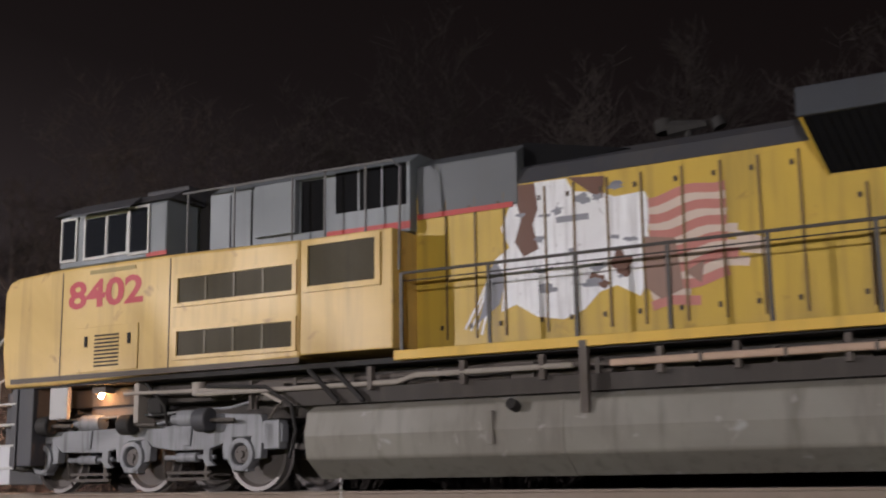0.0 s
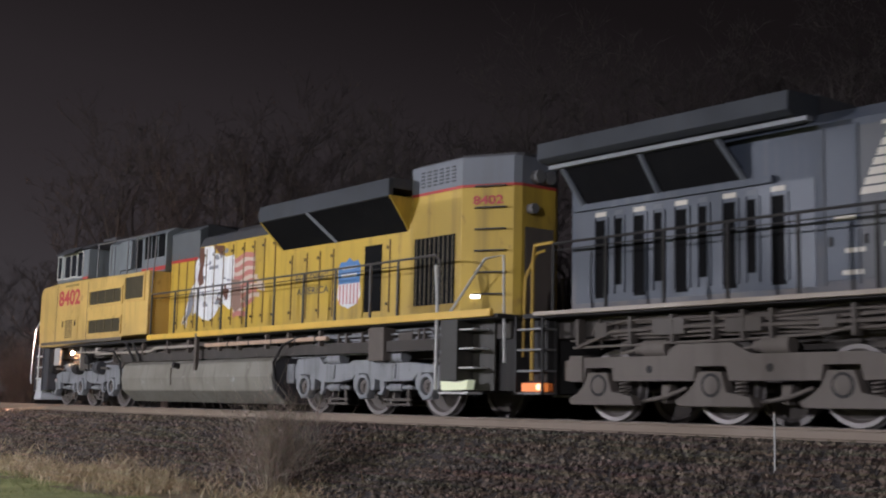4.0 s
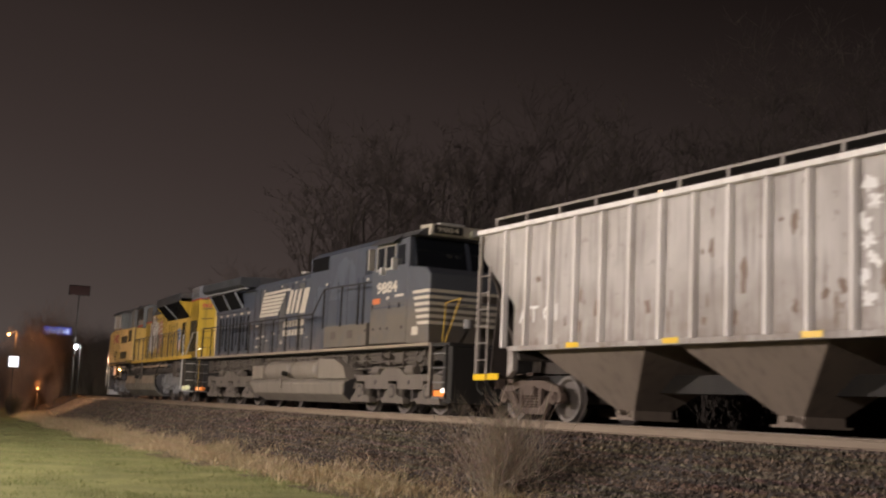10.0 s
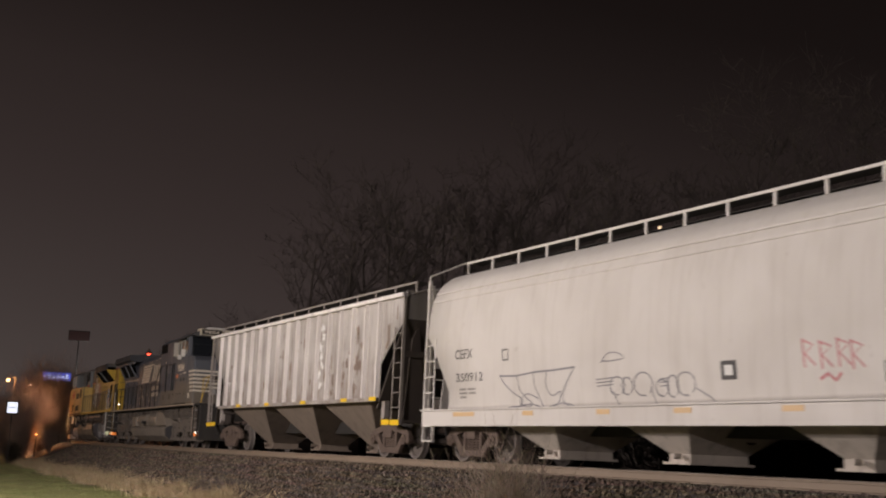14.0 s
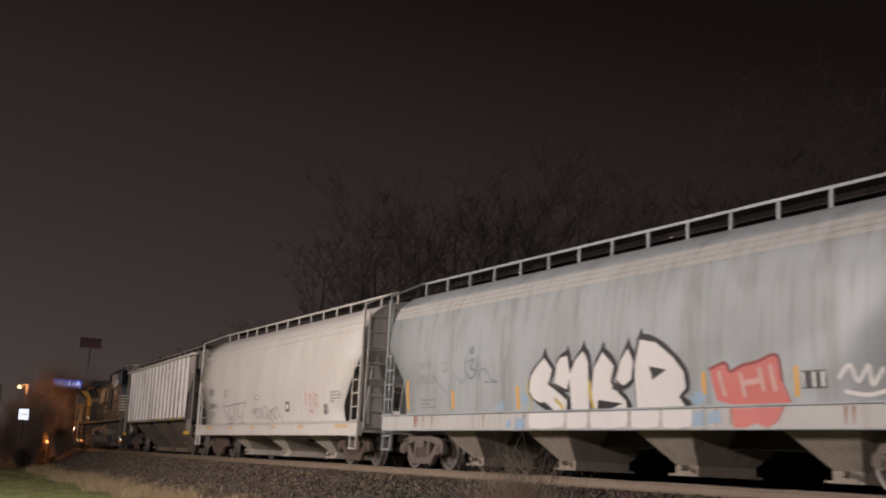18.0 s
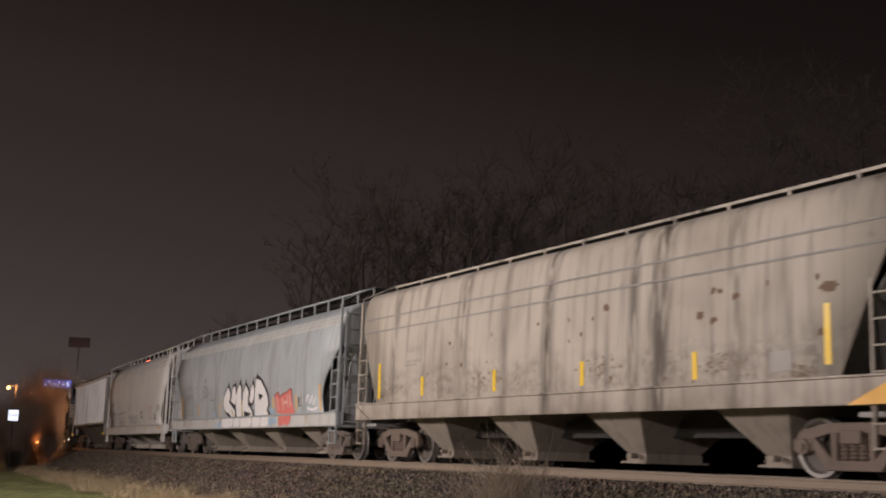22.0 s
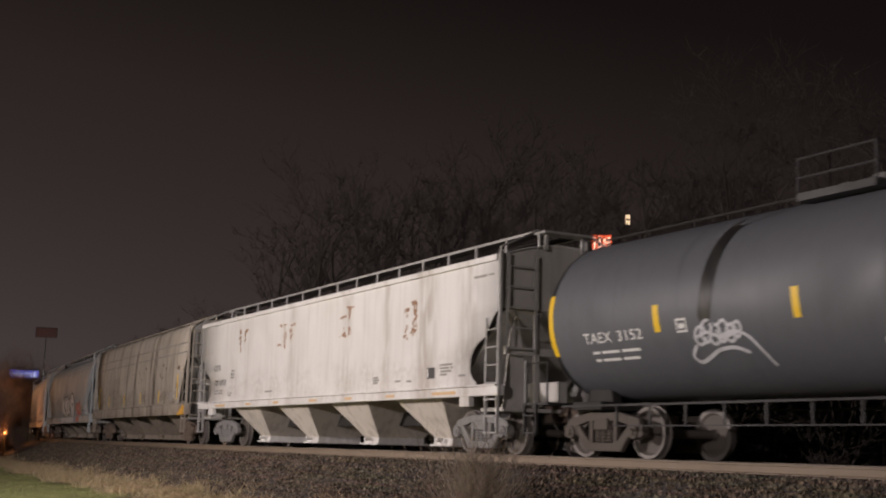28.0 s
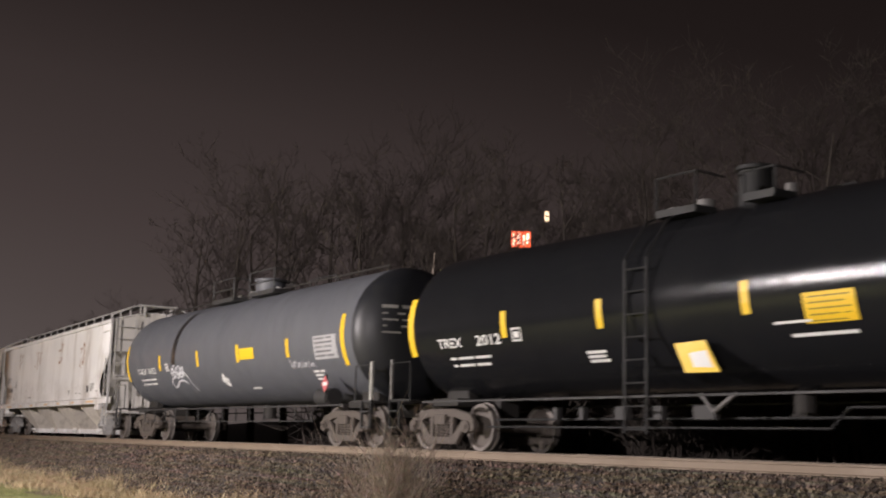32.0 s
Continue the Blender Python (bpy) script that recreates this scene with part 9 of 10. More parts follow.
    for sg in (1, -1):
        part("front_rail", Shape().tube([(X(16.35), sg * 1.48, 2.45), (X(16.0), sg * 1.5, 2.15), (X(15.85), sg * 1.5, 1.0), (X(15.9), sg * 1.5, 0.6)], 0.024, 6).tube([(X(16.4), sg * 1.3, 1.9), (X(16.2), sg * 1.42, 1.75), (X(16.2), sg * 1.42, 0.5)], 0.024, 6), RAIL_WHITE, car, "pale front handrails", smooth=True)
    stepwell(car, X(16.1), X(16.7), 1.46, SOOT, RAIL_WHITE)
    for sg in (1, -1):
        a, b = sorted((sg * 1.12, sg * 1.47))
        part("step_panel", Shape().box(X(35.98), X(35.52), a, b, 0.60, 1.66), OLIVE, car, "dark olive side panel by the steps", bevel=0.01)
        part("step_back", Shape().box(X(36.55), X(35.98), sg * 1.10 - 0.02, sg * 1.10 + 0.02, 0.45, 1.66), OLIVE, car)
        for z in (0.82, 1.14, 1.46):
            part("step_tread", Shape().box(X(36.40), X(36.02), min(sg * 1.12, sg * 1.45), max(sg * 1.12, sg * 1.45), z - 0.012, z + 0.012), RAIL_WHITE, car)
        part("grab_post", Shape().tube([(X(35.46), sg * 1.50, 0.45), (X(35.46), sg * 1.50, 1.95), (X(35.40), sg * 1.50, 2.6)], 0.03, 8), RAIL_WHITE, car, smooth=True)
        part("bottom_step", Shape().box(X(36.30), X(35.52), min(sg * 1.16, sg * 1.48), max(sg * 1.16, sg * 1.48), 0.38, 0.42), RAIL_WHITE, car)
    # glow stands for lamp light on the bottom step
    part("glowing_step", Shape().prism([(X(35.54), 0.60), (X(36.0), 0.58), (X(36.28), 0.62), (X(36.24), 0.46), (X(35.56), 0.44)], 1.30, 1.46), glowing("pale_step_glow", (0.80, 0.80, 0.50), 0.30), car, "bottom step made to glow as though lamp-lit")
    part("truck_light", Shape().cyl((X(18.30), 1.20, 1.50), (X(18.30), 1.24, 1.43), 0.038, 12, 0.032), STEP_GLOW, car, "small warm lit truck lamp", smooth=True)
    part("lamp_housing", Shape().box(X(18.43), X(18.15), 1.03, 1.27, 1.50, 1.62), FRAME_DUST, car)
    for sg in (1, -1):
        part("end_rail", Shape().tube([(X(35.7), sg * 1.46, 1.7), (X(36.6), sg * 1.40, 2.62), (X(36.95), sg * 1.3, 2.66), (X(36.98), sg * 1.28, 0.9)], 0.022, 6), RAIL_WHITE, car, smooth=True)
        part("end_rail", Shape().tube([(X(37.0), sg * 0.9, 1.0), (X(37.05), sg * 0.9, 2.3), (X(37.15), sg * 0.75, 2.72), (X(37.3), sg * 0.7, 2.76)], 0.026, 6), YELLOW_RAIL, car, "yellow end handrail", smooth=True)
    coupler(car, X(36.9), -1, 0.62, TRUCK_RUST)
    coupler(car, X(16.5), 1, 0.7, TRUCK_RUST)
    for y in (0.5, -0.5, 0.8, -0.8):
        part("air_hose", Shape().tube([(X(37.0), y, 1.2), (X(37.12), y, 0.8), (X(37.3), y, 0.62)], 0.024, 6), DARK, car, smooth=True)
    part("rear_pilot", Shape().box(X(37.0), X(36.55), -1.02, 1.02, 0.45, 1.6), DARK, car)
    beam = glowing("headlight_lens", (1.0, 0.58, 0.36), 6500.0)
    for y in (1.0, -1.0):
        dl = part("ditch_light", Shape().cyl((X(16.40), y, 1.95), (X(16.22), y, 1.95), 0.12, 14, 0.14, caps=False).cyl((X(16.41), y, 1.95), (X(16.40), y, 1.95), 0.12, 14), DARK, car, "round ditch light housing", smooth=True)
        part("lens", Shape().cyl((X(16.31), y, 1.95), (X(16.30), y, 1.95), 0.11, 14), beam, dl)
    return car, uc, (18.98, 32.80)


CACHE = {}


def paint_cache(name, colour):
    if name not in CACHE:
        CACHE[name] = paint(name, colour, 0.5, amount=0.3, streak=0.2, grain=0)
    return CACHE[name]


def black_engine():
    uc = 47.83
    X = lambda u: uc - u
    car = thing("locomotive", "dusty black diesel locomotive with white nose stripes, cab trailing", "locomotive")
    B, H = 1.53, 0.98
    CREAM = paint("cream_mark_paint", (0.56, 0.51, 0.42), 0.5, amount=0.25, streak=0.15, dirt=(0.3, 0.24, 0.16))
    part("frame", Shape().box(X(57.3), X(38.0), -1.08, 1.08, 1.26, 1.56).box(X(56.5), X(39.0), -0.75, 0.75, 1.0, 1.35), SHADED_GRIME, car, "grimy steel underframe, darkened for the shade under the walkway", bevel=0.02)
    part("walkway", Shape().box(X(58.3), X(37.6), -1.46, 1.46, 1.57, 1.64), DARK, car)
    for sg in (1, -1):
        a, b = sorted((sg * 1.46, sg * 1.54))
        part("walkway_edge", Shape().box(X(57.35), X(37.9), a, b, 1.595, 1.66), paint_cache("dusty_sill_cream", (0.34, 0.28, 0.21)), car, "dusty cream sill stripe", bevel=0.008)
    hood = [(-H, 1.64), (H, 1.64), (H, 3.92), (0.84, 4.10), (-0.84, 4.10), (-H, 3.92)]
    part("hood", Shape().prism(hood, X(48.3), X(38.2), "x"), BLACK_HOOD, car, "black engine hood", bevel=0.015)
    hs = Side(uc, lambda z: H)
    # radiator wings with overhanging roof
    for sg in (1, -1):
        c = Shape().prism([(sg * 0.8, 4.36), (sg * 1.52, 4.32), (sg * 1.54, 4.06), (sg * 1.40, 4.0), (sg * 0.8, 4.0)], X(42.6), X(37.95), "x")
        part("radiator_cowl", c, COWL, car, "slate grey overhanging radiator cowl", bevel=0.015)
        part("cowl_lip", Shape().box(X(42.8), X(38.1), min(sg * 1.28, sg * 1.42), max(sg * 1.28, sg * 1.42), 3.90, 3.96), paint_cache("slate_lip", (0.20, 0.205, 0.215)), car)
        m = Shape().add([(X(38.5), sg * (H + 0.02), 3.34), (X(41.55), sg * (H + 0.02), 3.34), (X(41.3), sg * 1.30, 3.92), (X(38.3), sg * 1.30, 3.92)], [(0, 1, 2, 3)])
        m.add([(X(38.5), sg * (H - 0.1), 3.34), (X(41.55), sg * (H - 0.1), 3.34), (X(41.3), sg * 1.2, 3.92), (X(38.3), sg * 1.2, 3.92)], [(0, 1, 2, 3)])
        g = part("radiator_intake", m, NEAR_BLACK, car, "dark slanted radiator mesh")
        for u0, u1 in ((38.5, 38.3), (40.02, 39.9), (41.55, 41.3)):
            part("intake_bar", Shape().cyl((X(u0), sg * (H + 0.04), 3.32), (X(u1), sg * 1.32, 3.92), 0.045, 6), paint_cache("slate_bar", (0.10, 0.11, 0.125)), g)
        part("intake_sill", Shape().box(X(42.0), X(38.3), min(sg * H, sg * 1.06), max(sg * H, sg * 1.06), 3.24, 3.34), BLACK_HOOD, car)
        y = sg * H
        part("slot_panel", Shape().box(X(42.62), X(38.3), min(y, y + sg * 0.012), max(y, y + sg * 0.012), 1.80, 3.24), SLATE, car, "slate grey panel round the air slots")
        us = (38.72, 39.12, 39.50, 39.90, 40.30, 40.72, 41.15, 41.55, 41.95)
        for i, u in enumerate(us):
            w = 0.16 if i % 2 else 0.22
            part("tall_grille", Shape().box(X(u + w), X(u), y - 0.018, y + 0.018, (1.86, 2.05)[i % 2], 3.06), NEAR_BLACK, car, "tall dark air slot")
            f = Shape()
            for a, b in ((u - 0.05, u), (u + w, u + w + 0.05)):
                f.box(X(b), X(a), min(y, y + sg * 0.035), max(y, y + sg * 0.035), 1.92, 3.10)
            part("slot_frame", f, SLATE, car)
            part("slot_tab", Shape().box(X(u + w), X(u), min(y, y + sg * 0.02), max(y, y + sg * 0.02), 3.12, 3.19), CREAM if i % 2 == 0 else paint_cache("slate_bar", (0.10, 0.11, 0.125)), car)
    part("radiator_roof", Shape().box(X(42.6), X(37.95), -0.85, 0.85, 4.1, 4.38), SOOT, car, bevel=0.02)
    part("end_wall", Shape().box(X(38.22), X(38.12), -0.9, 0.9, 1.64, 4.0), BLACK_HOOD, car)
    for i in range(6):
        part("end_stripe", Shape().box(X(38.115), X(38.105), -0.85, 0.85, 2.0 + 0.2 * i, 2.1 + 0.2 * i), CREAM, car)
    for sg in (1, -1):
        shades = [paint_cache("slate_door_paint", (0.054, 0.064, 0.084)), BLACK_HOOD, paint_cache("bluish_door_paint", (0.066, 0.083, 0.118)), paint_cache("dusty_door_paint", (0.080, 0.081, 0.084)), paint_cache("dark_door_paint", (0.040, 0.045, 0.056))]
        edges = (42.75, 43.25, 43.9, 44.5, 45.2, 45.85, 46.4, 46.95, 47.5, 48.2)
        for i, (u0, u1) in enumerate(zip(edges, edges[1:])):
            part("hood_door", Shape().box(X(u1 - 0.03), X(u0 + 0.03), min(sg * H, sg * (H + 0.008)), max(sg * H, sg * (H + 0.008)), 1.86, 3.82), shades[(3 * i + i // 3) % 5], car, "upright hood door", bevel=0.004)
            part("door_latch", Shape().box(X(u0 + 0.12), X(u0 + 0.07), min(sg * H, sg * (H + 0.022)), max(sg * H, sg * (H + 0.022)), 2.3, 2.42), DARK, car)
        for u, z, w in ((42.9, 2.62, 0.3), (43.05, 2.2, 0.28), (43.6, 2.24, 0.26), (44.55, 2.3, 0.38), (43.0, 1.92, 0.3), (45.45, 1.98, 0.2)):
            part("data_plate", Shape().box(X(u + w), X(u), min(sg * H, sg * (H + 0.013)), max(sg * H, sg * (H + 0.013)), z, z + 0.06), CREAM, car)
        for u in edges[:-1]:
            part("door_seam", Shape().box(X(u) - 0.012, X(u) + 0.012, min(sg * H, sg * (H + 0.018)), max(sg * H, sg * (H + 0.018)), 1.80, 3.86), paint_cache("dark_door_paint", (0.040, 0.045, 0.056)), car)
        for u, z in ((43.6, 3.78), (45.3, 3.82), (46.6, 3.86), (47.3, 3.9), (44.1, 2.1), (45.5, 2.05), (47.1, 2.0), (47.8, 2.1)):
            part("data_plate", Shape().box(X(u + 0.09), X(u), sg * H - 0.003, sg * (H + 0.01) + 0.003, z, z + 0.05), CREAM, car)
    part("stack", Shape().cyl((X(45.1), 0.1, 4.1), (X(45.1), 0.1, 4.42), 0.16, 14), paint_cache("pale_stack", (0.34, 0.32, 0.29)), car, smooth=True)
    part("muffler", Shape().box(X(48.0), X(45.6), -0.5, 0.5, 4.1, 4.26).box(X(47.9), X(47.2), -0.3, 0.35, 4.26, 4.38), DARK, car, bevel=0.02)
    # painted marks: stripes and block shapes
    def stripes(s):
        for i in range(6):
            z = 2.92 + 0.118 * i
            hs.poly(s, [(43.28 + 0.06 * i, z), (45.12 + 0.12 * i, z), (45.22 + 0.12 * i, z + 0.092), (43.31 + 0.06 * i, z + 0.092)], extra=0.02)
        hs.poly(s, [(43.65, 3.63), (46.3, 3.66), (46.2, 3.73), (43.7, 3.72)], extra=0.02)
    marks("emblem_stripe", hs, stripes, CREAM, car, "slanting cream emblem stripes")
    def block(s):
        hs.poly(s, [(45.95, 2.92), (46.22, 2.92), (46.55, 3.66), (46.28, 3.66)], extra=0.021)
        hs.poly(s, [(46.36, 2.92), (46.58, 2.92), (46.90, 3.64), (46.68, 3.64)], extra=0.022)
        hs.poly(s, [(46.74, 2.92), (47.00, 2.92), (47.32, 3.64), (47.06, 3.64)], extra=0.021)
        hs.poly(s, [(47.16, 2.88), (47.62, 2.88), (47.98, 3.64), (47.52, 3.64)], extra=0.021)
    marks("emblem", hs, block, CREAM, car, "cream block emblem on the hood")
    marks("emblem_bar", hs, lambda s: [hs.rect(s, 45.75 + 0.27 * i, 45.95 + 0.27 * i, 2.50, 2.68, 0, 1, extra=0.02) for i in range(7)] + [hs.rect(s, 45.75 + 0.27 * i, 45.95 + 0.27 * i, 2.22, 2.40, 0, 1, extra=0.02) for i in range(7)], CREAM, car, "two rows of cream bars under the emblem")
    # taller equipment bay, then the cab
    bayp = [(-1.12, 1.64), (1.12, 1.64), (1.12, 4.42), (0.9, 4.60), (-0.9, 4.60), (-1.12, 4.42)]
    part("equipment_bay", Shape().prism(bayp, X(53.9), X(48.28), "x"), BLACK_HOOD, car, "tall black equipment bay", bevel=0.015)
    for sg in (1, -1):
        y = sg * 1.12
        g = part("bay_grille", Shape().box(X(49.75), X(48.42), y - 0.004, y + 0.008, 4.02, 4.42), NEAR_BLACK, car, "dark intake grille")
        g = part("bay_louvre", Shape().box(X(53.10), X(52.45), y - 0.004, y + 0.008, 3.66, 4.30), NEAR_BLACK, car, "dark upright louvres")
        for i in range(6):
            part("louvre_slat", Shape().box(X(52.45 + 0.11 * i) - 0.075, X(52.45 + 0.11 * i) - 0.035, y - 0.004, y + 0.03 * sg if sg > 0 else y + 0.004, 3.68, 4.28), BLACK_HOOD, g)
        part("bay_window", Shape().box(X(53.72), X(53.25), y - 0.004, y + 0.008, 4.10, 4.32), NEAR_BLACK, car)
        for u in (48.9, 49.8, 50.6, 51.3, 52.0, 52.35, 53.2):
            part("door_seam", Shape().box(X(u) - 0.012, X(u) + 0.012, min(y, y + sg * 0.02), max(y, y + sg * 0.02), 1.9, 3.6), BLACK_HOOD, car)
        for u, z in ((49.6, 3.55), (52.6, 3.48), (53.5, 3.66)):
            part("data_plate", Shape().box(X(u + 0.14), X(u), y - 0.003, y + sg * 0.012 + 0.003, z, z + 0.07), CREAM, car)
        part("lower_locker", Shape().box(X(53.4), X(50.4), min(sg * 1.0, sg * 1.42), max(sg * 1.0, sg * 1.42), 1.70, 2.30), BLACK_CAB, car, "dusty lower locker", bevel=0.015)
        for u in (50.9, 52.1):
            part("locker_vent", Shape().box(X(u + 0.38), X(u), sg * 1.42 - 0.004, sg * 1.42 + 0.006, 1.92, 2.14), FRAME_DUST, car)
    bs = Side(uc, lambda z: 1.12)
    for pts in ([(49.9, 3.1), (50.7, 3.1), (51.35, 4.1), (51.0, 4.3), (50.5, 4.1)], [(51.2, 3.0), (51.8, 3.0), (51.75, 3.9), (51.4, 4.2)], [(48.6, 2.7), (49.3, 2.7), (49.5, 3.5), (48.8, 3.6)]):
        marks("touch_up", bs, lambda s: bs.poly(s, pts, extra=0.0), paint_cache("pale_blue_grey", (0.075, 0.088, 0.112)), car, "paler blue-grey patch on the bay")
    cab = [(-B, 1.70), (B, 1.70), (B, 4.26), (1.25, 4.46), (0.6, 4.56), (-0.6, 4.56), (-1.25, 4.46), (-B, 4.26)]
    part("cab", Shape().prism(cab, X(56.05), X(53.85), "x"), BLACK_CAB, car, "black cab", bevel=0.025)
    part("cab_roof", Shape().prism([(y * 1.02, z + 0.02) for y, z in cab[2:]], X(56.5), X(53.7), "x"), SOOT, car)
    part("roof_vent", Shape().box(X(55.1), X(54.5), 0.2, 0.9, 4.52, 4.62).box(X(56.4), X(55.4), 0.2, 0.9, 4.54, 4.66), RAIL_WHITE, car, bevel=0.02)
    for sg in (1, -1):
        y = sg * B
        for u0, u1 in ((54.22, 54.68), (54.74, 55.28)):
            w = part("window", Shape().box(X(u1), X(u0), y - 0.004, y + 0.008 if sg > 0 else y + 0.004, 3.60, 4.14), GLASS, car)
            f = Shape()
            for a, b, c, d in ((u0 - 0.04, u1 + 0.04, 4.14, 4.18), (u0 - 0.04, u1 + 0.04, 3.55, 3.60), (u0 - 0.04, u0, 3.60, 4.14), (u1, u1 + 0.04, 3.60, 4.14)):
                f.box(X(b), X(a), min(y, y + sg * 0.03), max(y, y + sg * 0.03), c, d)
            part("frame", f, paint_cache("dull_cream_frame", (0.34, 0.32, 0.28)), w)
        part("window", Shape().box(X(55.85), X(55.40), y - 0.004, y + 0.006, 3.62, 4.12), GLASS, car)
        part("visor", Shape().prism([(y - sg * 0.02, 4.36), (y + sg * 0.20, 4.20), (y + sg * 0.20, 4.18), (y - sg * 0.02, 4.32)], X(55.6), X(54.1), "x"), SOOT, car, "dark sun visor")
        part("wind_deflector", Shape().box(X(54.0), X(53.92), min(y, y + sg * 0.16), max(y, y + sg * 0.16), 3.60, 4.15), paint_cache("dull_cream_frame", (0.34, 0.32, 0.28)), car)
        part("mirror", Shape().box(X(54.72), X(54.62), min(y, y + sg * 0.14), max(y, y + sg * 0.14), 3.44, 3.62), RAIL_WHITE, car)
        part("mirror", Shape().box(X(55.42), X(55.34), min(y, y + sg * 0.14), max(y, y + sg * 0.14), 3.52, 3.80), RAIL_WHITE, car)
        for u in (54.1, 55.15, 55.7):
            part("grab_iron", Shape().tube([(X(u), y + sg * 0.05, 2.7), (X(u), y + sg * 0.05, 2.55)], 0.012, 6), DARK, car)
        part("belt_rail", Shape().box(X(55.9), X(54.0), y - 0.004, y + 0.012 if sg > 0 else y + 0.004, 2.60, 2.63), BLACK_HOOD, car)
        for u in (54.1, 54.55, 54.95, 55.8, 53.6):
            part("lifting_hole", Shape().cyl((X(u), y - sg * 0.005, 2.08), (X(u), y + sg * 0.008, 2.08), 0.04, 10), DARK, car)
    cs = Side(uc, lambda z: B)
    marks("number", cs, lambda s: cs.text(s, "9884", 54.24, 55.47, 2.96, 3.26, 0.03), CREAM, car, "cream road number")
    marks("data_plate", cs, lambda s: cs.rect(s, 54.0, 54.46, 2.72, 2.86, 0, 1), paint_cache("orange_plate", (0.60, 0.17, 0.06)), car, "small orange plate")
    marks("data_plate", cs, lambda s: (cs.rect(s, 54.85, 55.0, 2.80, 2.88, 0, 1), cs.rect(s, 55.35, 55.85, 2.84, 2.90, 0, 1), cs.rect(s, 56.4, 56.75, 1.86, 2.06, 0, 1)), CREAM, car)
    # nose with striped face, sloping below the windscreen
    nose = [(X(56.05), 1.66), (X(57.27), 1.66), (X(57.27), 3.30), (X(57.0), 3.46), (X(56.05), 3.56)]
    part("nose", Shape().prism(nose, -B, B), BLACK_CAB, car, "black wide nose", bevel=0.04)
    part("windscreen", Shape().prism([(X(56.03), 3.54), (X(56.34), 3.54), (X(56.10), 4.28), (X(56.03), 4.28)], -1.42, 1.42), GLASS, car, "dark sloping windscreen")
    part("screen_post", Shape().prism([(X(56.03), 3.54), (X(56.37), 3.54), (X(56.12), 4.30), (X(56.03), 4.30)], -0.05, 0.05), BLACK_HOOD, car)
    hb = part("number_housing", Shape().prism([(X(56.0), 4.30), (X(56.62), 4.30), (X(56.70), 4.56), (X(56.0), 4.60)], -1.25, 1.25), paint_cache("pale_housing", (0.42, 0.38, 0.31)), car, "pale number and lamp housing", bevel=0.02)
    part("number_board", Shape().box(X(56.72), X(56.64), 0.45, 1.2, 4.34, 4.53), DARK, hb)
    v, f = letters("9884", 0.01)
    part("number", Shape().add([(X(56.725), 1.12 - 0.58 * a, 4.37 + 0.12 * b) for a, b in v], f), CREAM, hb, fix=False)
    for y in (0.12, -0.12):
        part("headlight", Shape().cyl((X(56.6), y, 4.42), (X(56.78), y, 4.42), 0.09, 14), RAIL_WHITE, hb, smooth=True)
    for i in range(6):
        z = 2.10 + 0.15 * i
        part("nose_stripe", Shape().box(X(57.285), X(57.272), -B, B, z, z + 0.075), CREAM, car, "cream nose stripe")
        for sg in (1, -1):
            a = 56.36 + (2.95 - z) * 0.42
            y = sg * (B + 0.004)
            part("nose_stripe", Shape().prism([(X(57.27), z), (X(57.27), z + 0.075), (X(a - 0.03), z + 0.075), (X(a), z)], min(y, y + sg * 0.006), max(y, y + sg * 0.006)), CREAM, car)
    part("nose_door", Shape().box(X(57.30), X(57.27), -0.9, -0.3, 1.8, 3.2), BLACK_HOOD, car)
    # underside
    fuel_tank(car, X(52.35), X(44.1), paint("dusty_tank_paint", (0.215, 0.185, 0.15), 0.7, amount=0.6, streak=0.5), 0.20, 0.86, (0.6, 1.1))
    for sg in (1, -1):
        for u0, u1 in ((45.5, 47.62), (47.9, 49.88)):
            r = Shape().cyl((X(u0), sg * 1.18, 1.10), (X(u1), sg * 1.18, 1.10), 0.29, 24)
            part("air_reservoir", r, paint_cache("dusty_reservoir", (0.22, 0.19, 0.155)), car, "round dusty air reservoir", smooth=True, bevel=0.11)
        part("tank_locker", Shape().box(X(45.4), X(44.35), min(sg * 0.9, sg * 1.48), max(sg * 0.9, sg * 1.48), 0.84, 1.26), paint_cache("dusty_reservoir", (0.22, 0.19, 0.155)), car, bevel=0.02)
        part("tank_locker", Shape().prism([(X(50.25), 0.84), (X(52.33), 0.84), (X(52.1), 1.16), (X(51.45), 1.38), (X(50.25), 1.42)], min(sg * 0.9, sg * 1.48), max(sg * 0.9, sg * 1.48)), paint_cache("dusty_reservoir", (0.22, 0.19, 0.155)), car, bevel=0.02)
        piping(car, X(57.0), X(51.0), FRAME_DUST, 31 + sg, sg)
        piping(car, X(45.0), X(38.3), FRAME_DUST, 41 + sg, sg)
        piping(car, X(52.0), X(44.0), FRAME_DUST, 51 + sg, sg)
    engine_truck(car, [X(u) for u in (38.96, 41.05, 43.08)], TRUCK_DUST, "second_front", "frame")
    engine_truck(car, [X(u) for u in (52.62, 54.67, 56.67)], TRUCK_DUST, "second_rear", "frame")
    handrail(car, uc, (38.3, 39.4, 40.5, 41.6, 42.7, 43.8, 45.0, 46.2, 47.4, 48.5, 49.6), 1.49, 1.60, 2.70, DARK)
    for sg in (1, -1):
        part("stair_rail", Shape().tube([(X(49.6), sg * 1.49, 2.70), (X(50.42), sg * 1.49, 3.36), (X(51.8), sg * 1.49, 3.36), (X(53.0), sg * 1.49, 3.33), (X(53.9), sg * 1.49, 3.33)], 0.021, 8), DARK, car, smooth=True)
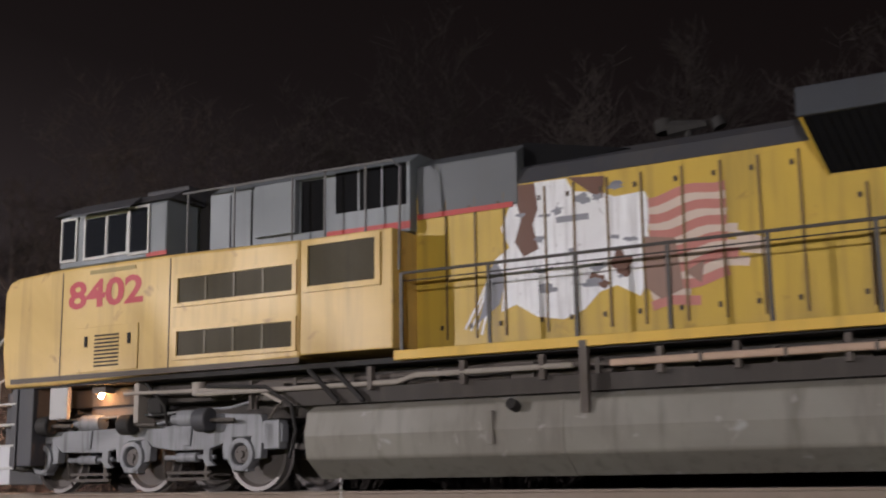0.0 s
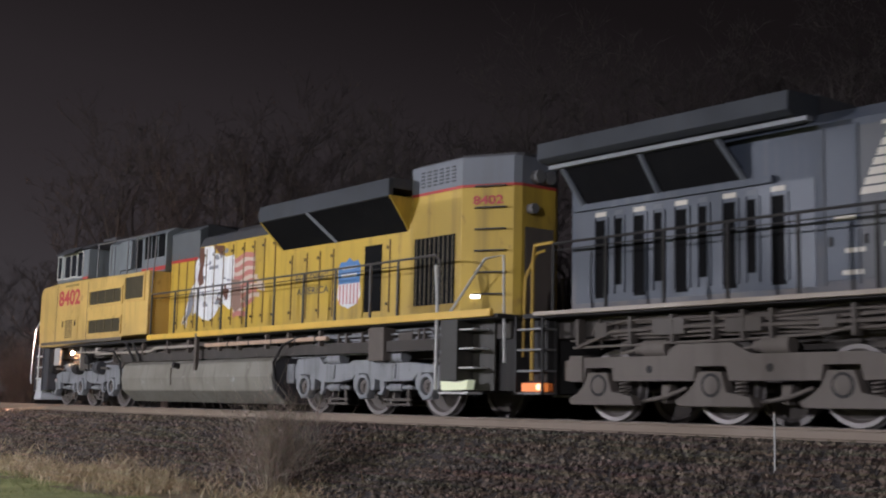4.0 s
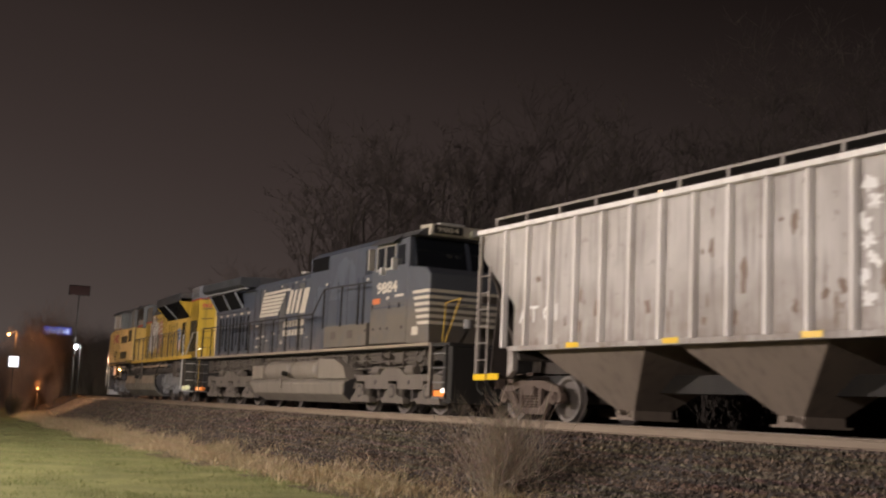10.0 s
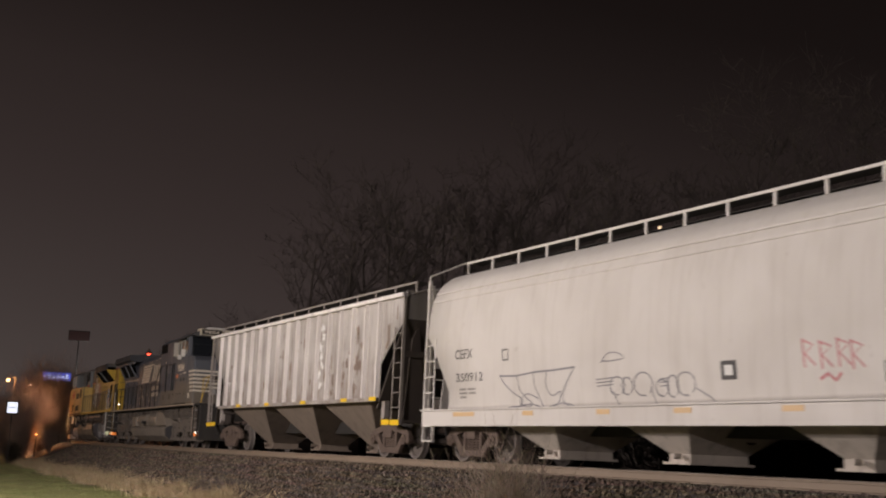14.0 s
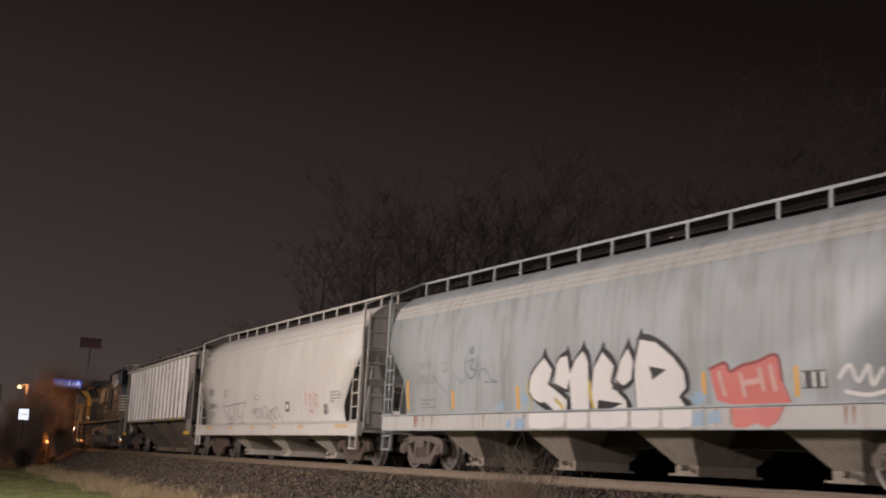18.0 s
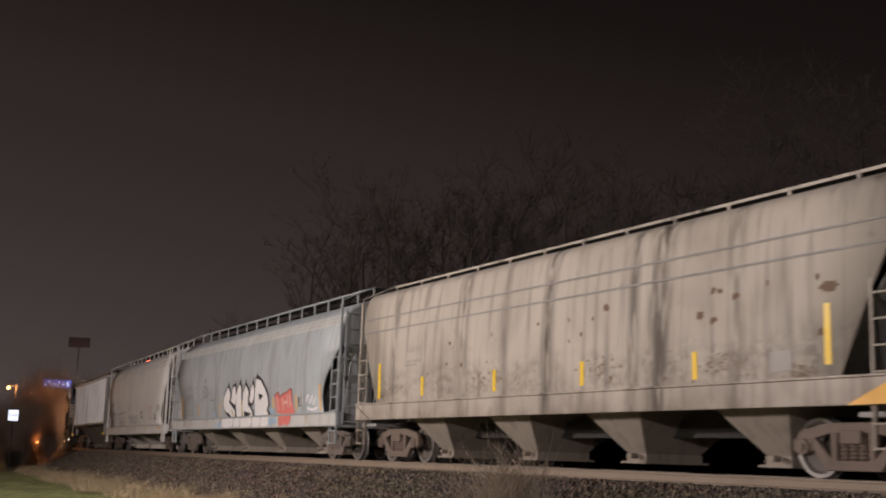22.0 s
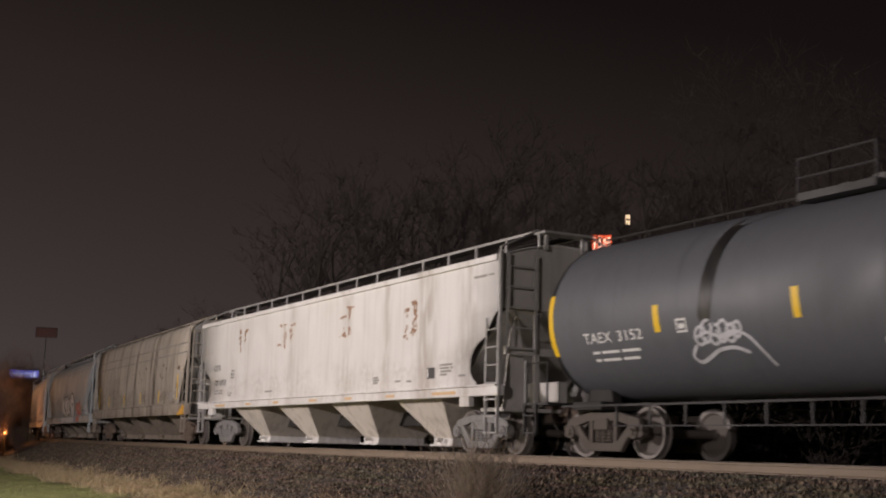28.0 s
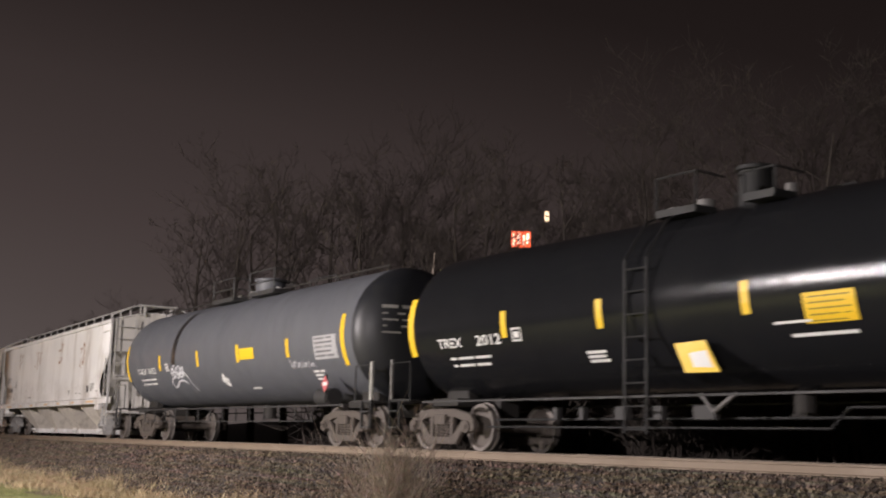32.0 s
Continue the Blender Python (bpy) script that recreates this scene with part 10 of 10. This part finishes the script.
        for u in (50.45, 51.75, 52.95, 53.3):
            part("rail_stanchion", Shape().box(X(u) - 0.022, X(u) + 0.022, sg * 1.49 - 0.018, sg * 1.49 + 0.018, 2.25, 3.36), DARK, car)
        part("end_rail", Shape().tube([(X(37.75), sg * 1.4, 0.6), (X(37.75), sg * 1.4, 2.45), (X(37.85), sg * 1.45, 2.72), (X(38.3), sg * 1.49, 2.72)], 0.028, 6), YELLOW_RAIL, car, "yellow end handrail", smooth=True)
        part("end_rail", Shape().tube([(X(57.4), sg * 1.2, 1.7), (X(57.5), sg * 1.2, 2.6), (X(57.9), sg * 1.0, 2.7)], 0.017, 6).tube([(X(57.75), sg * 1.3, 0.9), (X(57.75), sg * 1.3, 1.7), (X(58.0), sg * 1.1, 2.65)], 0.017, 6), YELLOW_RAIL, car, "yellow nose handrails", smooth=True)
    stepwell(car, X(37.45), X(38.05), 1.46, DARK, RAILING, AMBER_GLOW, "bottom step made to glow amber as though lamp-lit")
    stepwell(car, X(57.42), X(58.15), 1.46, DARK, RAILING, AMBER_GLOW, "bottom step made to glow amber as though lamp-lit")
    part("corner_post", Shape().box(X(57.42), X(57.33), 1.40, 1.50, 0.45, 1.66), paint_cache("dusty_reservoir", (0.22, 0.19, 0.155)), car)
    part("step_light", Shape().cyl((X(37.98), 1.40, 0.50), (X(37.98), 1.475, 0.50), 0.05, 12), glowing("warm_step_lens", (1.0, 0.62, 0.30), 2.0), car, "lit warm step light", smooth=True)
    part("step_light", Shape().cyl((X(58.06), 1.40, 0.56), (X(58.06), 1.49, 0.56), 0.05, 12), WHITE_GLOW, car, "lit white step light", smooth=True)
    part("pilot", Shape().box(X(58.35), X(57.9), -1.42, 1.42, 0.28, 1.56), DARK, car, bevel=0.02)
    part("pilot", Shape().box(X(38.0), X(37.6), -1.3, 1.3, 0.4, 1.56), DARK, car, bevel=0.02)
    coupler(car, X(58.2), -1, 0.75, TRUCK_RUST)
    coupler(car, X(37.8), 1, 0.5, TRUCK_RUST)
    for y in (0.5, -0.5, 0.8):
        part("air_hose", Shape().tube([(X(58.35), y, 1.0), (X(58.5), y, 0.6), (X(58.75), y, 0.5)], 0.026, 6), DARK, car, smooth=True)
    part("bell", Shape().cyl((X(58.0), 0.85, 2.0), (X(58.0), 0.85, 2.2), 0.12, 12), RAILING, car, smooth=True)
    return car, uc, (41.03, 54.65)

TRAIN = [yellow_engine(), black_engine(), ribbed_hopper(), cream_hopper(), silver_hopper(), tan_hopper(), white_hopper(), grey_tank(), black_tank()]

# ---- the train's run ----
# metres run by the head of the reckoning at each whole second
RUN = [32.24, 36.96, 41.8, 46.68, 51.54, 56.58, 61.75, 66.85, 71.9, 77.0, 82.04, 87.01, 92.01, 97.02, 102.15, 107.38, 112.53, 117.61, 122.79, 127.87, 132.88, 137.95, 143.03, 148.03, 153.06, 158.16, 163.26, 168.35, 173.4, 178.43, 183.42, 188.41, 193.48]


def run_at(t):
    i = min(31, max(0, int(t)))
    x = t - i
    a, b = RUN[i], RUN[i + 1]
    ma = (RUN[i + 1] - RUN[i - 1]) / 2 if i > 0 else b - a
    mb = (RUN[i + 2] - RUN[i]) / 2 if i < 31 else b - a
    return (2 * x ** 3 - 3 * x ** 2 + 1) * a + (x ** 3 - 2 * x ** 2 + x) * ma + (3 * x ** 2 - 2 * x ** 3) * b + (x ** 3 - x ** 2) * mb


def car_pose(t, uc, trucks):
    s = run_at(t)
    (xa, ya, _), (xb, yb, _) = on_line(s - trucks[0]), on_line(s - trucks[1])
    f = (uc - trucks[1]) / (trucks[0] - trucks[1])
    x, y = xb + (xa - xb) * f, yb + (ya - yb) * f
    return pose(float(x), float(y), 0.0, 0, 0, math.degrees(math.atan2(ya - yb, xa - xb)))


def motions():
    """The cars run along the line; their wheels turn."""
    steps = [i * 0.5 for i in range(65)]
    for car, uc, trucks in TRAIN:
        walk(car, [(t, car_pose(t, uc, trucks)) for t in steps])
    turns = [i * 0.1 for i in range(321)]
    runs = [run_at(t) - RUN[0] for t in turns]
    for wheels, r in RADIUS.items():
        x, y, z = wheels.location
        walk(wheels, [(t, Matrix.Translation((x, y, z)) @ Matrix.Rotation(d / r, 4, "Y")) for t, d in zip(turns, runs)])


motions()
